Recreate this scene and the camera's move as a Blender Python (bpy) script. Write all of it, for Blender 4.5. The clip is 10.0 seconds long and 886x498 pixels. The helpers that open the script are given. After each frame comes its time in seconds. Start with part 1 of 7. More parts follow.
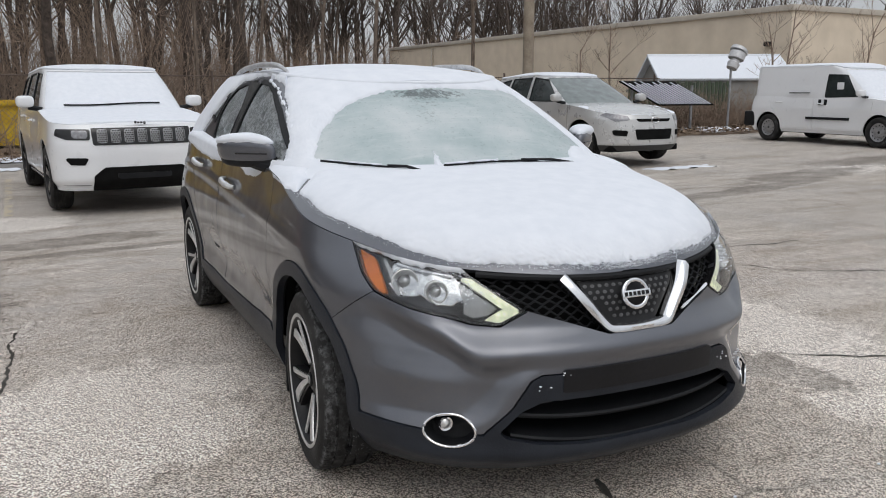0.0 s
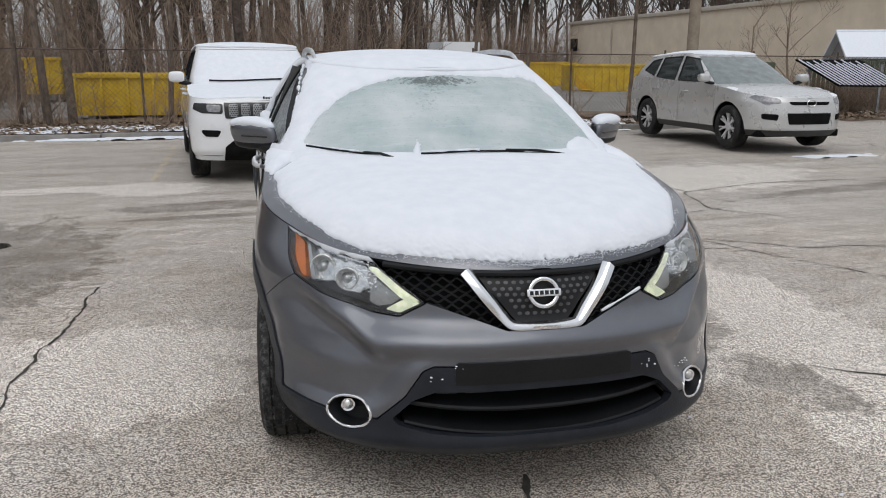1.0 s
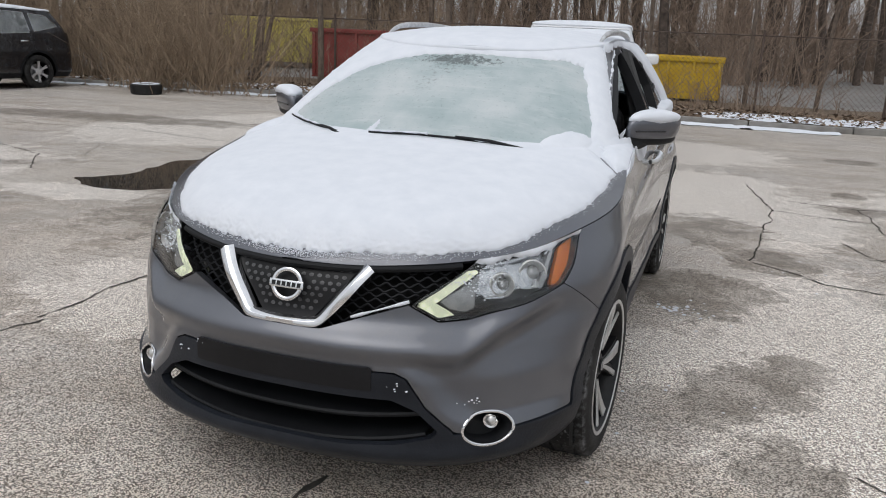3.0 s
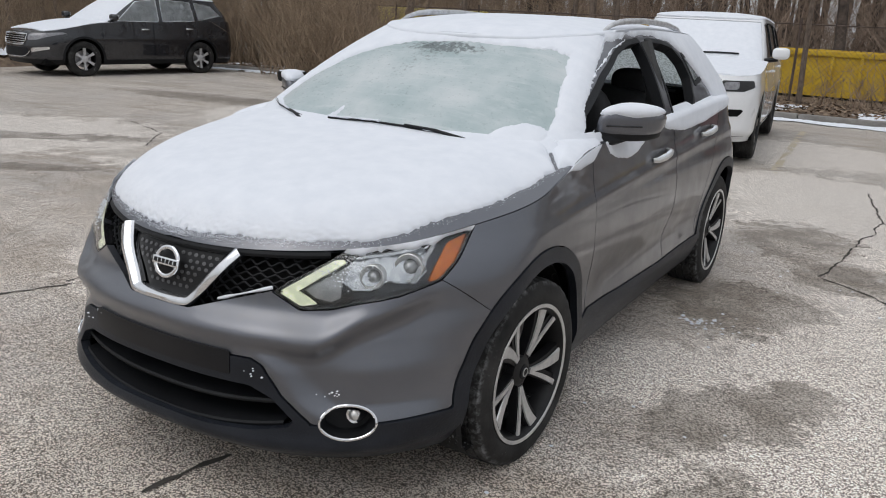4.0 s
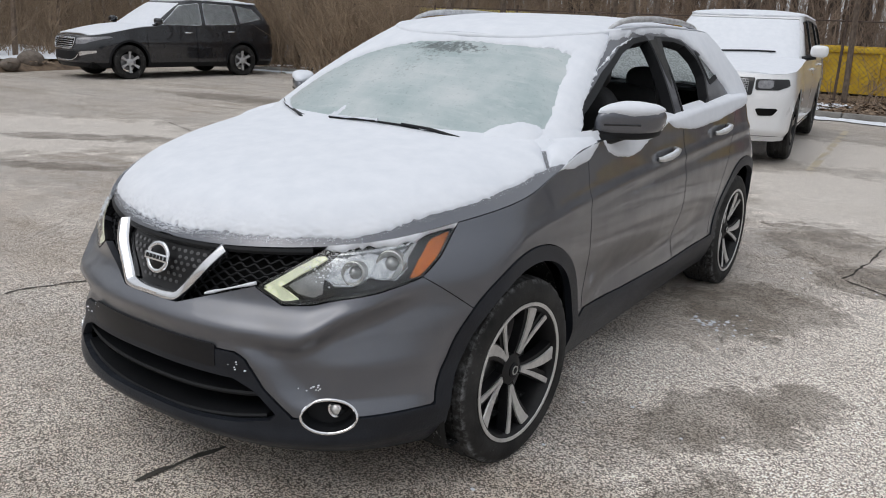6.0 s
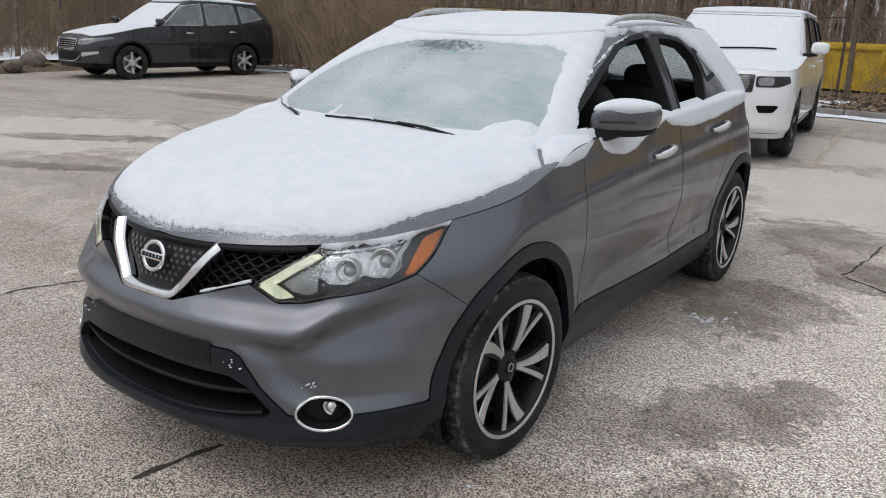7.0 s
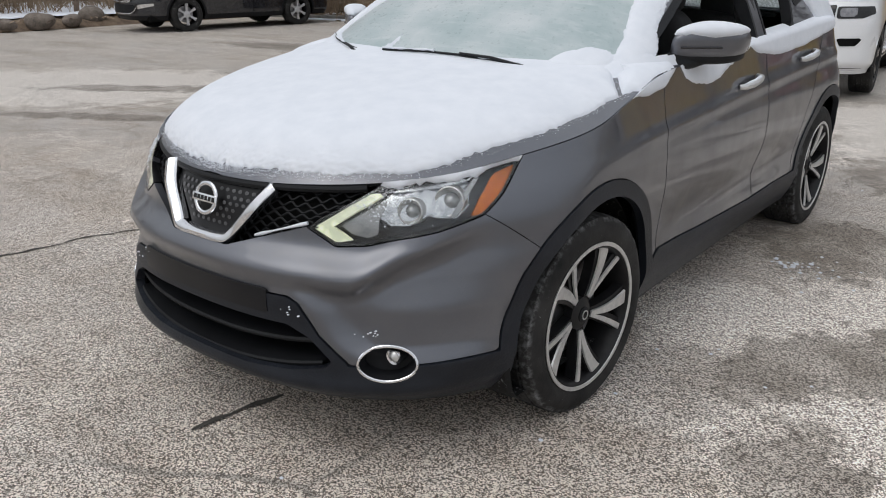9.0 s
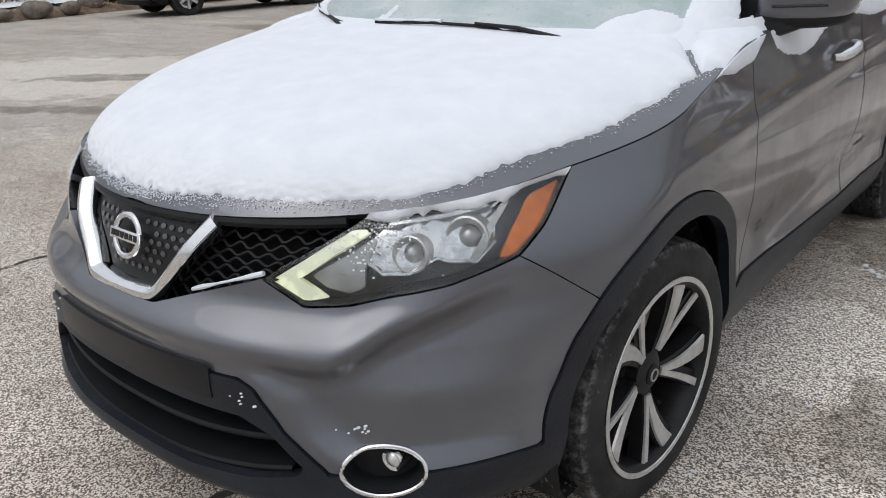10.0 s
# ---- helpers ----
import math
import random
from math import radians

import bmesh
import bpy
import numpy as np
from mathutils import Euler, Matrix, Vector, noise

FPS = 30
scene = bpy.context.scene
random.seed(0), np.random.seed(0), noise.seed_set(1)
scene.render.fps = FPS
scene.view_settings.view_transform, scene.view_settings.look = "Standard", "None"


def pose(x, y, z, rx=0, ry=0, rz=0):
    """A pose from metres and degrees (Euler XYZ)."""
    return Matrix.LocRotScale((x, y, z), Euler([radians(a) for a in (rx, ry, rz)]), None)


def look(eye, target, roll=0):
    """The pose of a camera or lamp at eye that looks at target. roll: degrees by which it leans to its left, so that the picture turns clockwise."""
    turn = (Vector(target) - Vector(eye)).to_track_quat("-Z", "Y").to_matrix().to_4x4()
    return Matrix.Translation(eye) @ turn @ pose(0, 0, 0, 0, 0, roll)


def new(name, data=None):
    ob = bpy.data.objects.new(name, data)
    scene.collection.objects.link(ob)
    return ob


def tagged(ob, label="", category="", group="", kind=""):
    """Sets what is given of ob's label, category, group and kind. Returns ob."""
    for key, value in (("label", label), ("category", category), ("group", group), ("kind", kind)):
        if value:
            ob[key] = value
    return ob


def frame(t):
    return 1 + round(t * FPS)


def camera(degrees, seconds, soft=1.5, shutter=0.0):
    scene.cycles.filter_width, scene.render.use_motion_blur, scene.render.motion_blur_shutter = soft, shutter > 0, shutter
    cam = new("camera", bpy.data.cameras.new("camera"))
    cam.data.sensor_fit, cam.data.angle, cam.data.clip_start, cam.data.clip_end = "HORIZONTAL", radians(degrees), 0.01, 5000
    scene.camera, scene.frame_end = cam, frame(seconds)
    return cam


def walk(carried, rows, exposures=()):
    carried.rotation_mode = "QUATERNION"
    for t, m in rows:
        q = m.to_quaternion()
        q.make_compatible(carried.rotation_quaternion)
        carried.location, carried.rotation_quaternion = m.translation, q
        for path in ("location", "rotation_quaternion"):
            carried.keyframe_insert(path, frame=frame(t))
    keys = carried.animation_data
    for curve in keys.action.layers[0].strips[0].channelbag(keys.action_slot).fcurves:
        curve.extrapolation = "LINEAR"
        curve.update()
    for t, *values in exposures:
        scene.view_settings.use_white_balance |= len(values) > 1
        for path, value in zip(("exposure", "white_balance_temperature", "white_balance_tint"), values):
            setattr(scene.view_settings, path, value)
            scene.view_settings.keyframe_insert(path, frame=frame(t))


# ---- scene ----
cam = camera(57.7, 10.0, soft=1.0)
PATH = [
    (0, (-1.686, -2.857, 1.423), (-0.831, -1.091, 1.035), -0.1),
    (0.5, (-1.344, -3.121, 1.485), (-0.672, -1.286, 1.06), -0.0),
    (1, (-0.883, -3.201, 1.489), (-0.446, -1.302, 1.04), 0.4),
    (1.5, (-0.331, -3.302, 1.519), (-0.165, -1.364, 1.053), 1.1),
    (1.8, (0.015, -3.279, 1.498), (0.01, -1.333, 1.036), 0.6),
    (2, (0.217, -3.255, 1.478), (0.114, -1.313, 1.011), 1.5),
    (3.3, (1.414, -2.734, 1.532), (0.66, -0.961, 0.998), 2.5),
    (3.5, (1.545, -2.639, 1.528), (0.712, -0.904, 0.985), 2.7),
    (4, (1.942, -2.434, 1.537), (0.964, -0.78, 0.982), 2.9),
    (4.5, (2.067, -2.365, 1.547), (1.026, -0.752, 0.988), 2.9),
    (5, (2.092, -2.35, 1.543), (1.026, -0.753, 0.983), 2.8),
    (5.5, (2.102, -2.349, 1.541), (1.033, -0.753, 0.983), 2.5),
    (7, (2.145, -2.34, 1.539), (1.067, -0.751, 0.979), 2.0),
    (7.5, (2.149, -2.329, 1.534), (1.062, -0.749, 0.969), 1.9),
    (8, (2.147, -2.316, 1.531), (1.042, -0.756, 0.945), 1.6),
    (8.5, (2.131, -2.295, 1.522), (0.998, -0.77, 0.896), 1.1),
    (9, (2.015, -2.22, 1.45), (0.85, -0.743, 0.771), 0.2),
    (9.5, (1.721, -1.982, 1.404), (0.523, -0.555, 0.675), -0.7),
    (10, (1.577, -1.656, 1.355), (0.389, -0.221, 0.628), -1.7),
]
walk(cam, [(t, look(eye, target, roll)) for t, eye, target, roll in PATH], [(0.0, -0.22), (1.8, -0.24), (3.5, -0.25), (8.5, -0.24), (9.3, -0.20), (10.0, -0.10)])

# ---- world and light ----
world = bpy.data.worlds.new("overcast_sky")
scene.world = world
world.use_nodes = True
wn, wl = world.node_tree.nodes, world.node_tree.links
sky = wn.new("ShaderNodeTexSky")
sky.sky_type, sky.sun_disc = "NISHITA", False
sky.sun_elevation, sky.sun_rotation = radians(58), radians(196)
sky.air_density, sky.dust_density, sky.ozone_density = 1.0, 4.0, 1.0
pale = wn.new("ShaderNodeHueSaturation")
pale.inputs["Saturation"].default_value = 0.30
wl.new(sky.outputs[0], pale.inputs["Color"])
cloud = wn.new("ShaderNodeMix")
cloud.data_type = "RGBA"
cloud.inputs[0].default_value = 0.65
wl.new(pale.outputs[0], cloud.inputs[6])
toward = wn.new("ShaderNodeTexCoord")
upward = wn.new("ShaderNodeSeparateXYZ")
wl.new(toward.outputs["Generated"], upward.inputs[0])
dome = wn.new("ShaderNodeValToRGB")
dome.color_ramp.elements[0].position, dome.color_ramp.elements[0].color = 0.10, (4.9, 5.1, 5.4, 1)
dome.color_ramp.elements[1].position, dome.color_ramp.elements[1].color = 0.85, (8.6, 9.0, 9.6, 1)
wl.new(upward.outputs[2], dome.inputs[0])
wl.new(dome.outputs[0], cloud.inputs[7])
wl.new(cloud.outputs[2], wn["Background"].inputs["Color"])
wn["Background"].inputs["Strength"].default_value = 0.136
sun = new("sun", bpy.data.lights.new("sun", "SUN"))
sun.data.energy, sun.data.angle, sun.data.color = 0.62, radians(50), (1.0, 0.98, 0.95)
sun.matrix_world = look((-2.8, -9.6, 16), (0, 0, 0))

# ---- materials ----


class Nodes:
    """A node material under construction."""

    def __init__(self, name, rough=0.6, metal=0.0, **more):
        self.mat = bpy.data.materials.new(name)
        self.mat.use_nodes = True
        self.tree = self.mat.node_tree
        self.bsdf = self.tree.nodes["Principled BSDF"]
        self.set("Roughness", rough), self.set("Metallic", metal)
        for key, value in more.items():
            self.set(key.replace("_", " "), value)
        self.where = self.add("ShaderNodeTexCoord").outputs["Object"]

    def add(self, kind):
        return self.tree.nodes.new(kind)

    def link(self, a, b):
        self.tree.links.new(a, b)

    def set(self, key, value):
        if hasattr(value, "links"):
            self.link(value, self.bsdf.inputs[key])
        else:
            self.bsdf.inputs[key].default_value = value

    def noise(self, scale, detail=4.0, rough=0.55, where=None):
        n = self.add("ShaderNodeTexNoise")
        n.inputs["Scale"].default_value, n.inputs["Detail"].default_value, n.inputs["Roughness"].default_value = scale, detail, rough
        self.link(where or self.where, n.inputs["Vector"])
        return n.outputs["Fac"]

    def cells(self, scale, feature="F1", out="Distance", where=None):
        n = self.add("ShaderNodeTexVoronoi")
        n.feature = feature
        n.inputs["Scale"].default_value = scale
        self.link(where or self.where, n.inputs["Vector"])
        return n.outputs[out]

    def ramp(self, fac, *stops):
        n = self.add("ShaderNodeValToRGB")
        while len(n.color_ramp.elements) < len(stops):
            n.color_ramp.elements.new(0.5)
        for e, (at, c) in zip(n.color_ramp.elements, stops):
            e.position, e.color = at, (*(c if isinstance(c, tuple) else (c, c, c)), 1)
        self.link(fac, n.inputs["Fac"])
        return n.outputs["Color"]

    def mix(self, fac, a, b, blend="MIX"):
        n = self.add("ShaderNodeMix")
        n.data_type, n.blend_type = "RGBA", blend
        for key, value in ((0, fac), (6, a), (7, b)):
            if hasattr(value, "links"):
                self.link(value, n.inputs[key])
            else:
                n.inputs[key].default_value = (*value, 1) if isinstance(value, tuple) else value
        return n.outputs[2]

    def math(self, op, a, b=0.0, clamp=False):
        n = self.add("ShaderNodeMath")
        n.operation, n.use_clamp = op, clamp
        for key, value in enumerate((a, b)):
            if hasattr(value, "links"):
                self.link(value, n.inputs[key])
            else:
                n.inputs[key].default_value = value
        return n.outputs[0]

    def let_through(self, tone, share):
        """Light shines through from behind, as through frost."""
        t, m = self.add("ShaderNodeBsdfTranslucent"), self.add("ShaderNodeMixShader")
        t.inputs["Color"].default_value, m.inputs[0].default_value = (*tone, 1), share
        self.link(self.bsdf.outputs[0], m.inputs[1]), self.link(t.outputs[0], m.inputs[2])
        self.link(m.outputs[0], self.tree.nodes["Material Output"].inputs["Surface"])

    def bump(self, height, strength=0.3, distance=0.01):
        n = self.add("ShaderNodeBump")
        n.inputs["Strength"].default_value, n.inputs["Distance"].default_value = strength, distance
        self.link(height, n.inputs["Height"])
        self.set("Normal", n.outputs[0])


def varied(name, dark, light, scale=8.0, rough=0.6, metal=0.0, bump=0.0, fine=90.0, **more):
    """A surface whose colour wanders between two tones, with fine relief."""
    n = Nodes(name, rough, metal, **more)
    both = n.math("ADD", n.math("MULTIPLY", n.noise(scale), 0.7), n.math("MULTIPLY", n.noise(fine, 3), 0.3))
    n.set("Base Color", n.ramp(both, (0.35, dark), (0.65, light)))
    if bump:
        n.bump(n.noise(fine, 5), bump, 0.004)
    return n.mat


def car_paint(name, tone, flake=0.15, rough=0.28, metal=0.5, dirt=(0.2, 0.19, 0.18), much=0.35):
    n = Nodes(name, rough, metal, Coat_Weight=1.0, Coat_Roughness=0.025)
    speck = n.ramp(n.noise(900, 1), (0.35, tuple(c * (1 - flake) for c in tone)), (0.65, tuple(c * (1 + flake) for c in tone)))
    grime = n.ramp(n.math("MULTIPLY", n.noise(3.0, 6), n.noise(40, 5)), (0.24, 0.0), (0.42, much))
    n.set("Base Color", n.mix(grime, speck, dirt))
    n.set("Roughness", n.ramp(n.noise(5, 6), (0.3, rough * 0.85), (0.7, rough * 1.5)))
    return n.mat


GREY_PAINT = car_paint("graphite_paint", (0.134, 0.140, 0.160), metal=0.88, rough=0.36, much=0.16)
WHITE_PAINT = car_paint("white_paint", (0.77, 0.78, 0.80), 0.02, 0.3, 0.0, much=0.05)
SILVER_PAINT = car_paint("silver_paint", (0.55, 0.55, 0.548), 0.08, 0.26, 0.4, much=0.04)
BLACK_PAINT = car_paint("black_paint", (0.010, 0.0112, 0.0155), 0.2, 0.2, 0.1, much=0.02)
RED_PAINT = car_paint("red_paint", (0.22, 0.014, 0.018), 0.1, 0.3, 0.2)
PLASTIC = varied("black_plastic", (0.008, 0.0085, 0.010), (0.015, 0.016, 0.018), 6, 0.5, bump=0.12, fine=300, Specular_IOR_Level=0.2)
DARK = varied("dark_inner", (0.004, 0.004, 0.004), (0.009, 0.009, 0.009), 9, 0.85, Specular_IOR_Level=0.1)
RUBBER = varied("tyre_rubber", (0.009, 0.009, 0.009), (0.032, 0.031, 0.03), 7, 0.8, bump=0.3, fine=120, Specular_IOR_Level=0.3)


def dusted(name, dark, light, scale, rough, share, ring=None, spec=0.3):
    """A dull black surface with snow dust caught in it."""
    n = Nodes(name, rough, 0.0, Specular_IOR_Level=spec)
    tone = n.ramp(n.noise(scale), (0.35, dark), (0.65, light))
    dust = n.ramp(n.math("ADD", n.noise(75, 4, 0.65), n.math("MULTIPLY", n.noise(6, 3), share)), (0.80, 0.0), (0.95, 0.5))
    if ring:
        # frost rubbed into the shoulder of a tyre
        sep = n.add("ShaderNodeSeparateXYZ")
        n.link(n.where, sep.inputs[0])
        out = n.math("SQRT", n.math("ADD", n.math("MULTIPLY", sep.outputs[1], sep.outputs[1]), n.math("MULTIPLY", sep.outputs[2], sep.outputs[2])))
        band = n.math("SUBTRACT", 1.0, n.math("ABSOLUTE", n.math("DIVIDE", n.math("SUBTRACT", out, ring[0]), ring[1])), True)
        dust = n.math("MAXIMUM", dust, n.math("MULTIPLY", band, n.ramp(n.noise(38, 5, 0.7), (0.46, 0.0), (0.8, 0.42))))
    n.set("Base Color", n.mix(dust, tone, (0.6, 0.61, 0.63)))
    n.bump(n.noise(120, 5), 0.3, 0.004)
    return n.mat


TYRE = dusted("dusted_tyre", (0.009, 0.009, 0.009), (0.034, 0.033, 0.032), 7, 0.8, 0.36)
FROSTED_TYRE = dusted("frosted_tyre", (0.009, 0.009, 0.009), (0.036, 0.035, 0.034), 7, 0.8, 0.24, (0.333, 0.013))
LINER = dusted("dusted_liner", (0.006, 0.006, 0.006), (0.012, 0.012, 0.012), 9, 0.8, 0.42)
SILVER_WHEEL = varied("silver_wheel", (0.50, 0.50, 0.51), (0.62, 0.62, 0.63), 20, 0.4, 0.25)
CLADDING = dusted("dusted_cladding", (0.012, 0.0140, 0.0190), (0.021, 0.0245, 0.0320), 5, 0.42, 0.10, spec=0.25)
CHROME = varied("chrome", (0.75, 0.76, 0.78), (0.85, 0.85, 0.86), 20, 0.12, 1.0)
ALLOY = varied("machined_alloy", (0.52, 0.52, 0.52), (0.68, 0.68, 0.67), 30, 0.35, 0.6)
GLOSS_BLACK = varied("gloss_black", (0.008, 0.008, 0.009), (0.014, 0.014, 0.015), 20, 0.18)
STEEL = varied("galvanised_steel", (0.25, 0.25, 0.26), (0.42, 0.42, 0.43), 12, 0.5, 0.7)
FABRIC = varied("dark_seat", (0.012, 0.012, 0.013), (0.022, 0.022, 0.024), 30, 0.7, bump=0.2)
TRIM_GREY = varied("door_trim", (0.03, 0.03, 0.03), (0.05, 0.05, 0.05), 30, 0.6)
AMBER = varied("amber_reflector", (0.60, 0.13, 0.010), (0.80, 0.22, 0.018), 60, 0.25)


def snow_material():
    n = Nodes("fresh_snow", 0.75, 0.0, Subsurface_Weight=0.0, Specular_IOR_Level=0.25)
    n.set("Base Color", n.ramp(n.noise(14, 6), (0.3, (0.715, 0.745, 0.80)), (0.7, (0.775, 0.80, 0.85))))
    n.bump(n.math("ADD", n.math("MULTIPLY", n.noise(9, 3), 0.15), n.math("MULTIPLY", n.noise(300, 4), 0.35)), 0.3, 0.006)
    return n.mat


SNOW = snow_material()


def tinted_glass(name, tone=(0.02, 0.025, 0.025), rough=0.05):
    n = Nodes(name, rough, 0.0, IOR=1.5)
    n.set("Base Color", n.ramp(n.noise(6, 5), (0.3, tone), (0.7, tuple(c * 1.6 for c in tone))))
    n.set("Transmission Weight", 0.0)
    return n.mat


GLASS = tinted_glass("dark_glass")


def speckled_glass():
    n = Nodes("snow_speckled_glass", 0.3)
    fac = n.ramp(n.math("ADD", n.noise(75, 3, 0.6), n.math("MULTIPLY", n.noise(9, 3), 0.3)), (0.62, 0.0), (0.67, 1.0))
    n.set("Base Color", n.mix(fac, (0.05, 0.06, 0.06), (0.75, 0.77, 0.80)))
    n.set("Roughness", n.ramp(fac, (0.0, 0.1), (1.0, 0.8)))
    n.let_through((0.92, 0.96, 0.96), 0.62)
    n.bump(n.noise(70, 5), 0.5, 0.006)
    return n.mat


def frosted_glass():
    n = Nodes("frosted_windscreen", 0.32, 0.0, Coat_Weight=0.3, Coat_Roughness=0.15)
    # Frost tones, with the sky's pale reflection on the screen put into the colour.
    ice_and_sky = n.ramp(n.noise(3.2, 8, 0.62), (0.32, (0.37, 0.475, 0.485)), (0.5, (0.52, 0.60, 0.61)), (0.68, (0.68, 0.725, 0.735)))
    streak = n.add("ShaderNodeMapping")
    streak.inputs["Scale"].default_value = (1.2, 7.0, 7.0)
    n.link(n.where, streak.inputs["Vector"])
    ice_and_sky = n.mix(n.ramp(n.noise(4, 6, 0.6, streak.outputs[0]), (0.5, 0.0), (0.72, 0.6)), ice_and_sky, (0.72, 0.755, 0.765))
    melt = n.math("MULTIPLY", n.ramp(n.noise(2.3, 3, 0.5), (0.55, 0.0), (0.68, 1.0)), n.ramp(n.noise(55, 5, 0.7), (0.54, 0.0), (0.62, 0.8)))
    sep = n.add("ShaderNodeSeparateXYZ")
    n.link(n.where, sep.inputs[0])
    ex = n.math("DIVIDE", n.math("ADD", sep.outputs[0], 0.02), 0.30)
    ez = n.math("DIVIDE", n.math("SUBTRACT", sep.outputs[2], 1.405), 0.035)
    close = n.math("SUBTRACT", 1.0, n.math("SQRT", n.math("ADD", n.math("MULTIPLY", ex, ex), n.math("MULTIPLY", ez, ez))), True)
    bare = n.ramp(n.math("ADD", n.math("MULTIPLY", close, 0.30), n.noise(38, 6, 0.7)), (0.62, 0.0), (0.70, 0.9))
    melt = n.math("MAXIMUM", melt, n.math("MULTIPLY", bare, n.ramp(close, (0.0, 0.0), (0.25, 1.0))))
    n.set("Base Color", n.mix(melt, ice_and_sky, (0.09, 0.11, 0.11)))
    n.set("Roughness", n.ramp(n.noise(60, 6), (0.3, 0.22), (0.7, 0.5)))
    n.let_through((0.6, 0.66, 0.66), 0.2)
    n.bump(n.noise(240, 4), 0.25, 0.003)
    return n.mat


SPECKLED, FROST = speckled_glass(), frosted_glass()


def clear_lens():
    n = Nodes("clear_lens", 0.02, 0.0, IOR=1.4)
    n.set("Base Color", (0.95, 0.96, 0.96, 1)), n.set("Transmission Weight", 1.0)
    return n.mat


def glowing(name, tone, strength):
    n = Nodes(name, 0.4)
    n.set("Base Color", (0.75, 0.78, 0.62, 1)), n.set("Emission Color", (*tone, 1))
    n.set("Emission Strength", n.ramp(n.cells(42), (0.1, strength), (0.5, strength * 0.25)))
    return n.mat


LENS = clear_lens()
LED = glowing("daytime_led", (0.82, 0.88, 0.55), 0.85)

# ---- mesh tools ----


def curve(*pairs):
    """A smooth function through (x, y) pairs that never overshoots."""
    x, y = np.array(pairs[0::2], float), np.array(pairs[1::2], float)
    h = np.diff(x)
    d = np.diff(y) / h
    m = np.concatenate([[d[0]], np.where(d[:-1] * d[1:] > 0, 2 * d[:-1] * d[1:] / (d[:-1] + d[1:] + 1e-12), 0), [d[-1]]])

    def f(t):
        t = np.clip(t, x[0], x[-1])
        k = np.clip(np.searchsorted(x, t, "right") - 1, 0, len(h) - 1)
        s = (t - x[k]) / h[k]
        return (2 * s**3 - 3 * s**2 + 1) * y[k] + (s**3 - 2 * s**2 + s) * h[k] * m[k] + (3 * s**2 - 2 * s**3) * y[k + 1] + (s**3 - s**2) * h[k] * m[k + 1]

    return f


def flat(*pairs):
    x, y = pairs[0::2], pairs[1::2]
    return lambda t: np.interp(t, x, y)


def inside(px, py, poly):
    """Signed distance to a polygon: minus within."""
    best, sign = np.full(len(px), 1e9), np.ones(len(px))
    for (ax, ay), (bx, by) in zip(poly, poly[1:] + poly[:1]):
        ex, ey, wx, wy = bx - ax, by - ay, px - ax, py - ay
        k = np.clip((wx * ex + wy * ey) / (ex * ex + ey * ey), 0, 1)
        best = np.minimum(best, (wx - ex * k) ** 2 + (wy - ey * k) ** 2)
        a, b, c = py >= ay, py < by, ex * wy > ey * wx
        sign = np.where((a & b & c) | (~a & ~b & ~c), -sign, sign)
    return sign * np.sqrt(best)


def lumps(co, scale, seed=0.0):
    return np.array([noise.noise(Vector(p) * scale + Vector((seed, 3.1, 7.7))) for p in co]) if len(co) else np.zeros(0)


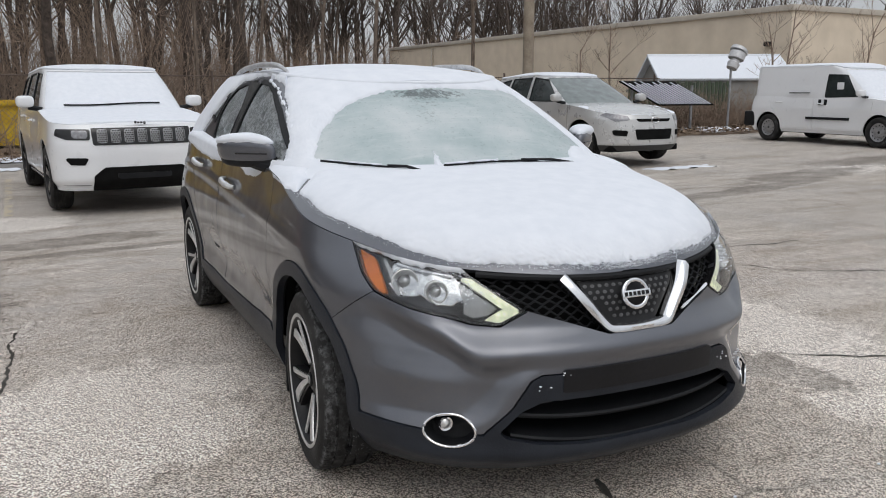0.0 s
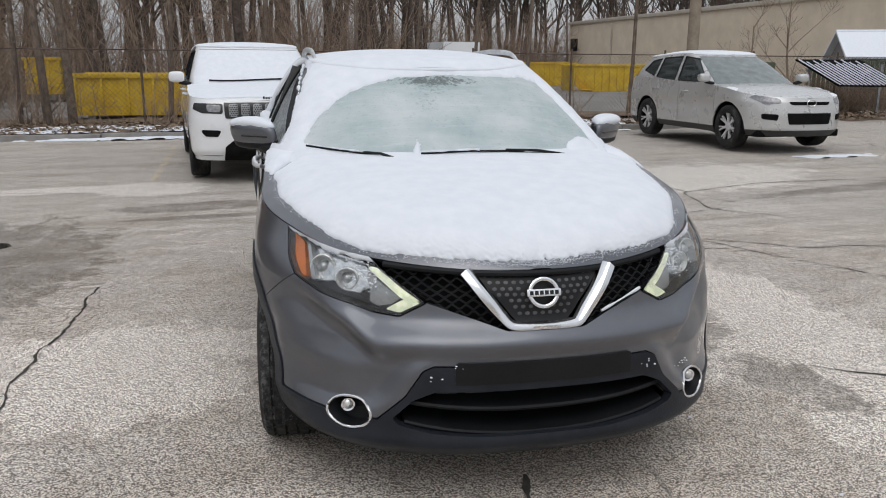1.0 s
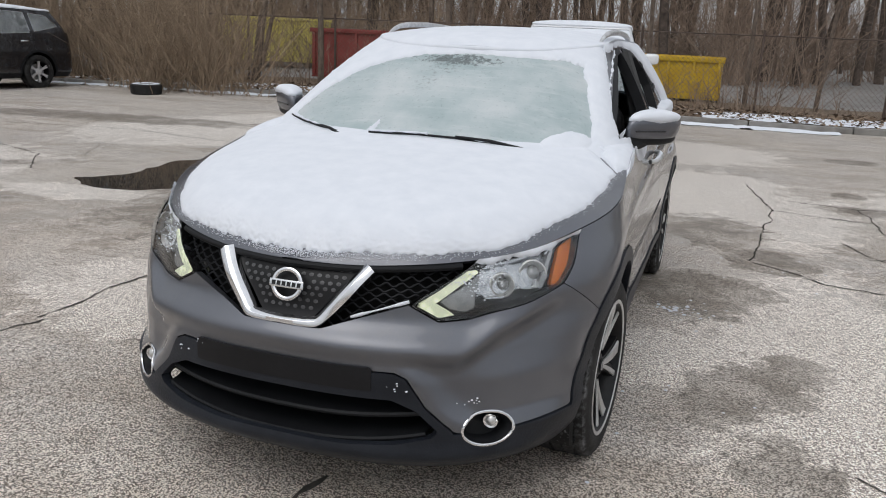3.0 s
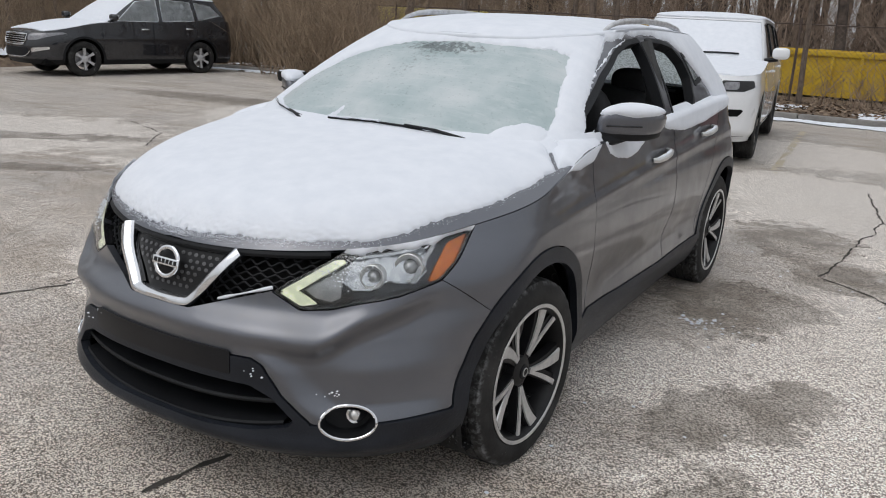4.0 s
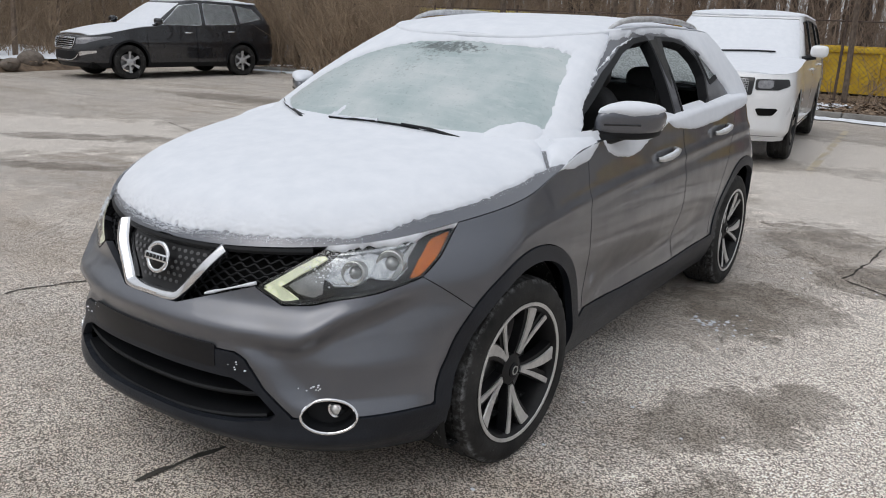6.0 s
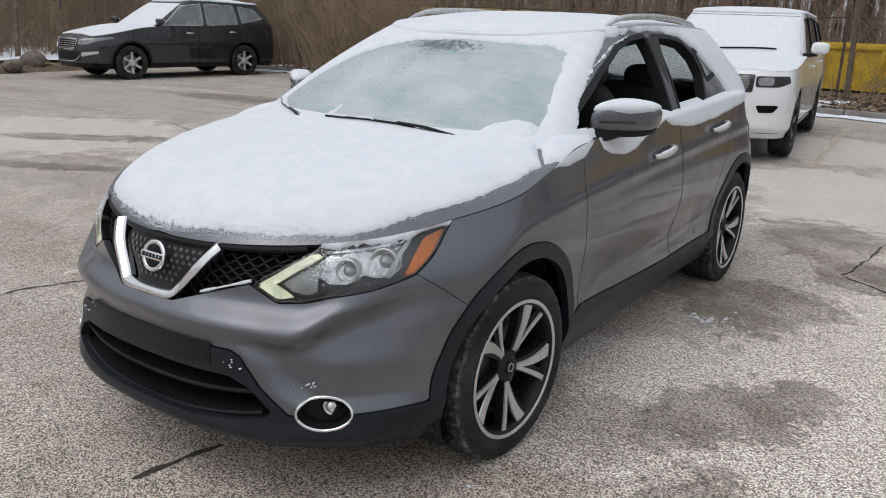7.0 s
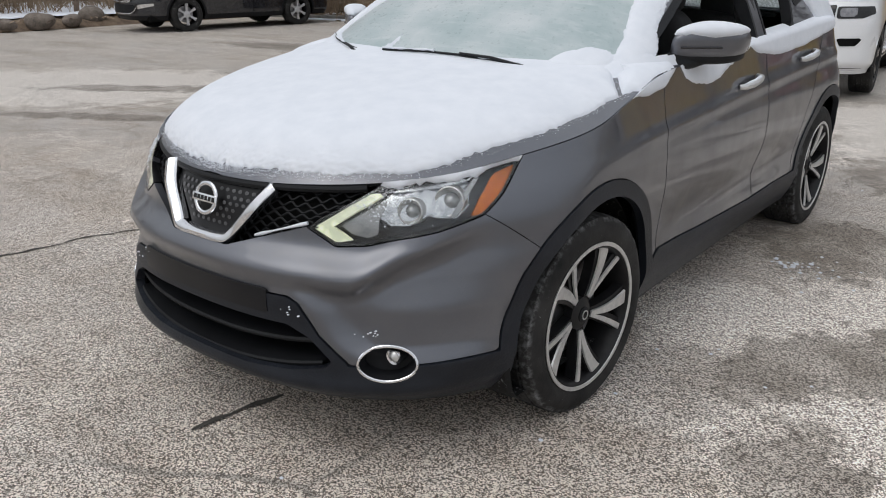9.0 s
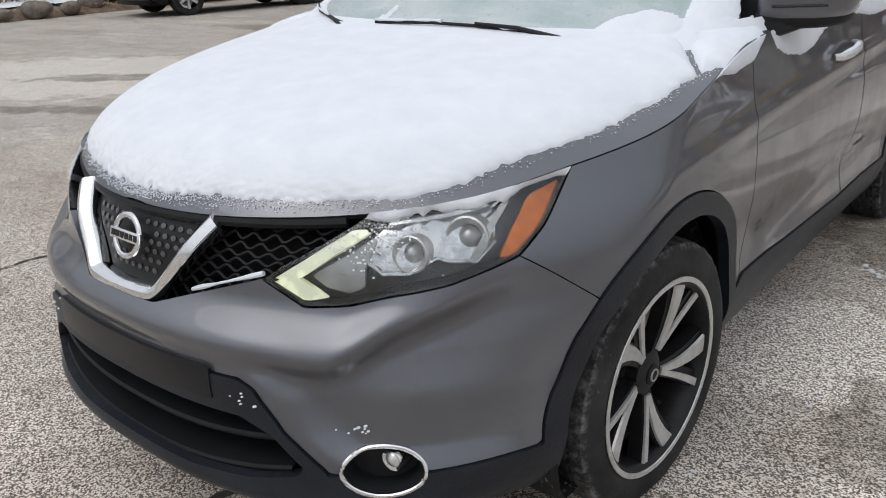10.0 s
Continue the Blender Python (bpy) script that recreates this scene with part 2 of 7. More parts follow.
class Sheet:
    """A surface of small faces that can be cut along any line, with stored normals: columns nx ny nz q u."""

    def __init__(self, co, at, faces):
        self.co, self.at, self.faces = np.asarray(co, float).reshape(-1, 3), np.asarray(at, float), faces

    @classmethod
    def grid(cls, co, extra, closed=False):
        """From an array of rows by columns of places."""
        rows, cols = co.shape[:2]
        du = np.roll(co, -1, 1) - np.roll(co, 1, 1) if closed else np.gradient(co, axis=1)
        normal = np.cross(du, np.gradient(co, axis=0))
        normal /= np.linalg.norm(normal, axis=2, keepdims=True) + 1e-12
        faces = []
        for i in range(rows - 1):
            for j in range(cols if closed else cols - 1):
                k = (j + 1) % cols
                faces.append((i * cols + j, i * cols + k, (i + 1) * cols + k, (i + 1) * cols + j))
        return cls(co.reshape(-1, 3), np.concatenate([normal, extra], 2).reshape(-1, 5), faces)

    def cut(self, f):
        """Two sheets: where f is below zero, and the rest."""
        data = np.concatenate([self.co, self.at], 1)
        out = []
        for sign in (1, -1):
            g, made, cross, verts, faces = f * sign, {}, {}, [], []

            def keep(i):
                if i not in made:
                    made[i] = len(verts)
                    verts.append(data[i])
                return made[i]

            for face in self.faces:
                ins = [g[i] < 0 for i in face]
                if all(ins):
                    faces.append(tuple(keep(i) for i in face))
                elif any(ins):
                    poly = []
                    for n, i in enumerate(face):
                        j = face[(n + 1) % len(face)]
                        if ins[n]:
                            poly.append(keep(i))
                        if ins[n] != ins[(n + 1) % len(face)]:
                            key = (min(i, j), max(i, j))
                            if key not in cross:
                                a, b = key
                                k = np.clip(g[a] / (g[a] - g[b]), 0.02, 0.98)
                                cross[key] = len(verts)
                                verts.append(data[a] + (data[b] - data[a]) * k)
                            poly.append(cross[key])
                    if len(poly) > 2:
                        faces.append(tuple(poly))
            v = np.array(verts).reshape(-1, data.shape[1])
            out.append(Sheet(v[:, :3], v[:, 3:], faces))
        return out

    def part_off(self, f, gap=0.003):
        """As cut, with a gap left open between the two."""
        within = self.cut(f + gap)[0]
        rest = self.cut(f - gap)[1]
        return within, rest

    def moved(self, d):
        return Sheet(self.co + self.at[:, :3] * (np.asarray(d).reshape(-1, 1) if np.ndim(d) else d), self.at, self.faces)

    def mesh(self, name, thick=0.0, material=None, sharp=35):
        co, faces, n = self.co, list(self.faces), len(self.co)
        if thick and n:
            co = np.concatenate([co, co - self.at[:, :3] * thick])
            faces += [tuple(i + n for i in reversed(f)) for f in self.faces]
            once = {}
            for f in self.faces:
                for a, b in zip(f, f[1:] + f[:1]):
                    once[(a, b)] = 1
            faces += [(b, a, a + n, b + n) for a, b in once if (b, a) not in once]
        return mesh_of(name, co, faces, material, sharp)


def mesh_of(name, co, faces, material=None, sharp=35):
    me = bpy.data.meshes.new(name)
    me.from_pydata([tuple(p) for p in co], [], faces)
    if material:
        me.materials.append(material)
    if sharp is not None:
        me.shade_smooth()
        me.set_sharp_from_angle(angle=radians(sharp))
    me.update()
    return me


def part(name, me, material, parent, label=""):
    """Links a mesh or bmesh as one object under its thing."""
    if isinstance(me, bmesh.types.BMesh):
        bm, me = me, bpy.data.meshes.new(name)
        bm.to_mesh(me)
        bm.free()
        me.shade_smooth()
        me.set_sharp_from_angle(angle=radians(35))
    if material and not me.materials:
        me.materials.append(material)
    ob = new(name, me)
    ob.parent = parent
    if label:
        ob["label"] = label
    return ob


def thing(name, m, label, category, group="", kind=""):
    ob = tagged(new(name), label, category, group, kind)
    ob.matrix_world = m
    return ob


def solid(name, me, material, label, category, group="", kind="", m=None):
    """A thing that is one mesh."""
    ob = part(name, me, material, None)
    if m is not None:
        ob.matrix_world = m
    return tagged(ob, label, category, group, kind)


def box(bm, x0, x1, y0, y1, z0, z1, bevel=0.0):
    m = Matrix.Translation(((x0 + x1) / 2, (y0 + y1) / 2, (z0 + z1) / 2)) @ Matrix.Diagonal((x1 - x0, y1 - y0, z1 - z0, 1))
    vs = bmesh.ops.create_cube(bm, size=1, matrix=m)["verts"]
    if bevel:
        bmesh.ops.bevel(bm, geom=list({e for v in vs for e in v.link_edges}), offset=bevel, segments=2, affect="EDGES", profile=0.6)
    return bm


def boxes(*rows, bevel=0.0):
    bm = bmesh.new()
    for row in rows:
        box(bm, *row, bevel=bevel)
    return bm


def lathe(profile, turns=48, axis="x", both=True):
    """Turns (radius, along) pairs about the x axis."""
    co, faces, n = [], [], len(profile)
    for k in range(turns):
        a = 2 * math.pi * k / turns
        co += [(s, r * math.cos(a), r * math.sin(a)) for r, s in profile]
    for k in range(turns):
        for i in range(n - 1):
            a, b = k * n, ((k + 1) % turns) * n
            faces.append((a + i, b + i, b + i + 1, a + i + 1))
    return co, faces


def tube(points, radii, sides=8, cap=True):
    """Places and faces of a tapered tube along points."""
    co, faces = [], []
    points = [Vector(p) for p in points]
    for k, p in enumerate(points):
        d = (points[min(k + 1, len(points) - 1)] - points[max(k - 1, 0)]).normalized()
        a = d.cross((0.3, 0.2, 1) if abs(d.z) < 0.9 else (1, 0, 0)).normalized()
        b = d.cross(a)
        r = radii[k] if hasattr(radii, "__len__") else radii
        co += [p + (a * math.cos(2 * math.pi * s / sides) + b * math.sin(2 * math.pi * s / sides)) * r for s in range(sides)]
    for k in range(len(points) - 1):
        for s in range(sides):
            t = (s + 1) % sides
            faces.append((k * sides + s, k * sides + t, (k + 1) * sides + t, (k + 1) * sides + s))
    if cap:
        faces += [tuple(range(sides))[::-1], tuple(range((len(points) - 1) * sides, len(points) * sides))]
    return co, faces


def join(pieces):
    """Several (places, faces) as one."""
    co, faces = [], []
    for c, f in pieces:
        n = len(co)
        co += list(c)
        faces += [tuple(i + n for i in face) for face in f]
    return co, faces


def about(co, y, z):
    return np.hypot(co[:, 1] - y, co[:, 2] - z)


def snow_sheet(sheet, f, deep=0.03, name="snow", edge=0.05, rough=0.018, seed=1.0, base=-0.004, frill=1.0, skirt=0.0):
    """Snow lying where f is below zero: thick inside, running out to a ragged edge."""
    f = f + rough * lumps(sheet.co, 9, seed) + rough * frill * (0.25 * lumps(sheet.co, 38, seed + 5) + 0.45 * lumps(sheet.co, 90, seed + 9))
    here = Sheet(sheet.co, np.concatenate([sheet.at, f[:, None]], 1), sheet.faces).cut(f)[0]
    k = np.clip(-here.at[:, 5] / edge, 0, 1)
    rise = base + (deep - base) * np.sqrt(k * (2 - k)) * (1 + 0.10 * lumps(here.co, 3, seed)) + 0.0006 * lumps(here.co, 90, seed)
    return here.moved(rise).mesh(name, skirt, SNOW, 60)


def pillow(centre, radii, power=3.0, rings=18, turns=28, shear=(0, 0)):
    """A rounded block."""
    co, faces = [], []
    p = 2 / power
    sg = lambda v: math.copysign(abs(v) ** p, v)  # noqa: E731
    for i in range(rings + 1):
        b = -math.pi / 2 + math.pi * i / rings
        for j in range(turns):
            a = 2 * math.pi * j / turns
            x, y, z = sg(math.cos(b)) * sg(math.cos(a)), sg(math.cos(b)) * sg(math.sin(a)), sg(math.sin(b))
            co.append((centre[0] + radii[0] * x + shear[0] * z, centre[1] + radii[1] * y + shear[1] * x, centre[2] + radii[2] * z))
    for i in range(rings):
        for j in range(turns):
            k = (j + 1) % turns
            faces.append((i * turns + j, i * turns + k, (i + 1) * turns + k, (i + 1) * turns + j))
    return co, faces


def level(x):
    """The lot falls gently towards -x."""
    return 0.0115 * math.copysign(max(abs(x) - 2.5, 0.0), x)


def pieces(name, sheet, push, thick, material, parent, label="", least=6):
    """Each connected piece of a sheet as a part of its own."""
    up = list(range(len(sheet.co)))

    def root(i):
        while up[i] != i:
            up[i] = up[up[i]]
            i = up[i]
        return i

    for face in sheet.faces:
        for i in face[1:]:
            a, b2 = root(face[0]), root(i)
            if a != b2:
                up[b2] = a
    groups = {}
    for face in sheet.faces:
        groups.setdefault(root(face[0]), []).append(face)
    made = []
    for faces in groups.values():
        if len(faces) < least:
            continue
        used = sorted({i for face in faces for i in face})
        at = {i: k for k, i in enumerate(used)}
        piece = Sheet(sheet.co[used], sheet.at[used], [tuple(at[i] for i in face) for face in faces])
        made.append(part(name, piece.moved(push).mesh(name, thick, material), None, parent, label))
    return made


SPOKE_BLACK = varied("satin_black", (0.006, 0.006, 0.007), (0.012, 0.012, 0.013), 20, 0.42, Specular_IOR_Level=0.3)


# ---- ground ----
def asphalt_material():
    n = Nodes("worn_asphalt", 0.9)
    geo = n.add("ShaderNodeNewGeometry").outputs["Position"]
    stones = n.add("ShaderNodeTexVoronoi")
    stones.inputs["Scale"].default_value = 230
    n.link(geo, stones.inputs["Vector"])
    pick = n.add("ShaderNodeSeparateColor")
    n.link(stones.outputs["Color"], pick.inputs[0])
    worn = n.mix(n.ramp(n.noise(0.5, 5, 0.6, geo), (0.35, 0.0), (0.65, 1.0)), (0.455, 0.428, 0.398), (0.50, 0.46, 0.41))
    worn = n.mix(n.ramp(n.noise(3.0, 6, 0.65, geo), (0.45, 0.0), (0.72, 0.6)), worn, (0.34, 0.29, 0.24))
    worn = n.mix(n.ramp(n.noise(17, 5, 0.7, geo), (0.5, 0.0), (0.72, 0.35)), worn, (0.57, 0.52, 0.47))
    drift = n.add("ShaderNodeMapping")
    drift.inputs["Scale"].default_value = (0.35, 1.6, 1.0)
    n.link(geo, drift.inputs["Vector"])
    worn = n.mix(n.ramp(n.noise(0.9, 8, 0.72, drift.outputs[0]), (0.48, 0.0), (0.64, 0.62)), worn, (0.31, 0.268, 0.222))
    worn = n.mix(n.ramp(n.noise(1.1, 8, 0.7, drift.outputs[0]), (0.34, 0.5), (0.46, 0.0)), worn, (0.60, 0.57, 0.53))
    near = worn
    sep = n.add("ShaderNodeSeparateXYZ")
    n.link(geo, sep.inputs[0])
    x, y = sep.outputs[0], sep.outputs[1]
    wob = n.math("ADD", n.math("MULTIPLY", n.math("SUBTRACT", n.noise(2.2, 8, 0.7, geo), 0.5), 1.7), n.math("MULTIPLY", n.math("SUBTRACT", n.noise(7.5, 6, 0.7, geo), 0.5), 1.1))

    def spot(cx, cy, rx, ry, turn=0.0, ragged=1.0):
        c, s = math.cos(turn), math.sin(turn)
        dx, dy = n.math("SUBTRACT", x, cx), n.math("SUBTRACT", y, cy)
        a = n.math("DIVIDE", n.math("ADD", n.math("MULTIPLY", dx, c), n.math("MULTIPLY", dy, s)), rx)
        b = n.math("DIVIDE", n.math("SUBTRACT", n.math("MULTIPLY", dy, c), n.math("MULTIPLY", dx, s)), ry)
        r = n.math("SQRT", n.math("ADD", n.math("MULTIPLY", a, a), n.math("MULTIPLY", b, b)))
        return n.ramp(n.math("ADD", r, n.math("MULTIPLY", wob, ragged)), (0.80, 1.0), (1.10, 0.0))

    damp = None
    for row in DAMP:
        one = spot(*row)
        damp = one if damp is None else n.math("MAXIMUM", damp, one)
    damp = n.math("MULTIPLY", damp, n.ramp(n.noise(3, 5, 0.6, geo), (0.3, 0.45), (0.6, 0.95)))
    pale = None
    for row in PALE:
        one = spot(*row)
        pale = one if pale is None else n.math("MAXIMUM", pale, one)
    coarse = None
    for row in COARSE:
        one = spot(*row)
        coarse = one if coarse is None else n.math("MAXIMUM", coarse, one)
    tone = n.mix(n.math("MULTIPLY", pale, 0.74), near, (0.70, 0.66, 0.61))
    tone = n.mix(n.math("MULTIPLY", damp, 0.84), tone, (0.165, 0.140, 0.112))
    # crushed stone in the surface: dark pits and pale grains
    grain = n.ramp(pick.outputs[0], (0.0, 0.015), (0.34, 0.05), (0.48, 0.36), (0.60, 0.95), (1.0, 1.2))
    small = n.ramp(n.cells(420, out="Color", where=geo), (0.32, 0.04), (0.5, 0.42), (0.66, 1.0))
    grain = n.mix(0.16, grain, small)
    grain = n.mix(n.math("MULTIPLY", pick.outputs[1], 0.22), grain, (0.52, 0.36, 0.27))
    grain = n.mix(n.math("ADD", n.math("MULTIPLY", coarse, -0.48), 0.5), grain, (0.45, 0.45, 0.45))
    double = n.mix(1.0, tone, n.mix(1.0, grain, (1.95, 1.95, 1.95), "MULTIPLY"), "MULTIPLY")
    tone = double
    cracks = n.ramp(n.cells(0.42, "DISTANCE_TO_EDGE", where=n.mix(0.12, geo, n.noise_vec(2.2, geo))), (0.0, 1.0), (0.008, 0.0))
    cracks = n.math("MULTIPLY", cracks, n.ramp(n.noise(0.35, 3, 0.5, geo), (0.55, 0.0), (0.65, 0.5)))
    n.set("Base Color", n.mix(cracks, tone, (0.07, 0.062, 0.055)))
    n.set("Roughness", n.ramp(damp, (0.0, 0.92), (1.0, 0.6)))
    height = n.math("ADD", n.math("MULTIPLY", pick.outputs[0], 0.6), n.math("MULTIPLY", n.noise(260, 3, 0.7, geo), 0.4))
    n.bump(height, 0.7, 0.006)
    return n.mat


def noise_vec(self, scale, where):
    t = self.add("ShaderNodeTexNoise")
    t.inputs["Scale"].default_value = scale
    self.link(where, t.inputs["Vector"])
    return t.outputs["Color"]


Nodes.noise_vec = noise_vec
DAMP = [(-2.9, 3.4, 0.9, 1.7, 0.1, 1.3), (-1.5, 5.55, 0.95, 0.3, 0.15, 0.9), (-1.3, 4.95, 0.9, 0.13, 0.12, 0.7), (-6.9, 3.3, 1.5, 0.30, 0.55, 1.6), (-5.6, 1.9, 1.2, 0.20, 0.5, 1.6), (1.45, 0.78, 0.27, 0.52, -0.45, 1.5), (1.66, 1.22, 0.16, 0.14, 0.0, 1.2), (1.58, 0.0, 0.22, 0.40, 0.2, 1.6), (1.2, 2.30, 0.50, 0.55, 0.1, 1.1), (1.2, 4.15, 0.48, 0.66, 0.1, 1.4), (1.62, 3.3, 0.36, 0.4, 0.1, 1.4), (2.95, 9.6, 0.42, 0.30, 0.0, 0.3), (2.6, 5.75, 0.35, 0.25, 0.2, 1.0), (2.55, 6.6, 0.2, 0.22, 0.0, 0.8), (3.6, 6.5, 0.25, 0.3, 0.0, 0.9), (-8.5, 8.0, 3.2, 0.6, 0.1, 0.9), (9.2, 6.2, 1.9, 0.5, 0.2, 0.9), (7.2, 5.4, 3.0, 0.25, 0.2, 0.9), (13.5, 7.0, 3.0, 0.9, 0.0, 0.9)]
PALE = [(-1.71, 0.81, 0.9, 0.8, 0.2, 1.0), (-8.0, 3.0, 2.6, 1.8, 0.4, 0.8), (-6.4, 8.0, 1.5, 2.6, -0.3, 0.6), (-3.3, 7.0, 1.1, 0.30, 0.1, 0.6), (-5.9, 7.2, 1.5, 1.6, 0.0, 0.8), (-4.2, 2.9, 1.2, 0.35, 0.1, 1.2), (0.9, 6.6, 1.2, 1.0, 0.0, 0.9), (-2.2, 6.9, 0.75, 0.6, 0.0, 0.7), (1.9, 0.9, 0.75, 2.6, 0.05, 0.9), (0.98, 1.0, 0.5, 0.45, 0.0, 0.9), (1.4, 5.2, 1.1, 1.7, 0.2, 0.9), (0.6, 9.3, 1.6, 1.4, 0.0, 0.9), (4.5, 6.5, 2.4, 1.2, 0.3, 0.9), (10.5, 6.4, 1.6, 0.5, 0.2, 0.8)]
COARSE = [(0.4, -0.5, 6.0, 5.2, 0.0, 1.2)]
ASPHALT = asphalt_material()
solid("ground", boxes((-400, 400, -300, 600, -1.4, -0.45)), varied("old_asphalt", (0.20, 0.19, 0.175), (0.32, 0.305, 0.28), 2, 0.95), "grey gravelly ground beyond the lot", "ground", kind="structure")
bm = bmesh.new()
bmesh.ops.create_grid(bm, x_segments=300, y_segments=200, size=1, matrix=Matrix.Translation((4, -6.1, 0)) @ Matrix.Diagonal((40, 20, 1, 1)))
for v in bm.verts:
    v.co.z = level(v.co.x) + 0.012 * noise.noise(v.co * 0.35) * (0.3 if abs(v.co.x) < 2.4 and -4 < v.co.y < 4 else 1.0)
    v.co.z -= 0.05 * (1 + 1.0 * noise.noise(v.co * 1.1 + Vector((3, 1, 0))) + 0.9 * noise.noise(v.co * 2.6)) * math.exp(-(((v.co.x + 3.95) / 1.10) ** 2) - ((((v.co.y - 4.25) / 1.0) ** 2) ** 2))
solid("car_park", bm, ASPHALT, "worn grey asphalt car park with damp patches and cracks", "asphalt", kind="structure")

water = Nodes("puddle_water", 0.02)
water.set("Base Color", (0.035, 0.033, 0.03, 1)), water.set("IOR", 1.33), water.set("Specular IOR Level", 1.0)
bm = bmesh.new()
bmesh.ops.create_grid(bm, x_segments=30, y_segments=30, size=1, matrix=Matrix.Translation((-3.95, 4.1, level(-3.65) - 0.033)) @ Matrix.Diagonal((1.9, 1.7, 1, 1)))
solid("puddle", bm, water.mat, "shallow puddle of still water on the asphalt", "puddle")
LINE = varied("worn_yellow_line", (0.52, 0.475, 0.395), (0.54, 0.45, 0.30), 9, 0.9)
for (x0, y0), (x1, y1) in (((0.50, 7.3), (0.16, 12.1)), ((-2.20, 7.6), (-2.36, 12.0))):
    rows, left_over = [], []
    for k in range(160):
        y = y0 + (y1 - y0) * k / 159
        for i in range(6):
            x = x0 + (x1 - x0) * k / 159 + (i - 2.5) * 0.018 + 0.006 * noise.noise(Vector((i, y * 9, 0)))
            rows.append((x, y, level(x) + 0.012 * noise.noise(Vector((x, y, 0)) * 0.35) + 0.005))
            if k < 159 and i < 5 and noise.noise(Vector((x * 8, y * 5, 3))) + 0.5 * noise.noise(Vector((x * 3, y * 1.3, 8))) > -0.12:
                left_over.append((6 * k + i, 6 * k + i + 1, 6 * k + i + 7, 6 * k + i + 6))
    solid("parking_line", mesh_of("parking_line", rows, left_over, LINE), None, "worn yellow parking line on the asphalt", "parking line", "parking lines", "structure")
rng = random.Random(77)
crumbs = []
CX, CY = 1.04, 1.87
for cx, cy, spread, count in ((CX, CY, 0.05, 22), (CX + 0.1, CY - 0.05, 0.12, 26), (1.10, 0.72, 0.02, 1), (0.95, 0.45, 0.25, 8), (1.7, 3.1, 0.3, 14), (7.4, 8.2, 0.4, 30), (1.0, -0.9, 0.5, 6)):
    for _ in range(count):
        x, y, r = rng.gauss(cx, spread), rng.gauss(cy, spread), rng.uniform(0.003, 0.009) * (1.25 if spread == 0.05 else 0.9)
        crumbs.append(pillow((x, y, level(x) + r * 0.4), (r * 1.3, r, r * 0.6), 2.0, 4, 7))
solid("snow_crumbs", mesh_of("snow_crumbs", *join(crumbs), SNOW), None, "scattered crumbs of snow on the asphalt", "snow", kind="stuff")
TAR = varied("crack_dark", (0.035, 0.032, 0.028), (0.08, 0.072, 0.062), 20, 0.95)


def crack(points, wide, seed):
    """A ragged dark crack along a line on the asphalt."""
    r = random.Random(seed)
    co, faces = [], []
    for (x0, y0), (x1, y1) in zip(points, points[1:]):
        n = max(3, int(math.hypot(x1 - x0, y1 - y0) / 0.045))
        d = Vector((x1 - x0, y1 - y0, 0)).normalized()
        s = Vector((-d.y, d.x, 0))
        for k in range(n + 1):
            p = Vector((x0 + (x1 - x0) * k / n, y0 + (y1 - y0) * k / n, 0))
            p += s * (0.05 * noise.noise(p * 3.0) + 0.02 * noise.noise(p * 13.0))
            p.z = level(p.x) + 0.012 * noise.noise(Vector((p.x, p.y, 0)) * 0.35) * (0.3 if abs(p.x) < 2.4 and -4 < p.y < 4 else 1.0) + 0.004
            w = wide * r.uniform(0.15, 1.0)
            co += [p - s * w, p + s * w]
            if k:
                m = len(co)
                faces.append((m - 4, m - 2, m - 1, m - 3))
    solid("asphalt_crack", mesh_of("asphalt_crack", co, faces, TAR), None, "dark ragged crack in the asphalt", "crack", kind="stuff")


for k, row in enumerate((
    [(-2.03, 0.17), (-2.07, 0.73), (-1.99, 1.64), (-1.98, 2.41)], [(-2.03, 0.17), (-2.2, -0.7), (-2.1, -1.6)], [(4.0, 5.34), (3.77, 4.35), (4.3, 3.67)], [(4.0, 5.34), (5.2, 5.8), (6.47, 5.85), (8.2, 5.2)], [(2.2, 4.2), (2.85, 2.9), (3.5, 1.6), (4.6, 0.9)], [(-0.02, -0.95), (0.02, -0.61)],
    [(1.54, 6.76), (1.74, 5.33), (1.51, 3.22), (1.97, 2.83), (2.9, 2.6)], [(1.74, 5.33), (2.6, 5.2)], [(-7.5, 4.9), (-6.3, 4.4), (-5.6, 3.6)], [(5.0, 8.4), (7.0, 7.9), (9.6, 6.2), (12.5, 4.6)], [(1.8, 0.1), (2.6, -0.3)], [(-9.5, 6.5), (-7.0, 6.9), (-5.0, 6.4)], [(1.9, 5.95), (2.56, 5.83), (2.62, 5.1), (2.66, 4.4)], [(2.56, 5.83), (3.2, 6.0)], [(2.35, 3.7), (3.1, 4.1), (3.99, 4.4)], [(4.12, 8.87), (3.8, 7.2), (3.99, 6.32), (4.05, 5.4)], [(2.9, 3.0), (3.6, 2.5), (4.6, 2.4)])):
    crack(row, 0.012 if k not in (5,) else 0.02, 300 + k)

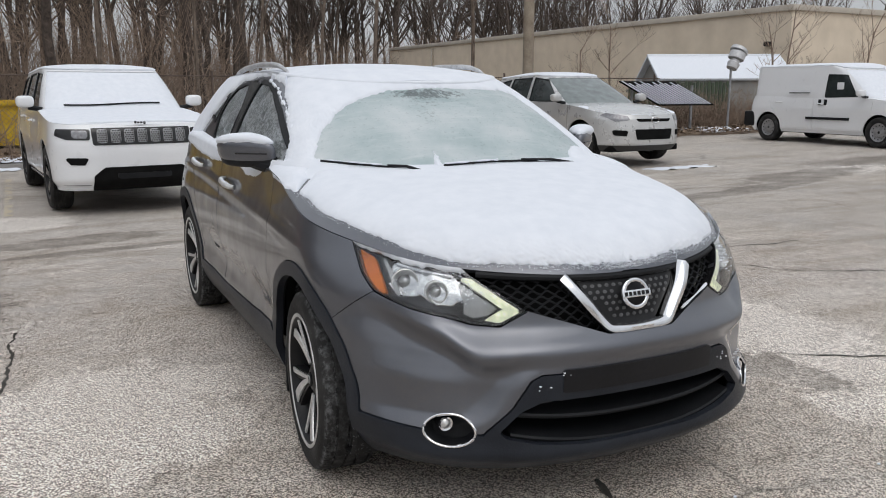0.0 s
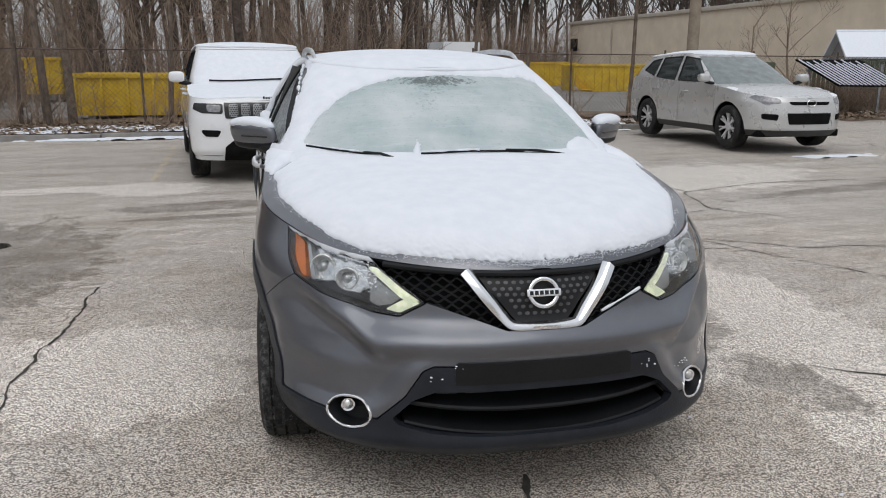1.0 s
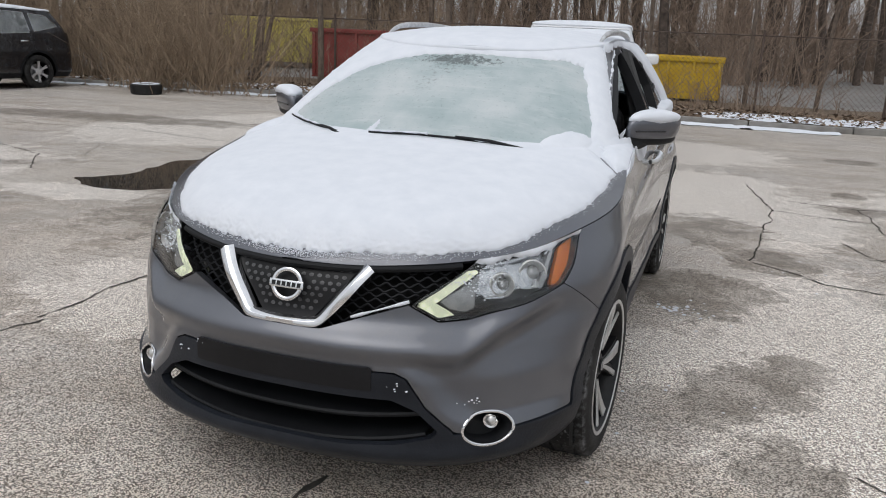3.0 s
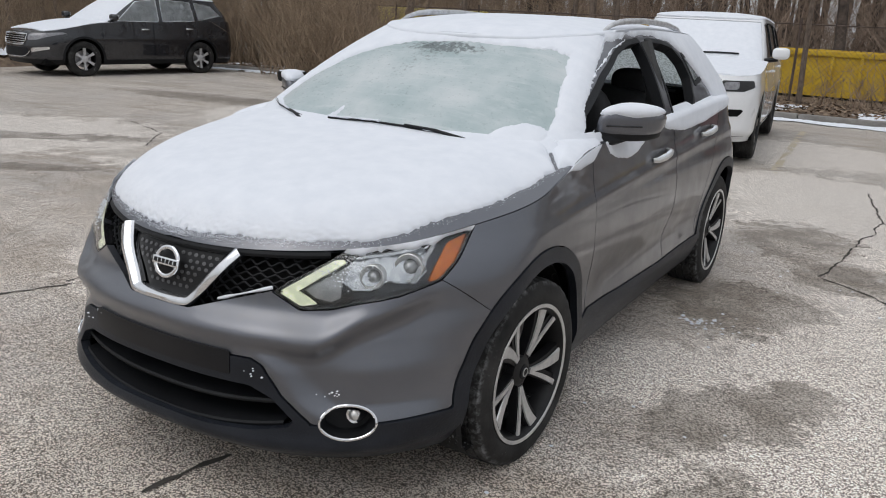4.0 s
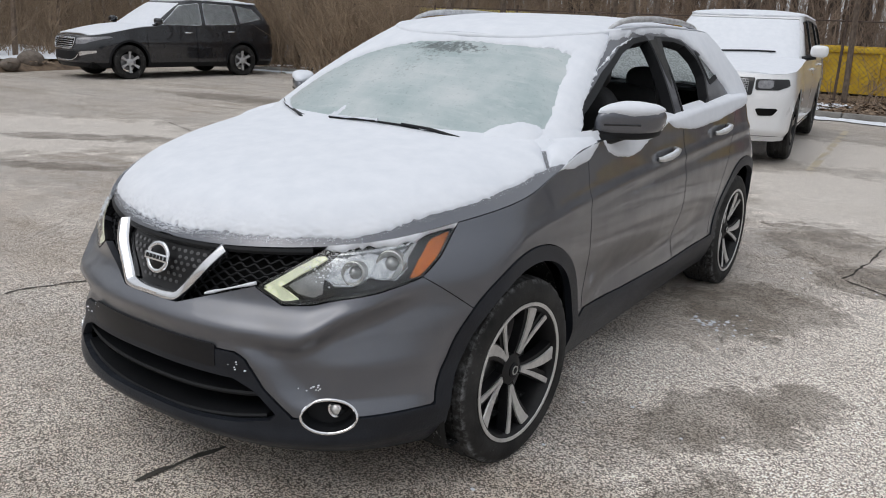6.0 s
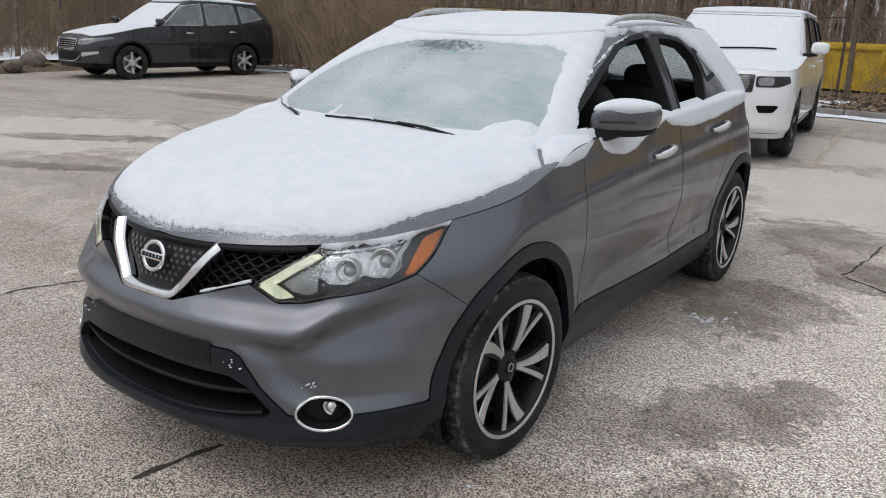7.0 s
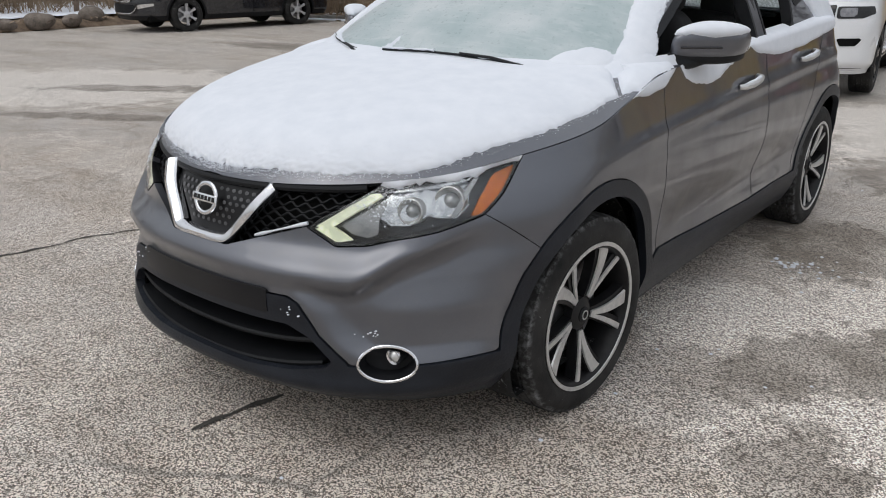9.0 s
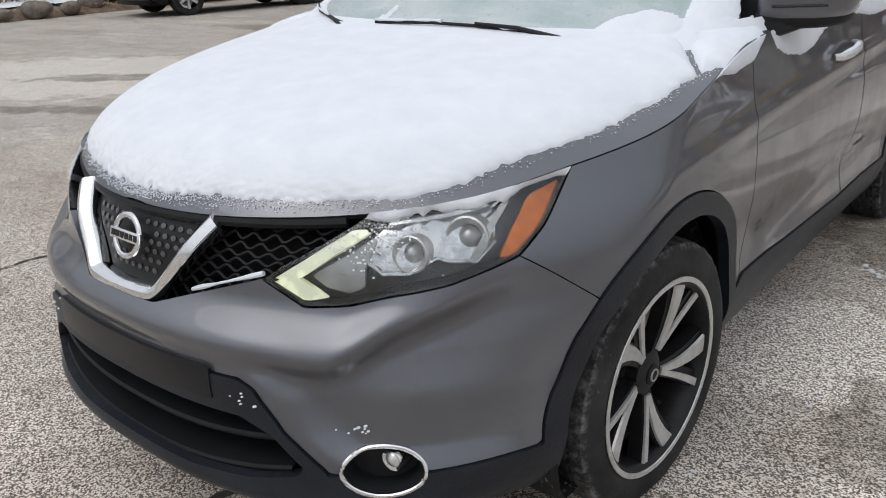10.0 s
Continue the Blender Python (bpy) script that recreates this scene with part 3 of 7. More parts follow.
# kerb, snowy verge, far lot
CONCRETE = varied("kerb_concrete", (0.16, 0.15, 0.14), (0.30, 0.29, 0.27), 4, 0.9, bump=0.3)
LEAFY = varied("leaf_litter", (0.08, 0.055, 0.038), (0.22, 0.16, 0.11), 5, 0.95, bump=0.6, fine=40)
KERB_Y = 13.85
for k in range(18):
    x = -18.7 + k * 1.85
    if x < 7.8:
        solid("kerb_stone", boxes((x + 0.01, x + 1.84, KERB_Y, KERB_Y + 0.18, level(x) - 0.1, level(x) + 0.12), bevel=0.025), CONCRETE, "grey concrete kerb stone with snow along it", "kerb", "kerb stones", "structure")


def rolling(x0, x1, y0, y1, nx, ny, z, amp, scale, seed=0.0):
    bm = bmesh.new()
    bmesh.ops.create_grid(bm, x_segments=nx, y_segments=ny, size=1, matrix=Matrix.Translation(((x0 + x1) / 2, (y0 + y1) / 2, 0)) @ Matrix.Diagonal(((x1 - x0) / 2, (y1 - y0) / 2, 1, 1)))
    for v in bm.verts:
        v.co.z = z + level(v.co.x) + amp * noise.noise(v.co * scale + Vector((seed, 0, 0)))
    return bm


solid("verge", rolling(8.0, 60, 17.3, 19.5, 120, 14, 0.06, 0.05, 1.2), LEAFY, "leaf-strewn soil behind the lot", "verge", kind="structure")
solid("lot_corner", rolling(7.9, 44, 13.85, 17.5, 60, 8, 0.0, 0.005, 0.4), ASPHALT, "worn asphalt in the corner of the lot", "asphalt", kind="structure")
bm = rolling(13.4, 19.5, 14.1, 17.6, 70, 50, 0.0, 0.05, 1.6, 9.0)
for v in bm.verts:
    v.co.z += 0.10 * min(1.0, (v.co.y - 14.1) / 0.8) * min(1.0, (v.co.x - 13.4) / 0.6) - 0.06
solid("leaf_bank", bm, LEAFY, "low bank of dead leaves in the corner of the lot", "leaves", kind="stuff")
bm = rolling(-46, -17.0, -26, 14.2, 60, 80, 0.20, 0.12, 0.6)
for v in bm.verts:
    v.co.z -= 0.5 * max(0.0, 1 - (-17.0 - v.co.x) / 0.9)
solid("bank", bm, LEAFY, "stony leaf-strewn bank beside the lot", "verge", kind="structure")
solid("verge", rolling(-60, 7.9, KERB_Y + 0.15, 19.5, 200, 30, 0.08, 0.05, 1.2), LEAFY, "leaf-strewn verge behind the kerb", "verge", kind="structure")
solid("far_lot", rolling(-70, 90, 19.3, 90.0, 60, 30, 0.03, 0.03, 0.4), varied("far_asphalt", (0.16, 0.15, 0.14), (0.24, 0.23, 0.22), 0.6, 0.9), "pale asphalt lot beyond the fence", "asphalt", kind="structure")


def snow_patch(x0, x1, y0, y1, z, share, seed, label, deep=0.03):
    nx, ny = int((x1 - x0) / 0.08), int((y1 - y0) / 0.08)
    xs, ys = np.meshgrid(np.linspace(x0, x1, nx), np.linspace(y0, y1, ny))
    co = np.stack([xs, ys, z + np.vectorize(level)(xs)], 2)
    s = Sheet.grid(co, np.zeros((ny, nx, 2)))
    d = np.minimum(np.minimum(s.co[:, 0] - x0, x1 - s.co[:, 0]) / 3, np.minimum(s.co[:, 1] - y0, y1 - s.co[:, 1]))
    f = 0.20 * lumps(s.co, 1.3, seed) + 0.20 * lumps(s.co, 4.5, seed) + 0.10 * lumps(s.co, 10.0, seed) + share - np.clip(d, 0, 0.3)
    solid("snow_patch", snow_sheet(s, f, deep, "snow_patch", 0.15, 0.05, seed), None, label, "snow", kind="stuff")


snow_patch(-16, -1.3, KERB_Y - 0.42, KERB_Y + 0.0, 0.016, 0.03, 75, "old snow heaped along the kerb", 0.03)
snow_patch(-1.2, 3.4, KERB_Y - 0.55, KERB_Y + 0.0, 0.016, 0.04, 76, "old snow heaped along the kerb", 0.03)
snow_patch(3.5, 7.7, KERB_Y - 0.30, KERB_Y + 0.0, 0.014, 0.10, 71, "thin snow lying along the kerb", 0.02)
snow_patch(-16, 0.4, KERB_Y + 0.25, KERB_Y + 2.4, 0.11, 0.26, 72, "snow and leaves on the verge", 0.016)
snow_patch(0.5, 7.8, KERB_Y + 0.22, KERB_Y + 2.0, 0.11, 0.15, 78, "snow lying among leaves on the verge", 0.022)
snow_patch(7.45, 9.0, 7.90, 8.22, 0.008, -0.02, 77, "thin streak of snow on the asphalt", 0.02)
snow_patch(-27, -17.9, 2.0, 13.0, 0.27, 0.16, 73, "snow on the bank beside the lot")
snow_patch(14.6, 18.0, 14.5, 16.6, 0.075, 0.30, 74, "old snow among dead leaves by the fence", 0.06)

LEAF = Nodes("dead_leaves", 0.9)
LEAF.set("Base Color", LEAF.ramp(LEAF.add("ShaderNodeNewGeometry").outputs["Random Per Island"], (0.0, (0.06, 0.04, 0.027)), (0.5, (0.17, 0.115, 0.075)), (1.0, (0.30, 0.225, 0.16))))


def leaves(x0, x1, y0, y1, z, count, seed, label):
    r = random.Random(seed)
    co, faces = [], []
    for k in range(count):
        x, y, s, a = r.uniform(x0, x1), r.uniform(y0, y1), r.uniform(0.03, 0.075), r.uniform(0, 6.28)
        u, v = Vector((math.cos(a), math.sin(a), r.uniform(-0.5, 0.5))) * s, Vector((-math.sin(a), math.cos(a), r.uniform(-0.5, 0.5))) * s * 0.6
        p = Vector((x, y, z + level(x) + r.uniform(0.0, 0.05)))
        co += [p - u, p + v * 0.8 + Vector((0, 0, 0.01)), p + u, p - v]
        faces.append((4 * k, 4 * k + 1, 4 * k + 2, 4 * k + 3))
    solid("leaf_litter", mesh_of("leaf_litter", co, faces, LEAF.mat, None), None, label, "leaves", kind="stuff")


leaves(-16, 7.9, 14.1, 16.8, 0.10, 7000, 81, "dead brown leaves strewn over the verge")
leaves(13.5, 19.0, 14.3, 17.2, 0.09, 2600, 82, "dead brown leaves heaped by the fence")
leaves(-24, -17.2, 3.0, 13.0, 0.20, 2200, 83, "dead brown leaves on the bank")

# ---- beyond the lot ----
STUCCO = varied("tan_stucco", (0.64, 0.545, 0.43), (0.78, 0.67, 0.535), 0.8, 0.9, bump=0.25, fine=60)
COPING = varied("stone_coping", (0.45, 0.40, 0.34), (0.55, 0.5, 0.43), 2, 0.8)
BLD = pose(27.4, 22.8, 0, 0, 0, 2.7)
building = thing("tan_building", BLD, "long low tan stucco building with a flat roof", "building")
part("wall", boxes((0, 26.0, 0, 41, -0.3, 4.75)), STUCCO, building)
part("coping", boxes((-0.12, 26.1, -0.12, 41.1, 4.75, 5.0), bevel=0.03), COPING, building)
part("drain_pipe", mesh_of("drain_pipe", *tube([(-0.1, 33, 0), (-0.1, 33, 4.6)], 0.07, 8), COPING), None, building)
part("wall_lamp", boxes((-0.3, 0, 39.2, 40.0, 2.6, 3.6), bevel=0.05), PLASTIC, building)
part("wall_lamp", boxes((-0.2, 0, 1.0, 1.25, 3.3, 3.5), bevel=0.03), PLASTIC, building)
part("wall_vent", boxes((-0.05, 0, 1.6, 3.2, 2.4, 3.0), *[(-0.1, -0.03, 1.6, 3.2, 2.42 + k * 0.11, 2.46 + k * 0.11) for k in range(5)]), STEEL, building)

POLE = varied("weathered_pole", (0.20, 0.16, 0.12), (0.33, 0.28, 0.22), 3, 0.9, bump=0.4, fine=30)
solid("utility_pole", mesh_of("utility_pole", *tube([(10.6, 17.0, -0.2), (10.6, 17.0, 4), (10.65, 17.02, 9.5)], [0.16, 0.15, 0.12], 14), POLE), None, "weathered wooden utility pole", "utility pole")

YELLOW = varied("yellow_paint", (0.46, 0.28, 0.01), (0.68, 0.46, 0.02), 3, 0.6, bump=0.2)
RED_STEEL = varied("faded_red_steel", (0.18, 0.028, 0.026), (0.30, 0.06, 0.05), 3, 0.65, bump=0.2)
PALE_YELLOW = varied("faded_yellow", (0.56, 0.47, 0.10), (0.74, 0.64, 0.20), 3, 0.65, bump=0.2)


def skip(name, label, m, length, depth, height, mat, category="dumpster", slope=0.0):
    """An open steel waste container with ribs, a top rail and runners."""
    root = thing(name, m, label, category, "waste containers")
    t = 0.05
    for y in (0, depth - t):
        bm = bmesh.new()
        f = bm.faces.new([bm.verts.new(p) for p in ((slope, y, 0.22), (length - slope, y, 0.22), (length, y, height), (0, y, height))])
        ext = bmesh.ops.extrude_face_region(bm, geom=[f])
        bmesh.ops.translate(bm, verts=[g for g in ext["geom"] if isinstance(g, bmesh.types.BMVert)], vec=(0, t, 0))
        bmesh.ops.recalc_face_normals(bm, faces=bm.faces)
        part("side_wall", bm, mat, root)
    for x in (0, length - t):
        part("end_wall", boxes((x, x + t, t, depth - t, 0.25, height)), mat, root)
    part("floor", boxes((slope, length - slope, t, depth - t, 0.22, 0.28)), mat, root)
    for y in (-0.06, depth - 0.05):
        part("top_rail", boxes((-0.05, length + 0.05, y, y + 0.11, height - 0.05, height + 0.07), bevel=0.015), mat, root)
    n = max(3, int(length / 0.62))
    for k in range(n + 1):
        x = slope + 0.05 + (length - 2 * slope - 0.15) * k / n
        part("rib", boxes((x, x + 0.07, -0.055, 0.0, 0.25, height - 0.05), bevel=0.012), mat, root)
    for x in (slope + 0.3, length - slope - 0.5):
        part("runner", boxes((x, x + 0.2, 0.1, depth - 0.1, 0.0, 0.22), bevel=0.02), STEEL, root)
    return root


skip("yellow_dumpster", "long yellow steel roll-off container with ribs", pose(-5.4, 19.0, -0.08, 0, 0, 0), 6.4, 2.2, 1.2, YELLOW)
skip("yellow_dumpster", "yellow roll-off container with sloping ends", pose(14.4, 44.6, -0.05, 0, 0, -4), 4.0, 2.2, 1.6, YELLOW, slope=1.0)
skip("yellow_dumpster", "yellow roll-off container with sloping ends", pose(14.5, 35.0, -0.05, 0, 0, -4), 5.6, 2.2, 1.5, YELLOW, slope=1.0)
skip("red_container", "faded red steel waste container behind the fence", pose(-10.5, 18.9, -0.12, 0, 0, 4), 2.1, 2.0, 1.55, RED_STEEL)
skip("yellow_box", "small yellow steel waste container", pose(-9.2, 30.0, 0.05, 0, 0, 0), 1.25, 1.4, 1.5, YELLOW)
skip("pale_container", "faded yellow steel waste container", pose(-18.6, 26.0, -0.1, 0, 0, 5), 4.0, 2.2, 1.85, PALE_YELLOW)

truck = thing("box_truck", pose(13.9, 52.5, -0.25, 0, 0, 8) @ Matrix.Diagonal((1, 1, 0.88, 1)), "white box truck parked far off with snow on top", "truck")
part("cargo_box", boxes((-1.6, 1.2, 1.4, 7.0, 0.9, 3.7), bevel=0.05), WHITE_PAINT, truck)
part("cab", boxes((-0.9, 1.0, -0.3, 1.4, 0.6, 2.3), bevel=0.2), WHITE_PAINT, truck)
part("cab_window", boxes((-0.75, 0.85, -0.34, -0.25, 1.45, 2.1), bevel=0.02), GLASS, truck)
part("side_window", boxes((-1.64, -1.58, 2.0, 3.0, 2.2, 3.0)), GLASS, truck)
for x in (-0.8, 0.9):
    part("wheel", mesh_of("wheel", *[(lambda d: ([(a + x, b + 0.3, c + 0.42) for a, b, c in d[0]], d[1]))(lathe([(0, 0.12), (0.3, 0.12), (0.42, 0.1), (0.42, -0.1), (0.3, -0.12)], 24))][0], RUBBER), None, truck)

# shed with a snowy roof, awning, vent pipe
shed = thing("shed", pose(18.4, 21.55, 0.05, 0, 0, -116) @ Matrix.Diagonal((0.9, 0.85, 0.9, 1)), "small grey shed with a snow-covered gable roof", "shed")
bm = bmesh.new()
prism = [bm.verts.new(p) for p in ((0, 0, 0), (3.4, 0, 0), (3.4, 0, 1.9), (1.7, 0, 2.75), (0, 0, 1.9))]
f = bm.faces.new(prism)
ext = bmesh.ops.extrude_face_region(bm, geom=[f])
bmesh.ops.translate(bm, verts=[g for g in ext["geom"] if isinstance(g, bmesh.types.BMVert)], vec=(0, 5.0, 0))
bmesh.ops.recalc_face_normals(bm, faces=bm.faces)
part("wall", bm, varied("grey_siding", (0.24, 0.23, 0.22), (0.34, 0.33, 0.31), 2, 0.8), shed)
for s in (1, -1):
    bm = boxes((-0.1, 2.05, -0.25, 5.25, -0.03, 0.05))
    bmesh.ops.transform(bm, matrix=Matrix.Translation((1.7, 0, 2.80)) @ Matrix.Diagonal((s, 1, 1, 1)) @ pose(0, 0, 0, 0, 26.6, 0), verts=bm.verts)
    bmesh.ops.recalc_face_normals(bm, faces=bm.faces)
    part("roof", bm, SNOW, shed, "roof slope under snow")
GREEN_SHEET = varied("green_sheeting", (0.03, 0.05, 0.03), (0.07, 0.09, 0.05), 3, 0.7)
awning = thing("awning", pose(13.5, 16.6, 0.05, 0, 0, -10), "dark slatted awning striped with snow", "awning")
lean = Matrix.Translation((0, -0.9, 0.95)) @ pose(0, 0, 0, 38, 0, 0) @ Matrix(((1, -0.75, 0, 0.85), (0, 1, 0, 0), (0, 0, 1, 0), (0, 0, 0, 1)))
for k in range(15):
    bm = boxes((k * 0.118, k * 0.118 + 0.034, 0.02, 1.08 - 0.25 * ((k * 7) % 5) / 5, -0.008, 0.016), bevel=0.006)
    bmesh.ops.transform(bm, matrix=lean, verts=bm.verts)
    part("slat", bm, SNOW, awning, "slat lined with snow")
bm = boxes((-0.05, 1.78, 0, 1.1, -0.04, -0.01))
bmesh.ops.transform(bm, matrix=lean, verts=bm.verts)
part("awning_sheet", bm, DARK, awning)
for x in (0.3, 2.3):
    part("awning_post", boxes((x, x + 0.06, -0.2, -0.14, -0.1, 1.5)), STEEL, awning)
solid("green_bin", boxes((12.4, 13.6, 17.6, 18.9, 0.0, 1.6), bevel=0.05), GREEN_SHEET, "dark green bin behind the fence", "bin")
screen_fence = thing("slatted_fence", pose(14.9, 17.9, 0.05, 0, 0, -6), "dark green slatted fence behind the brush", "fence")
for k in range(26):
    part("slat", boxes((k * 0.15, k * 0.15 + 0.11, 0, 0.03, 0.0, 1.62 + 0.03 * math.sin(k * 2.3)), bevel=0.006), GREEN_SHEET, screen_fence)
part("rail", boxes((-0.05, 3.95, 0.03, 0.07, 1.3, 1.38)), STEEL, screen_fence)
flue = thing("vent_flue", pose(17.15, 15.9, 0.1), "galvanised vent pipe with a cowl", "flue")
part("pipe", mesh_of("pipe", *tube([(0, 0, 0), (0, 0, 1.95), (0.15, 0, 2.15)], 0.035, 12), STEEL), None, flue)
part("cowl", mesh_of("cowl", *tube([(0.02, 0, 1.95), (0.10, 0, 2.1), (0.12, 0, 2.13), (0.16, 0, 2.20), (0.17, 0, 2.23), (0.26, 0, 2.42), (0.27, 0, 2.45), (0.32, 0, 2.52)], [0.16, 0.19, 0.14, 0.14, 0.24, 0.24, 0.27, 0.27], 16), SILVER_WHEEL), None, flue)

# old tyre, boulders
tyre_prof = [(0.20, -0.09), (0.22, -0.11), (0.30, -0.115), (0.335, -0.09), (0.34, 0.09), (0.30, 0.115), (0.22, 0.11), (0.20, 0.09)]
co, faces = lathe(tyre_prof, 40)
loose = thing("loose_tyre", pose(-11.1, 12.25, 0.02), "old black tyre lying flat with snow on its rim", "tyre")
part("tyre", mesh_of("tyre", [(b, c, a) for a, b, c in co], [f[::-1] for f in faces], RUBBER), None, loose)
snow_ring = lathe([(0.215, 0.108), (0.25, 0.128), (0.29, 0.122), (0.305, 0.108)], 40)
part("snow_ring", mesh_of("snow_ring", [(b, c, a) for a, b, c in snow_ring[0]], [f[::-1] for f in snow_ring[1]], SNOW), None, loose)
STONE = varied("boulder_stone", (0.10, 0.085, 0.07), (0.24, 0.20, 0.17), 6, 0.9, bump=0.5, fine=30)


def boulder(x, y, r, seed):
    co, faces = pillow((0, 0, 0), (r, r * 0.8, r * 0.62), 2.3, 16, 22)
    co = [Vector(p) * (1 + 0.28 * noise.noise(Vector(p) * 2.2 / r * 0.4 + Vector((seed, 0, 0)))) for p in co]
    ob = solid("boulder", mesh_of("boulder", co, faces, STONE), None, "rough brown boulder at the edge of the lot", "boulder", "boulders")
    ob.matrix_world = pose(x, y, r * 0.35 + level(x) + 0.1, 0, 0, seed * 50)


for row in ((-17.6, 7.3, 0.34, 1), (-17.4, 5.6, 0.26, 2), (-18.2, 8.9, 0.38, 3), (-17.3, 3.8, 0.22, 4), (-17.5, 6.5, 0.2, 5), (-17.7, 8.1, 0.24, 6)):
    boulder(*row)

# ---- fence ----
fence = thing("chain_link_fence", pose(0, 0, 0), "rusty chain link fence along the verge", "fence")
FENCE_Y, FENCE_H = 16.6, 1.75
RUST = varied("rusty_steel", (0.07, 0.05, 0.04), (0.16, 0.12, 0.10), 4, 0.8, 0.3)
for k in range(14):
    x = -19.0 + k * 2.6
    part("post", mesh_of("post", *tube([(x, FENCE_Y, -0.1), (x, FENCE_Y, FENCE_H + 0.12)], 0.028, 8), RUST), None, fence)
part("top_rail", mesh_of("top_rail", *tube([(-19, FENCE_Y, FENCE_H), (15, FENCE_Y, FENCE_H)], 0.014, 6), RUST), None, fence)
wire_data = []
for k in range(-16, 300):
    for s in (1, -1):
        x = -19 + k * 0.115
        a, b = (x, 0.1), (x + s * 1.65, FENCE_H)
        wire_data.append(tube([(a[0], FENCE_Y, a[1]), (b[0], FENCE_Y, b[1])], 0.0035, 3, False))
tagged(part("wire_mesh", mesh_of("wire_mesh", *join(wire_data), varied("rusty_wire", (0.12, 0.09, 0.07), (0.24, 0.19, 0.15), 4, 0.7, 0.3), None), None, fence), kind="stuff")

# ---- trees and brush ----
BARK = varied("grey_bark", (0.075, 0.057, 0.045), (0.20, 0.155, 0.122), 6, 0.95, bump=0.7, fine=25)
PALE_BARK = varied("brown_bark", (0.12, 0.088, 0.066), (0.28, 0.215, 0.165), 5, 0.95, bump=0.5, fine=25)
FAR_BARK = varied("dark_bark", (0.045, 0.034, 0.028), (0.13, 0.10, 0.082), 6, 0.95)
TWIG = varied("brown_twigs", (0.17, 0.122, 0.092), (0.36, 0.27, 0.205), 3, 0.95)


def limbs(rng, base, height, radius, lean=0.1, level=3, sides=6, spread=0.55, first=0.35, count=7):
    """Tapered trunk with forking limbs: lists of tubes for the trunk and for the branches."""
    def grow(p, d, length, r, lev, out, top):
        n = (6 if lev == level else 4) if sides > 5 else (5 if lev == level else 2)
        pts, rad, q, dirv = [p], [r], Vector(p), Vector(d)
        for i in range(n):
            dirv = (dirv + Vector((rng.gauss(0, 0.10), rng.gauss(0, 0.10), rng.gauss(0.03, 0.05)))).normalized()
            q = q + dirv * (length / n)
            pts.append(q.copy())
            rad.append(max(0.004, r * (1 - (i + 1) / n * (0.75 if lev == level else 0.85))))
        out.append(tube(pts, rad, sides if lev == level else (4 if lev > 1 else 3), False))
        if lev:
            for _ in range(count if lev == level else 4 + (lev == level - 1)):
                s = rng.uniform(first if lev == level else 0.25, 0.98)
                k = min(n - 1, int(s * n))
                at = pts[k].lerp(pts[k + 1], s * n - k)
                a = rng.uniform(0, 2 * math.pi)
                side = Vector((math.cos(a), math.sin(a), rng.uniform(0.1, 0.9)))
                grow(at, (dirv * (1 - spread) + side * spread).normalized(), length * rng.uniform(0.28, 0.5), rad[k] * 0.55, lev - 1, top, top)

    trunk, crown = [], []
    grow(Vector(base), Vector((rng.gauss(0, lean), rng.gauss(0, lean), 1)).normalized(), height, radius, level, trunk, crown)
    return trunk, crown


kinds = []
for k in range(5):
    rng = random.Random(40 + k)
    kinds.append(limbs(rng, (0, 0, -0.1), rng.uniform(9, 13), rng.uniform(0.13, 0.22), 0.05, 3, 8, count=11))
kind_meshes = [(mesh_of("trunk", *join(a), BARK), mesh_of("crown", *join(b), BARK, None)) for a, b in kinds]
rng = random.Random(9)
NEAR_TREES = [(-11.2, 16.9), (-8.9, 16.4), (-6.15, 17.1), (-5.55, 17.0), (-5.05, 17.15), (-14.6, 17.3), (-0.55, 16.3), (-2.9, 17.4), (1.6, 17.2), (4.6, 17.3), (5.9, 17.0), (3.2, 18.2), (-17.5, 16.8), (9.5, 18.4), (-21.0, 17.5)]
for k, (x, y) in enumerate(NEAR_TREES):
    t = thing("bare_tree", pose(x, y, 0.05, rng.uniform(-3, 3), rng.uniform(-3, 3), rng.uniform(0, 360)) @ Matrix.Diagonal((*[rng.uniform(0.45, 0.65) * (0.65 if x > -1 else 1.0)] * 2, rng.uniform(0.8, 1.1), 1)), "leafless grey-barked tree standing in the verge", "tree", "bare trees")
    a, b = kind_meshes[k % 5]
    part("trunk", a, None, t)
    part("crown", b, None, t)

# slender shrubs before the tan wall
for k, (x, y, h) in enumerate(((12.6, 17.6, 2.6), (14.4, 18.0, 3.4), (21.0, 17.5, 4.2), (20.0, 16.5, 3.6), (22.4, 15.6, 4.0))):
    r2 = random.Random(70 + k)
    a, b = limbs(r2, (0, 0, 0), h, 0.05, 0.12, 3, 6, 0.6, 0.15, 8)
    t = thing("bare_sapling", pose(x, y, 0), "slender leafless sapling by the fence", "tree", "saplings")
    part("trunk", mesh_of("trunk", *join(a), TWIG), None, t)
    part("crown", mesh_of("crown", *join(b), TWIG, None), None, t)


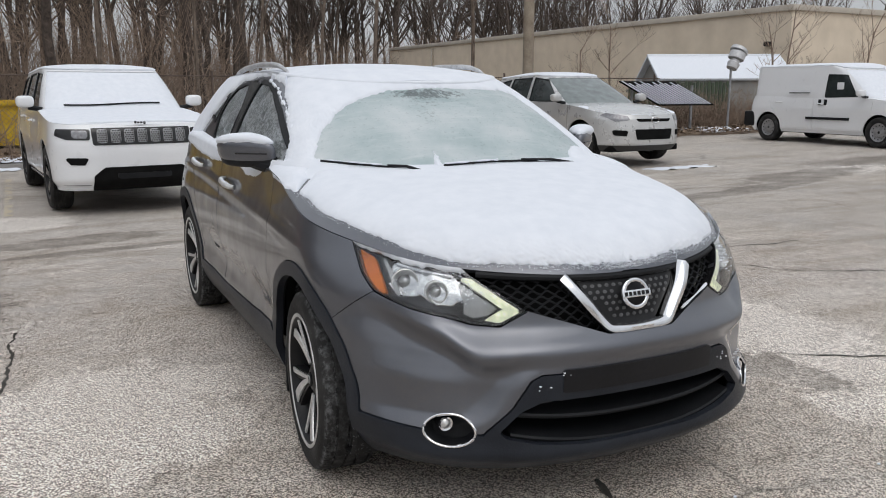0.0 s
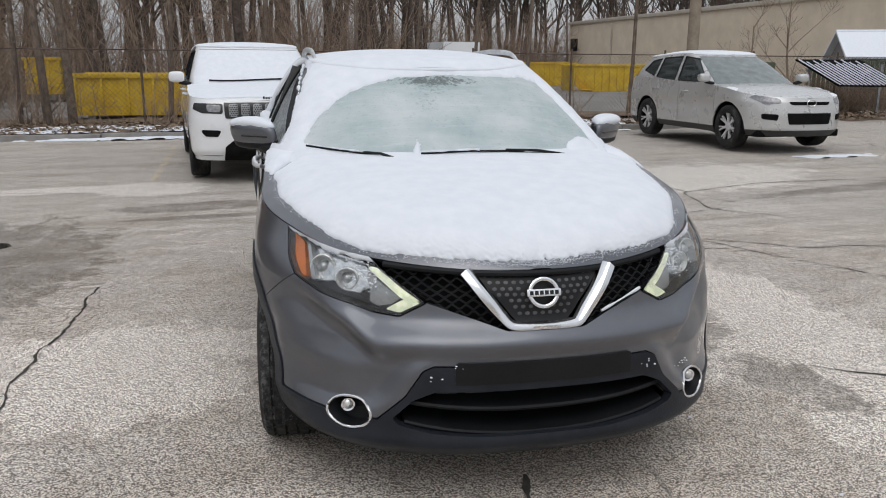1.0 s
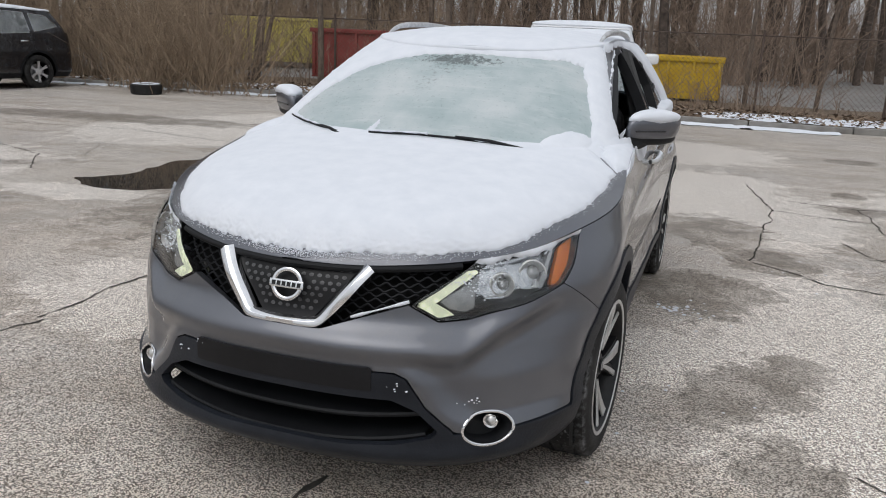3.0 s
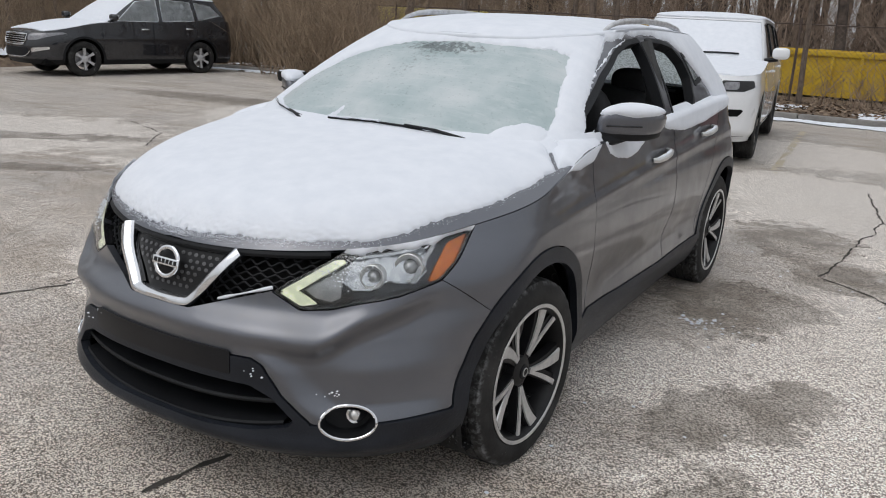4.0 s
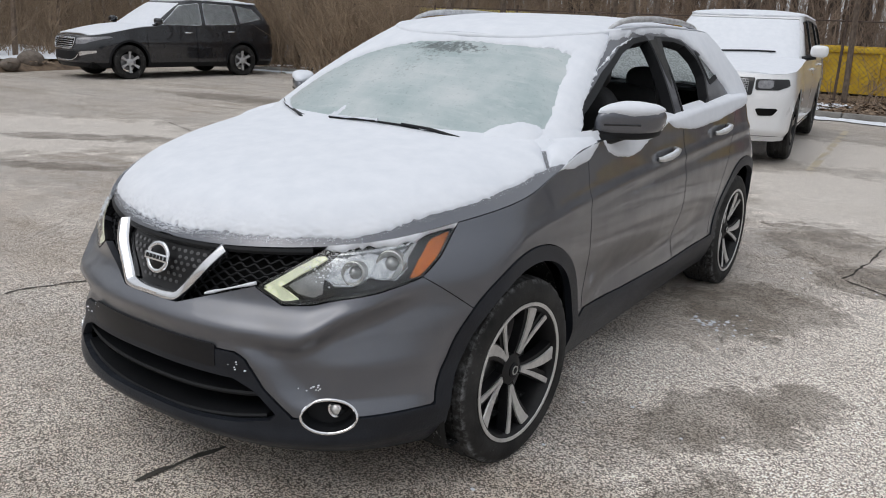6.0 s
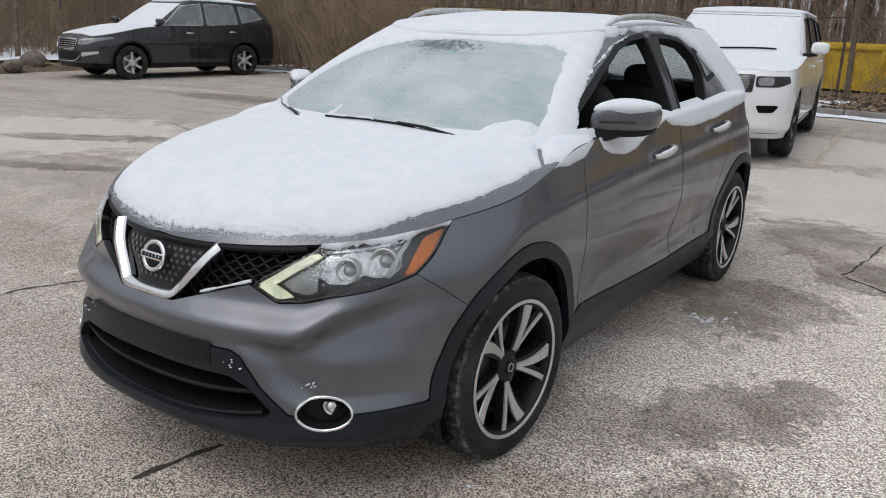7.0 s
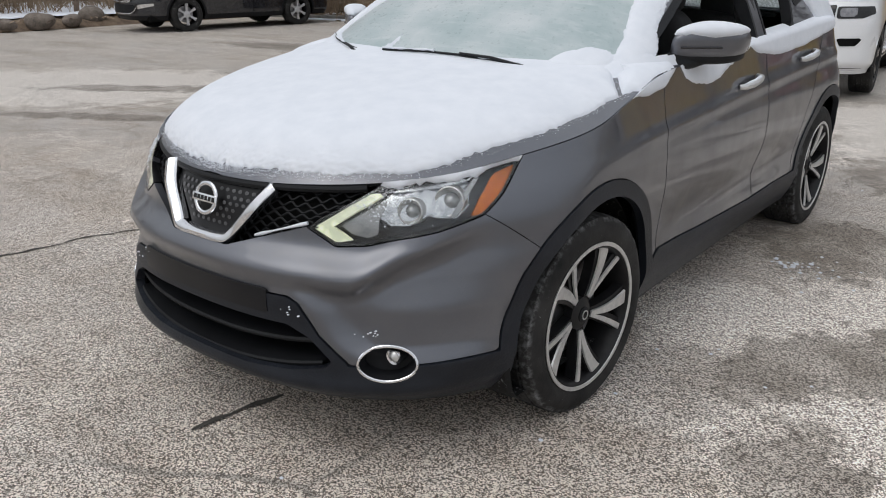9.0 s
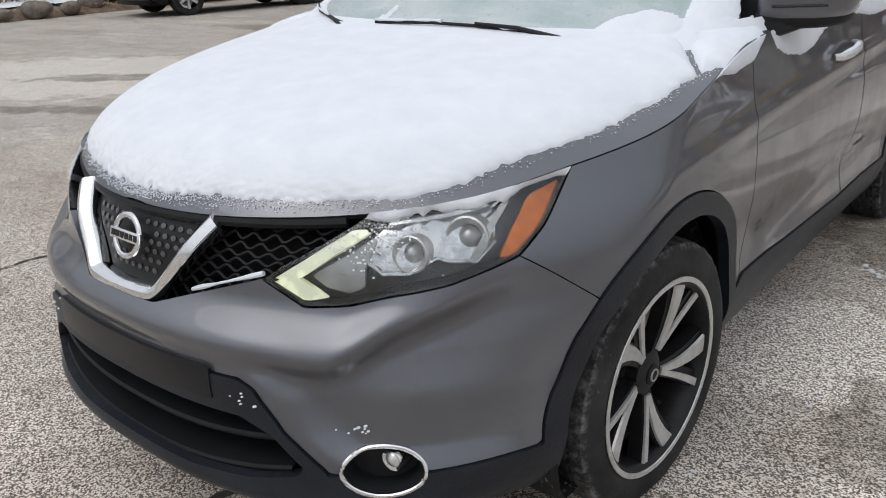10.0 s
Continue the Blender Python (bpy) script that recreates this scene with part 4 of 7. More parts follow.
def woods(name, label, places, seed, kinds_n, h0, h1, r0, r1, level, count, mat, first=0.35, spread=0.5, lean=0.06):
    rng = random.Random(seed)
    protos = []
    for _ in range(kinds_n):
        a, b = limbs(rng, (0, 0, -0.2), 1.0 * rng.uniform(h0, h1), rng.uniform(r0, r1), lean, level, 5, spread, first, count)
        co, faces = join(a + b)
        protos.append((np.array([tuple(p) for p in co]), faces))
    co, faces, n = [], [], 0
    for x, y in places:
        c, f = protos[rng.randrange(kinds_n)]
        a, s = rng.uniform(0, 6.28), rng.uniform(0.8, 1.2)
        rot = np.array([[math.cos(a), -math.sin(a), 0], [math.sin(a), math.cos(a), 0], [0, 0, 1]]) * s
        co.append(c @ rot.T + (x, y, 0))
        faces += [tuple(i + n for i in face) for face in f]
        n += len(c)
    ob = solid(name, mesh_of(name, np.concatenate(co), faces, mat, None), None, label, "woods", kind="stuff")
    return ob


rng = random.Random(5)
far = [(rng.uniform(-75, 22), rng.uniform(30, 75)) for _ in range(240)] + [(rng.uniform(-48, 6), rng.uniform(34, 60)) for _ in range(60)] + [(rng.uniform(20, 100), rng.uniform(66, 110)) for _ in range(110)] + [(rng.uniform(6, 48), rng.uniform(69, 84)) for _ in range(50)]
far = [(x, y) for x, y in far if not (x > 0.2 * (y + 3.3) and y < 68)]
woods("far_woods", "dense leafless woodland behind the lots", far, 11, 8, 13, 19, 0.13, 0.24, 2, 14, FAR_BARK)
edge_wood = [(rng.uniform(-75, -13), rng.uniform(19.5, 34)) for _ in range(85)] + [(rng.uniform(-45, -19), rng.uniform(8, 18)) for _ in range(60)] + [(rng.uniform(-55, -24), rng.uniform(-12, 8)) for _ in range(60)]
woods("near_woods", "leafless trees crowding the edge of the lot", edge_wood, 12, 8, 5, 9.5, 0.06, 0.13, 2, 12, PALE_BARK)


def bushes(name, label, places, seed, h0, h1, mat, stems=16, thick=1.0):
    """Thickets of thin stems."""
    rng = random.Random(seed)
    co, faces, n = [], [], 0
    for x, y in places:
        for _ in range(stems):
            h = rng.uniform(h0, h1)
            p = Vector((x + rng.gauss(0, 0.35), y + rng.gauss(0, 0.3), -0.05))
            d = Vector((rng.gauss(0, 0.35), rng.gauss(0, 0.3), 1)).normalized()
            pts = [p]
            for _ in range(3):
                d = (d + Vector((rng.gauss(0, 0.25), rng.gauss(0, 0.25), -0.03))).normalized()
                pts.append(pts[-1] + d * h / 3)
            r = rng.uniform(0.005, 0.013) * thick
            c, f = tube(pts, [r, r * 0.85, r * 0.6, r * 0.25], 3, False)
            co += c
            faces += [tuple(i + n for i in face) for face in f]
            n += len(c)
            for _ in range(4):
                k = rng.randrange(1, 4)
                q = pts[k] + Vector((rng.gauss(0, 0.3), rng.gauss(0, 0.3), rng.gauss(0.25, 0.2))) * h * 0.35
                c, f = tube([pts[k], q], [r * 0.6, r * 0.2], 3, False)
                co += c
                faces += [tuple(i + n for i in face) for face in f]
                n += len(c)
    return solid(name, mesh_of(name, co, faces, mat, None), None, label, "brush", kind="stuff")


rng = random.Random(6)
TAN_TWIG = varied("tan_twigs", (0.16, 0.115, 0.078), (0.37, 0.28, 0.195), 3, 0.95)
bushes("thicket", "dense brown thicket behind the black SUV", [(x, y) for x, y in [(lambda y: (rng.uniform(-21, -8.9 - (y - 12.8) * 0.8), y))(12.8 + rng.uniform(0, 3.2)) for _ in range(150)] if not (-18.5 < x < -12.6 and y < 14.3)] + [(rng.uniform(-28, -19.5), rng.uniform(6, 15)) for _ in range(120)], 1, 1.2, 3.2, TAN_TWIG, 18)
bushes("fence_brush", "dry weeds and twigs along the fence", [(rng.uniform(-16, 12), 16.2 + rng.uniform(0, 1.2)) for _ in range(60)], 2, 0.5, 1.6, TWIG, 9)
bushes("back_brush", "brown undergrowth beneath the far trees", [(x, y) for x, y in [(rng.uniform(-30, 20), rng.uniform(30, 42)) for _ in range(250)] if x < 0.2 * (y + 3.3) - 0.5], 3, 2.6, 7.0, TWIG, 18, 1.8)
bushes("edge_brush", "tangled brown brush beyond the fence", [(rng.uniform(-60, -8), rng.uniform(21, 30)) for _ in range(150)], 8, 1.4, 3.4, TAN_TWIG, 18, 1.5)
bushes("hedge", "dry brown hedge by the shed", [(rng.uniform(13.5, 19.5), 16.7 + rng.uniform(0, 1.2)) for _ in range(80)], 4, 0.7, 1.5, TWIG, 20)

bushes("far_brush", "brown undergrowth behind the far lot", [(rng.uniform(6, 46), rng.uniform(62, 68)) for _ in range(190)], 7, 2.5, 6.5, TWIG, 14, 2.4)
# ---- cars: the shell ----


class Form:
    """The outer form of a car, by a few smooth lines. Front axle at y = 0, nose towards -y, ground at z = 0."""

    def __init__(self, nose, depth, tail, tail_depth, half, low, high, power=2.5, swell=0.012, wheelbase=2.65):
        self.nose, self.depth, self.tail, self.tail_depth, self.half, self.low, self.high = nose, depth, tail, tail_depth, half, low, high
        self.power, self.swell, self.wheelbase = power, swell, wheelbase

    def ring(self, u, z):
        """Half of the plan outline at height z (arrays): u 0..1 nose, 1..2 side, 2..3 tail."""
        e = 2 / (self.power(z) if callable(self.power) else self.power)
        yf, cf, yr, cr, w = self.nose(z), self.depth(z), self.tail(z), self.tail_depth(z), self.half(z)
        a, b = np.clip(u, 0, 1) * math.pi / 2, np.clip(3 - u, 0, 1) * math.pi / 2
        front = yf + cf * (1 - np.cos(a) ** e)
        back = yr - cr * (1 - np.cos(b) ** e)
        y = np.where(u <= 1, front, np.where(u >= 2, back, (yf + cf) + (yr - cr - yf - cf) * (u - 1)))
        x = w * np.where(u <= 1, np.sin(a) ** e, np.where(u >= 2, np.sin(b) ** e, 1))
        swell = self.swell * (np.exp(-((y / 0.42) ** 2)) + np.exp(-(((y - self.wheelbase) / 0.42) ** 2)))
        return x + swell * x / w, y

    def steps(self, counts, z=0.6):
        """Values of u at even steps along the outline."""
        us = []
        for k, n in enumerate(counts):
            u = np.linspace(k + 1e-6, k + 1 - 1e-6, 400)
            x, y = self.ring(u, np.full(400, z))
            s = np.concatenate([[0], np.cumsum(np.hypot(np.diff(x), np.diff(y)))])
            us.append(np.interp(np.linspace(0, s[-1], n + 1)[:-1], s, u))
        return np.concatenate([*us, [3.0]])

    def places(self, u, v):
        _, yn = self.ring(u, np.full(len(u), 0.6 if self.half(0.6) > 0.1 else 1.2))
        top = self.high(yn)
        for _ in range(12):
            top = 0.5 * top + 0.5 * self.high(self.ring(u, top)[1])
        z = self.low(yn) + (top - self.low(yn)) * v
        x, y = self.ring(u, z)
        return np.stack([x, y, z], 1)

    def sheet(self, counts=(90, 80, 24), rows=56):
        u = self.steps(counts)
        right = np.stack([self.places(u, np.full(len(u), v)) for v in np.linspace(0, 1, rows)])
        left = right[:, -2:0:-1] * (-1, 1, 1)
        q = np.cumsum(np.linalg.norm(np.diff(right, axis=1, prepend=right[:, :1]), axis=2), 1)
        co = np.concatenate([right, left], 1)
        q = np.concatenate([q, q[:, -2:0:-1]], 1)
        uu = np.tile(np.concatenate([u, u[-2:0:-1]]), (rows, 1))
        return Sheet.grid(co, np.stack([q, uu], 2), closed=True)

    def edge(self, u):
        return self.places(u, np.ones(len(u)))

    def lid(self, ys, mid, columns=70, power=2.6, width=1.0):
        """The surface across the top edge between the two sides, at the given y; mid: its height along the middle."""
        u = self.steps((240, 160, 80))
        e = self.edge(u)
        order = np.argsort(e[:, 1])
        xe, ze = np.interp(ys, e[order, 1], e[order, 0]), np.interp(ys, e[order, 1], e[order, 2])
        s = np.linspace(-1, 1, columns) * width
        co = np.stack([np.stack([s * x, np.full(columns, y), m + (z - m) * np.abs(s) ** power], 1) for x, y, z, m in zip(xe, ys, ze, mid(np.asarray(ys)))])
        return Sheet.grid(co, np.stack([np.tile(s, (len(ys), 1)), np.tile(np.asarray(ys)[:, None], (1, columns))], 2))


# ---- wheels ----


def wheel(parent, at, radius, rim, width, spoke, side, steer=0.0, tyre_mat=None, finish=None, cap=None):
    """A wheel whose outer face looks to the side (+1 or -1). spoke: a function that builds the spokes' (name, mesh data, material)."""
    hub = new("wheel")
    hub.parent = parent
    hub.matrix_local = pose(*at, 0, 0, steer) @ (pose(0, 0, 0) if side > 0 else pose(0, 0, 0, 0, 0, 180))
    w = width / 2
    prof = [(rim, -w * 0.9), (rim + 0.02, -w), (radius - 0.03, -w), (radius - 0.006, -w * 0.86)]
    for s in (-0.62, -0.2, 0.2, 0.62):
        prof += [(radius, w * (s - 0.12)), (radius - 0.009, w * (s - 0.10)), (radius - 0.009, w * (s - 0.04)), (radius, w * (s - 0.02))]
    prof += [(radius - 0.006, w * 0.86), (radius - 0.03, w), (radius - 0.045, w * 1.03), (rim + 0.03, w * 1.03), (rim + 0.012, w * 0.98), (rim, w * 0.9)]
    turns = 144 if tyre_mat else 72
    t_co, t_faces = lathe(prof, turns)
    if tyre_mat:
        t_co = [(x, y * (0.991 if i // len(prof) % 4 == 0 and abs(x) > w * 0.55 and math.hypot(y, z) > radius - 0.012 else 1), z * (0.991 if i // len(prof) % 4 == 0 and abs(x) > w * 0.55 and math.hypot(y, z) > radius - 0.012 else 1)) for i, (x, y, z) in enumerate(t_co)]
    part("tyre", mesh_of("tyre", t_co, t_faces, tyre_mat or TYRE), None, hub)
    barrel = [(rim + 0.012, w * 0.99), (rim + 0.004, w * 1.0), (rim - 0.008, w * 0.98), (rim - 0.014, w * 0.9), (rim - 0.02, w * 0.5), (rim - 0.03, -w * 0.4), (rim - 0.02, -w * 0.9)]
    part("rim", mesh_of("rim", *lathe(barrel, 64), finish or SPOKE_BLACK), None, hub)
    part("brake_disc", mesh_of("brake_disc", *lathe([(0.0, w * 0.05), (rim * 0.72, w * 0.05), (rim * 0.72, -w * 0.1), (0.0, -w * 0.1)], 40), STEEL), None, hub)
    for name, data, mat in spoke(rim, w):
        part(name, mesh_of(name, *data, mat), None, hub)
    part("hub_cap", mesh_of("hub_cap", *lathe([(0.0, w * 0.76), (0.024, w * 0.755), (0.028, w * 0.73), (0.028, w * 0.5)], 24), cap or PLASTIC), None, hub)
    return hub


def blade(r0, r1, a0, a1, w0, w1, x0, x1, thick=0.02, bend=0.0):
    """A spoke from radius r0 to r1 about angles a0 to a1 (degrees), w0 to w1 wide."""
    co, faces, n = [], [], 7
    for k in range(n):
        s = k / (n - 1)
        r, a, w, x = r0 + (r1 - r0) * s, radians(a0 + (a1 - a0) * s + bend * math.sin(math.pi * s)), w0 + (w1 - w0) * s, x0 + (x1 - x0) * s
        d, t = Vector((0, math.cos(a), math.sin(a))), Vector((0, -math.sin(a), math.cos(a)))
        for sx, sw in ((0, -1), (0, 1), (-thick, 1.12), (-thick, -1.12)):
            co.append(d * r + t * (w / 2 * sw) + Vector((x + sx, 0, 0)))
    for k in range(n - 1):
        for i in range(4):
            j = (i + 1) % 4
            faces.append((k * 4 + i, k * 4 + j, k * 4 + 4 + j, k * 4 + 4 + i))
    return co, faces + [(0, 1, 2, 3)[::-1], tuple(range(4 * n - 4, 4 * n))]


def twin_spokes(rim, w):
    """Five pairs: black spokes with a machined face on each edge, and a broad machined blade."""
    made = []
    lip = [(rim + 0.010, w * 0.99), (rim + 0.009, w * 1.015), (rim - 0.003, w * 1.01), (rim - 0.005, w * 0.97)]
    made.append(("rim_lip", lathe(lip, 64), ALLOY))
    made.append(("spoke_centre", lathe([(0.0, w * 0.70), (0.036, w * 0.70), (0.056, w * 0.60), (0.056, w * 0.3)], 30), SPOKE_BLACK))
    made.append(("hub_emblem", lathe([(0.013, w * 0.76), (0.013, w * 0.785), (0.017, w * 0.785), (0.017, w * 0.75)], 20), ALLOY))
    for k in range(5):
        a = 72 * k - 12
        made.append(("spoke", join([blade(0.05, rim - 0.006, a - 3, a + 14, 0.034, 0.075, w * 0.58, w * 0.82, 0.035), blade(0.05, rim - 0.006, a - 7, a - 14, 0.030, 0.045, w * 0.58, w * 0.82, 0.035)]), SPOKE_BLACK))
        made.append(("spoke_face", blade(0.062, rim - 0.002, a - 2, a + 13, 0.013, 0.050, w * 0.66, w * 0.92, 0.006, -1), ALLOY))
        made.append(("spoke_face", blade(0.062, rim - 0.002, a - 10, a - 16, 0.012, 0.021, w * 0.66, w * 0.92, 0.006), ALLOY))
    return made


def plain_spokes(n, wide, mat, split=0.0):
    def build(rim, w):
        made = [("spoke_centre", lathe([(0.0, w * 0.8), (0.06, w * 0.8), (0.08, w * 0.7), (0.08, w * 0.3)], 24), mat)]
        for k in range(n):
            a = 360 / n * k + 90
            if split:
                data = join([blade(0.05, rim - 0.004, a + s * 3, a + s * split, wide * 0.5, wide * 0.55, w * 0.72, w * 0.92, 0.03) for s in (-1, 1)])
            else:
                data = blade(0.05, rim - 0.004, a, a, wide * 0.7, wide, w * 0.72, w * 0.92, 0.03)
            made.append(("spoke", data, mat))
        return made

    return build


def steel_disc(rim, w):
    """A pressed steel wheel with round holes, painted pale."""
    made = [("wheel_cover", lathe([(0.0, w * 0.7), (0.07, w * 0.72), (0.1, w * 0.62), (rim * 0.72, w * 0.7), (rim * 0.9, w * 0.85), (rim, w * 0.8)], 40), STEEL)]
    for k in range(12):
        a = 2 * math.pi * k / 12
        co, faces = lathe([(0.0, w * 0.74), (0.014, w * 0.74), (0.014, w * 0.6)], 10)
        made.append(("vent_hole", ([(x, y + rim * 0.72 * math.cos(a), z + rim * 0.72 * math.sin(a)) for x, y, z in co], faces), DARK))
    return made


# ---- the grey crossover ----
hero = thing("crossover_car", pose(0, 0, 0), "dark grey compact crossover with snow on bonnet and roof, windows down", "car")
HUB, R_TYRE, R_RIM, BASE = 0.335, 0.343, 0.247, 2.647

body = Form(
    nose=curve(0.16, -0.74, 0.20, -0.80, 0.25, -0.86, 0.29, -0.885, 0.36, -0.885, 0.45, -0.88, 0.57, -0.885, 0.61, -0.880, 0.655, -0.858, 0.70, -0.843, 0.77, -0.828, 0.83, -0.797, 0.87, -0.77, 0.95, -0.71, 1.1, -0.6),
    depth=curve(0.2, 0.80, 0.45, 0.84, 0.55, 0.81, 0.66, 0.70, 0.75, 0.69, 0.82, 0.71, 0.9, 0.75, 1.1, 0.78),
    tail=curve(0.2, 3.30, 0.35, 3.42, 0.6, 3.47, 0.8, 3.45, 1.0, 3.40, 1.25, 3.34),
    tail_depth=curve(0.2, 0.6, 0.8, 0.65, 1.2, 0.7),
    half=curve(0.16, 0.79, 0.22, 0.825, 0.30, 0.868, 0.38, 0.888, 0.48, 0.886, 0.58, 0.893, 0.70, 0.903, 0.80, 0.898, 0.90, 0.878, 1.0, 0.858, 1.1, 0.842, 1.25, 0.82),
    low=curve(-0.9, 0.225, -0.75, 0.215, -0.4, 0.205, 0.4, 0.22, 2.3, 0.22, 3.0, 0.24, 3.5, 0.27),
    high=curve(-0.9, 0.832, -0.79, 0.837, -0.70, 0.848, -0.62, 0.858, -0.5, 0.876, -0.3, 0.918, 0.0, 0.968, 0.2, 1.013, 0.45, 1.066, 0.75, 1.09, 1.5, 1.10, 2.2, 1.125, 2.6, 1.14, 3.4, 1.14),
    power=curve(0.2, 2.5, 0.5, 2.5, 0.64, 2.0, 0.7, 1.9, 1.1, 1.9),
    swell=0.016,
    wheelbase=BASE,
)
shell = body.sheet((110, 110, 24), 88)


def around(co):
    """Way round the nose, about a point behind the bonnet."""
    return np.arctan2(np.abs(co[:, 0]), 0.3 - co[:, 1])


def on_front(xz):
    """Corners given as (x, z) on the nose or ('y', y, z) on the side, as (way round, z)."""
    out = []
    for p in xz:
        z = p[-1]
        u = np.linspace(0, 2, 1500)
        x, y = body.ring(u, np.full(1500, z))
        s = np.arctan2(x, 0.3 - y)
        out.append((float(np.interp(p[1], y, s) if len(p) == 3 else np.interp(p[0], x, s)), z))
    return out


def both_arches(sheet, r):
    c = sheet.co
    return np.minimum(about(c, 0.0, HUB + 0.012), about(c, BASE, HUB + 0.012)) - r


def dull_sides(sheet):
    """Hollow of the doors above the sill."""
    c = sheet.co
    k = np.exp(-(((c[:, 2] - 0.50) / 0.09) ** 2)) * np.clip((c[:, 1] - 0.45) / 0.3, 0, 1) * np.clip((2.2 - c[:, 1]) / 0.3, 0, 1)
    ridge = np.exp(-(((c[:, 2] - (0.86 + 0.035 * c[:, 1])) / 0.025) ** 2)) * np.clip((c[:, 1] + 0.1) / 0.4, 0, 1) * np.clip((3.1 - c[:, 1]) / 0.3, 0, 1)
    ax = np.abs(c[:, 0])
    crease = curve(0.0, 0.617, 0.40, 0.608, 0.53, 0.602, 0.57, 0.620, 0.622, 0.663, 0.735, 0.725, 0.82, 0.786)(ax)
    soft = lambda v: np.clip(v, 0, 1) ** 2 * (3 - 2 * np.clip(v, 0, 1))  # noqa: E731
    drop = crease - c[:, 2]
    under = soft(drop / 0.07)
    under = under * (1 - 0.35 * soft((drop - 0.10) / 0.16)) * np.clip((c[:, 2] - 0.20) / 0.10, 0, 1)
    scoop = under * soft((ax - 0.16) / 0.44) * soft((-0.42 - c[:, 1]) / 0.16)
    scoop = scoop * soft((ax - np.interp(c[:, 2], [0.30, 0.365, 0.44, 0.547, 0.60], [0.64, 0.555, 0.475, 0.39, 0.32])) / 0.10) * np.clip((c[:, 2] - 0.36) / 0.05, 0, 1)
    lip = np.exp(-(((c[:, 2] - 0.285) / 0.035) ** 2)) * soft((-0.50 - c[:, 1]) / 0.15)
    shelf = np.where(drop < 0, soft(1 + drop / 0.085), 1 - soft(drop / 0.045)) * soft((-0.50 - c[:, 1]) / 0.14)
    return Sheet(c + sheet.at[:, :3] * (0.007 * ridge - 0.022 * k - 0.038 * scoop + 0.020 * shelf + 0.012 * lip)[:, None], sheet.at, sheet.faces)


shell = dull_sides(shell)
inner = shell.cut(both_arches(shell, 0.396))[1]
rest = shell.cut(both_arches(shell, 0.396))[1]
# black cladding: arches, sills, lower bumper with its mouth
MOUTH = [(-0.365, 0.547), (0.365, 0.547), (0.402, 0.530), (0.455, 0.44), (0.535, 0.365), (0.56, 0.30), (-0.56, 0.30), (-0.535, 0.365), (-0.455, 0.44), (-0.402, 0.530)]


def clad_line(s):
    c = s.co
    level = flat(-0.9, 0.345, -0.77, 0.357, -0.43, 0.372, 0.4, 0.385, 0.5, 0.435, 0.9, 0.412, 1.5, 0.393, 2.3, 0.40, 3.0, 0.46, 3.5, 0.50)(c[:, 1])
    f = np.minimum(c[:, 2] - level, both_arches(s, 0.452))
    return np.minimum(f, np.where(c[:, 1] < -0.3, inside(c[:, 0], c[:, 2], MOUTH), 9))


clad, rest = rest.part_off(clad_line(rest), 0.002)
HOLE = [(-0.36, 0.462), (0.36, 0.462), (0.43, 0.430), (0.495, 0.366), (0.478, 0.345), (0.38, 0.322), (0.22, 0.309), (-0.22, 0.309), (-0.38, 0.322), (-0.478, 0.345), (-0.495, 0.366), (-0.43, 0.430)]
GRILLE = [(0.64, 0.95), (0.501, 0.830), (0.414, 0.769), (0.376, 0.736), (0.13, 0.656), (-0.13, 0.656), (-0.376, 0.736), (-0.414, 0.769), (-0.501, 0.830), (-0.64, 0.95)]


def forward(s, poly, far=-0.3):
    return np.where(s.co[:, 1] < far, inside(s.co[:, 0], s.co[:, 2], poly), 9)


clad = clad.cut(forward(clad, HOLE))[1]
FOG_X, FOG_Z = 0.632, 0.361


def fog_axes(side):
    """Middle of the fog lamp on the bumper's surface, its outward and cross directions."""
    k = np.argmin(np.hypot(shell.co[:, 0] - side * FOG_X, shell.co[:, 2] - FOG_Z) + np.where(shell.co[:, 1] < -0.3, 0, 9))
    c = Vector(shell.co[k])
    n = Vector((side * 0.62, -0.78, 0.06)).normalized()
    t1 = Vector((0, 0, 1)).cross(n).normalized()
    return c, n, t1, n.cross(t1)


def fog_hole(s, r=1.0):
    out = np.full(len(s.co), 9.0)
    for side in (1, -1):
        c, n, t1, t2 = fog_axes(side)
        d = s.co - np.array(c)
        e = np.hypot(d @ np.array(t1) / 0.087, d @ np.array(t2) / 0.055) - r
        out = np.minimum(out, np.where((s.co[:, 1] < -0.3) & (s.co[:, 0] * side > 0), e, 9))
    return out * 0.06


clad = clad.cut(fog_hole(clad))[1]
rest = rest.cut(fog_hole(rest))[1]
rest = rest.cut(forward(rest, GRILLE))[1]
LAMP = on_front([(0.533, 0.858), (0.501, 0.829), (0.414, 0.768), (0.376, 0.735), (0.461, 0.688), (0.541, 0.695), (0.613, 0.717), (0.696, 0.738), ("y", -0.511, 0.760), ("y", -0.463, 0.779), ("y", -0.40, 0.828), ("y", -0.294, 0.922), ("y", -0.275, 0.99), (0.6, 0.99)])


def lamp_line(s):
    return np.where(s.co[:, 1] < 0.0, inside(around(s.co), s.co[:, 2], LAMP), 9)


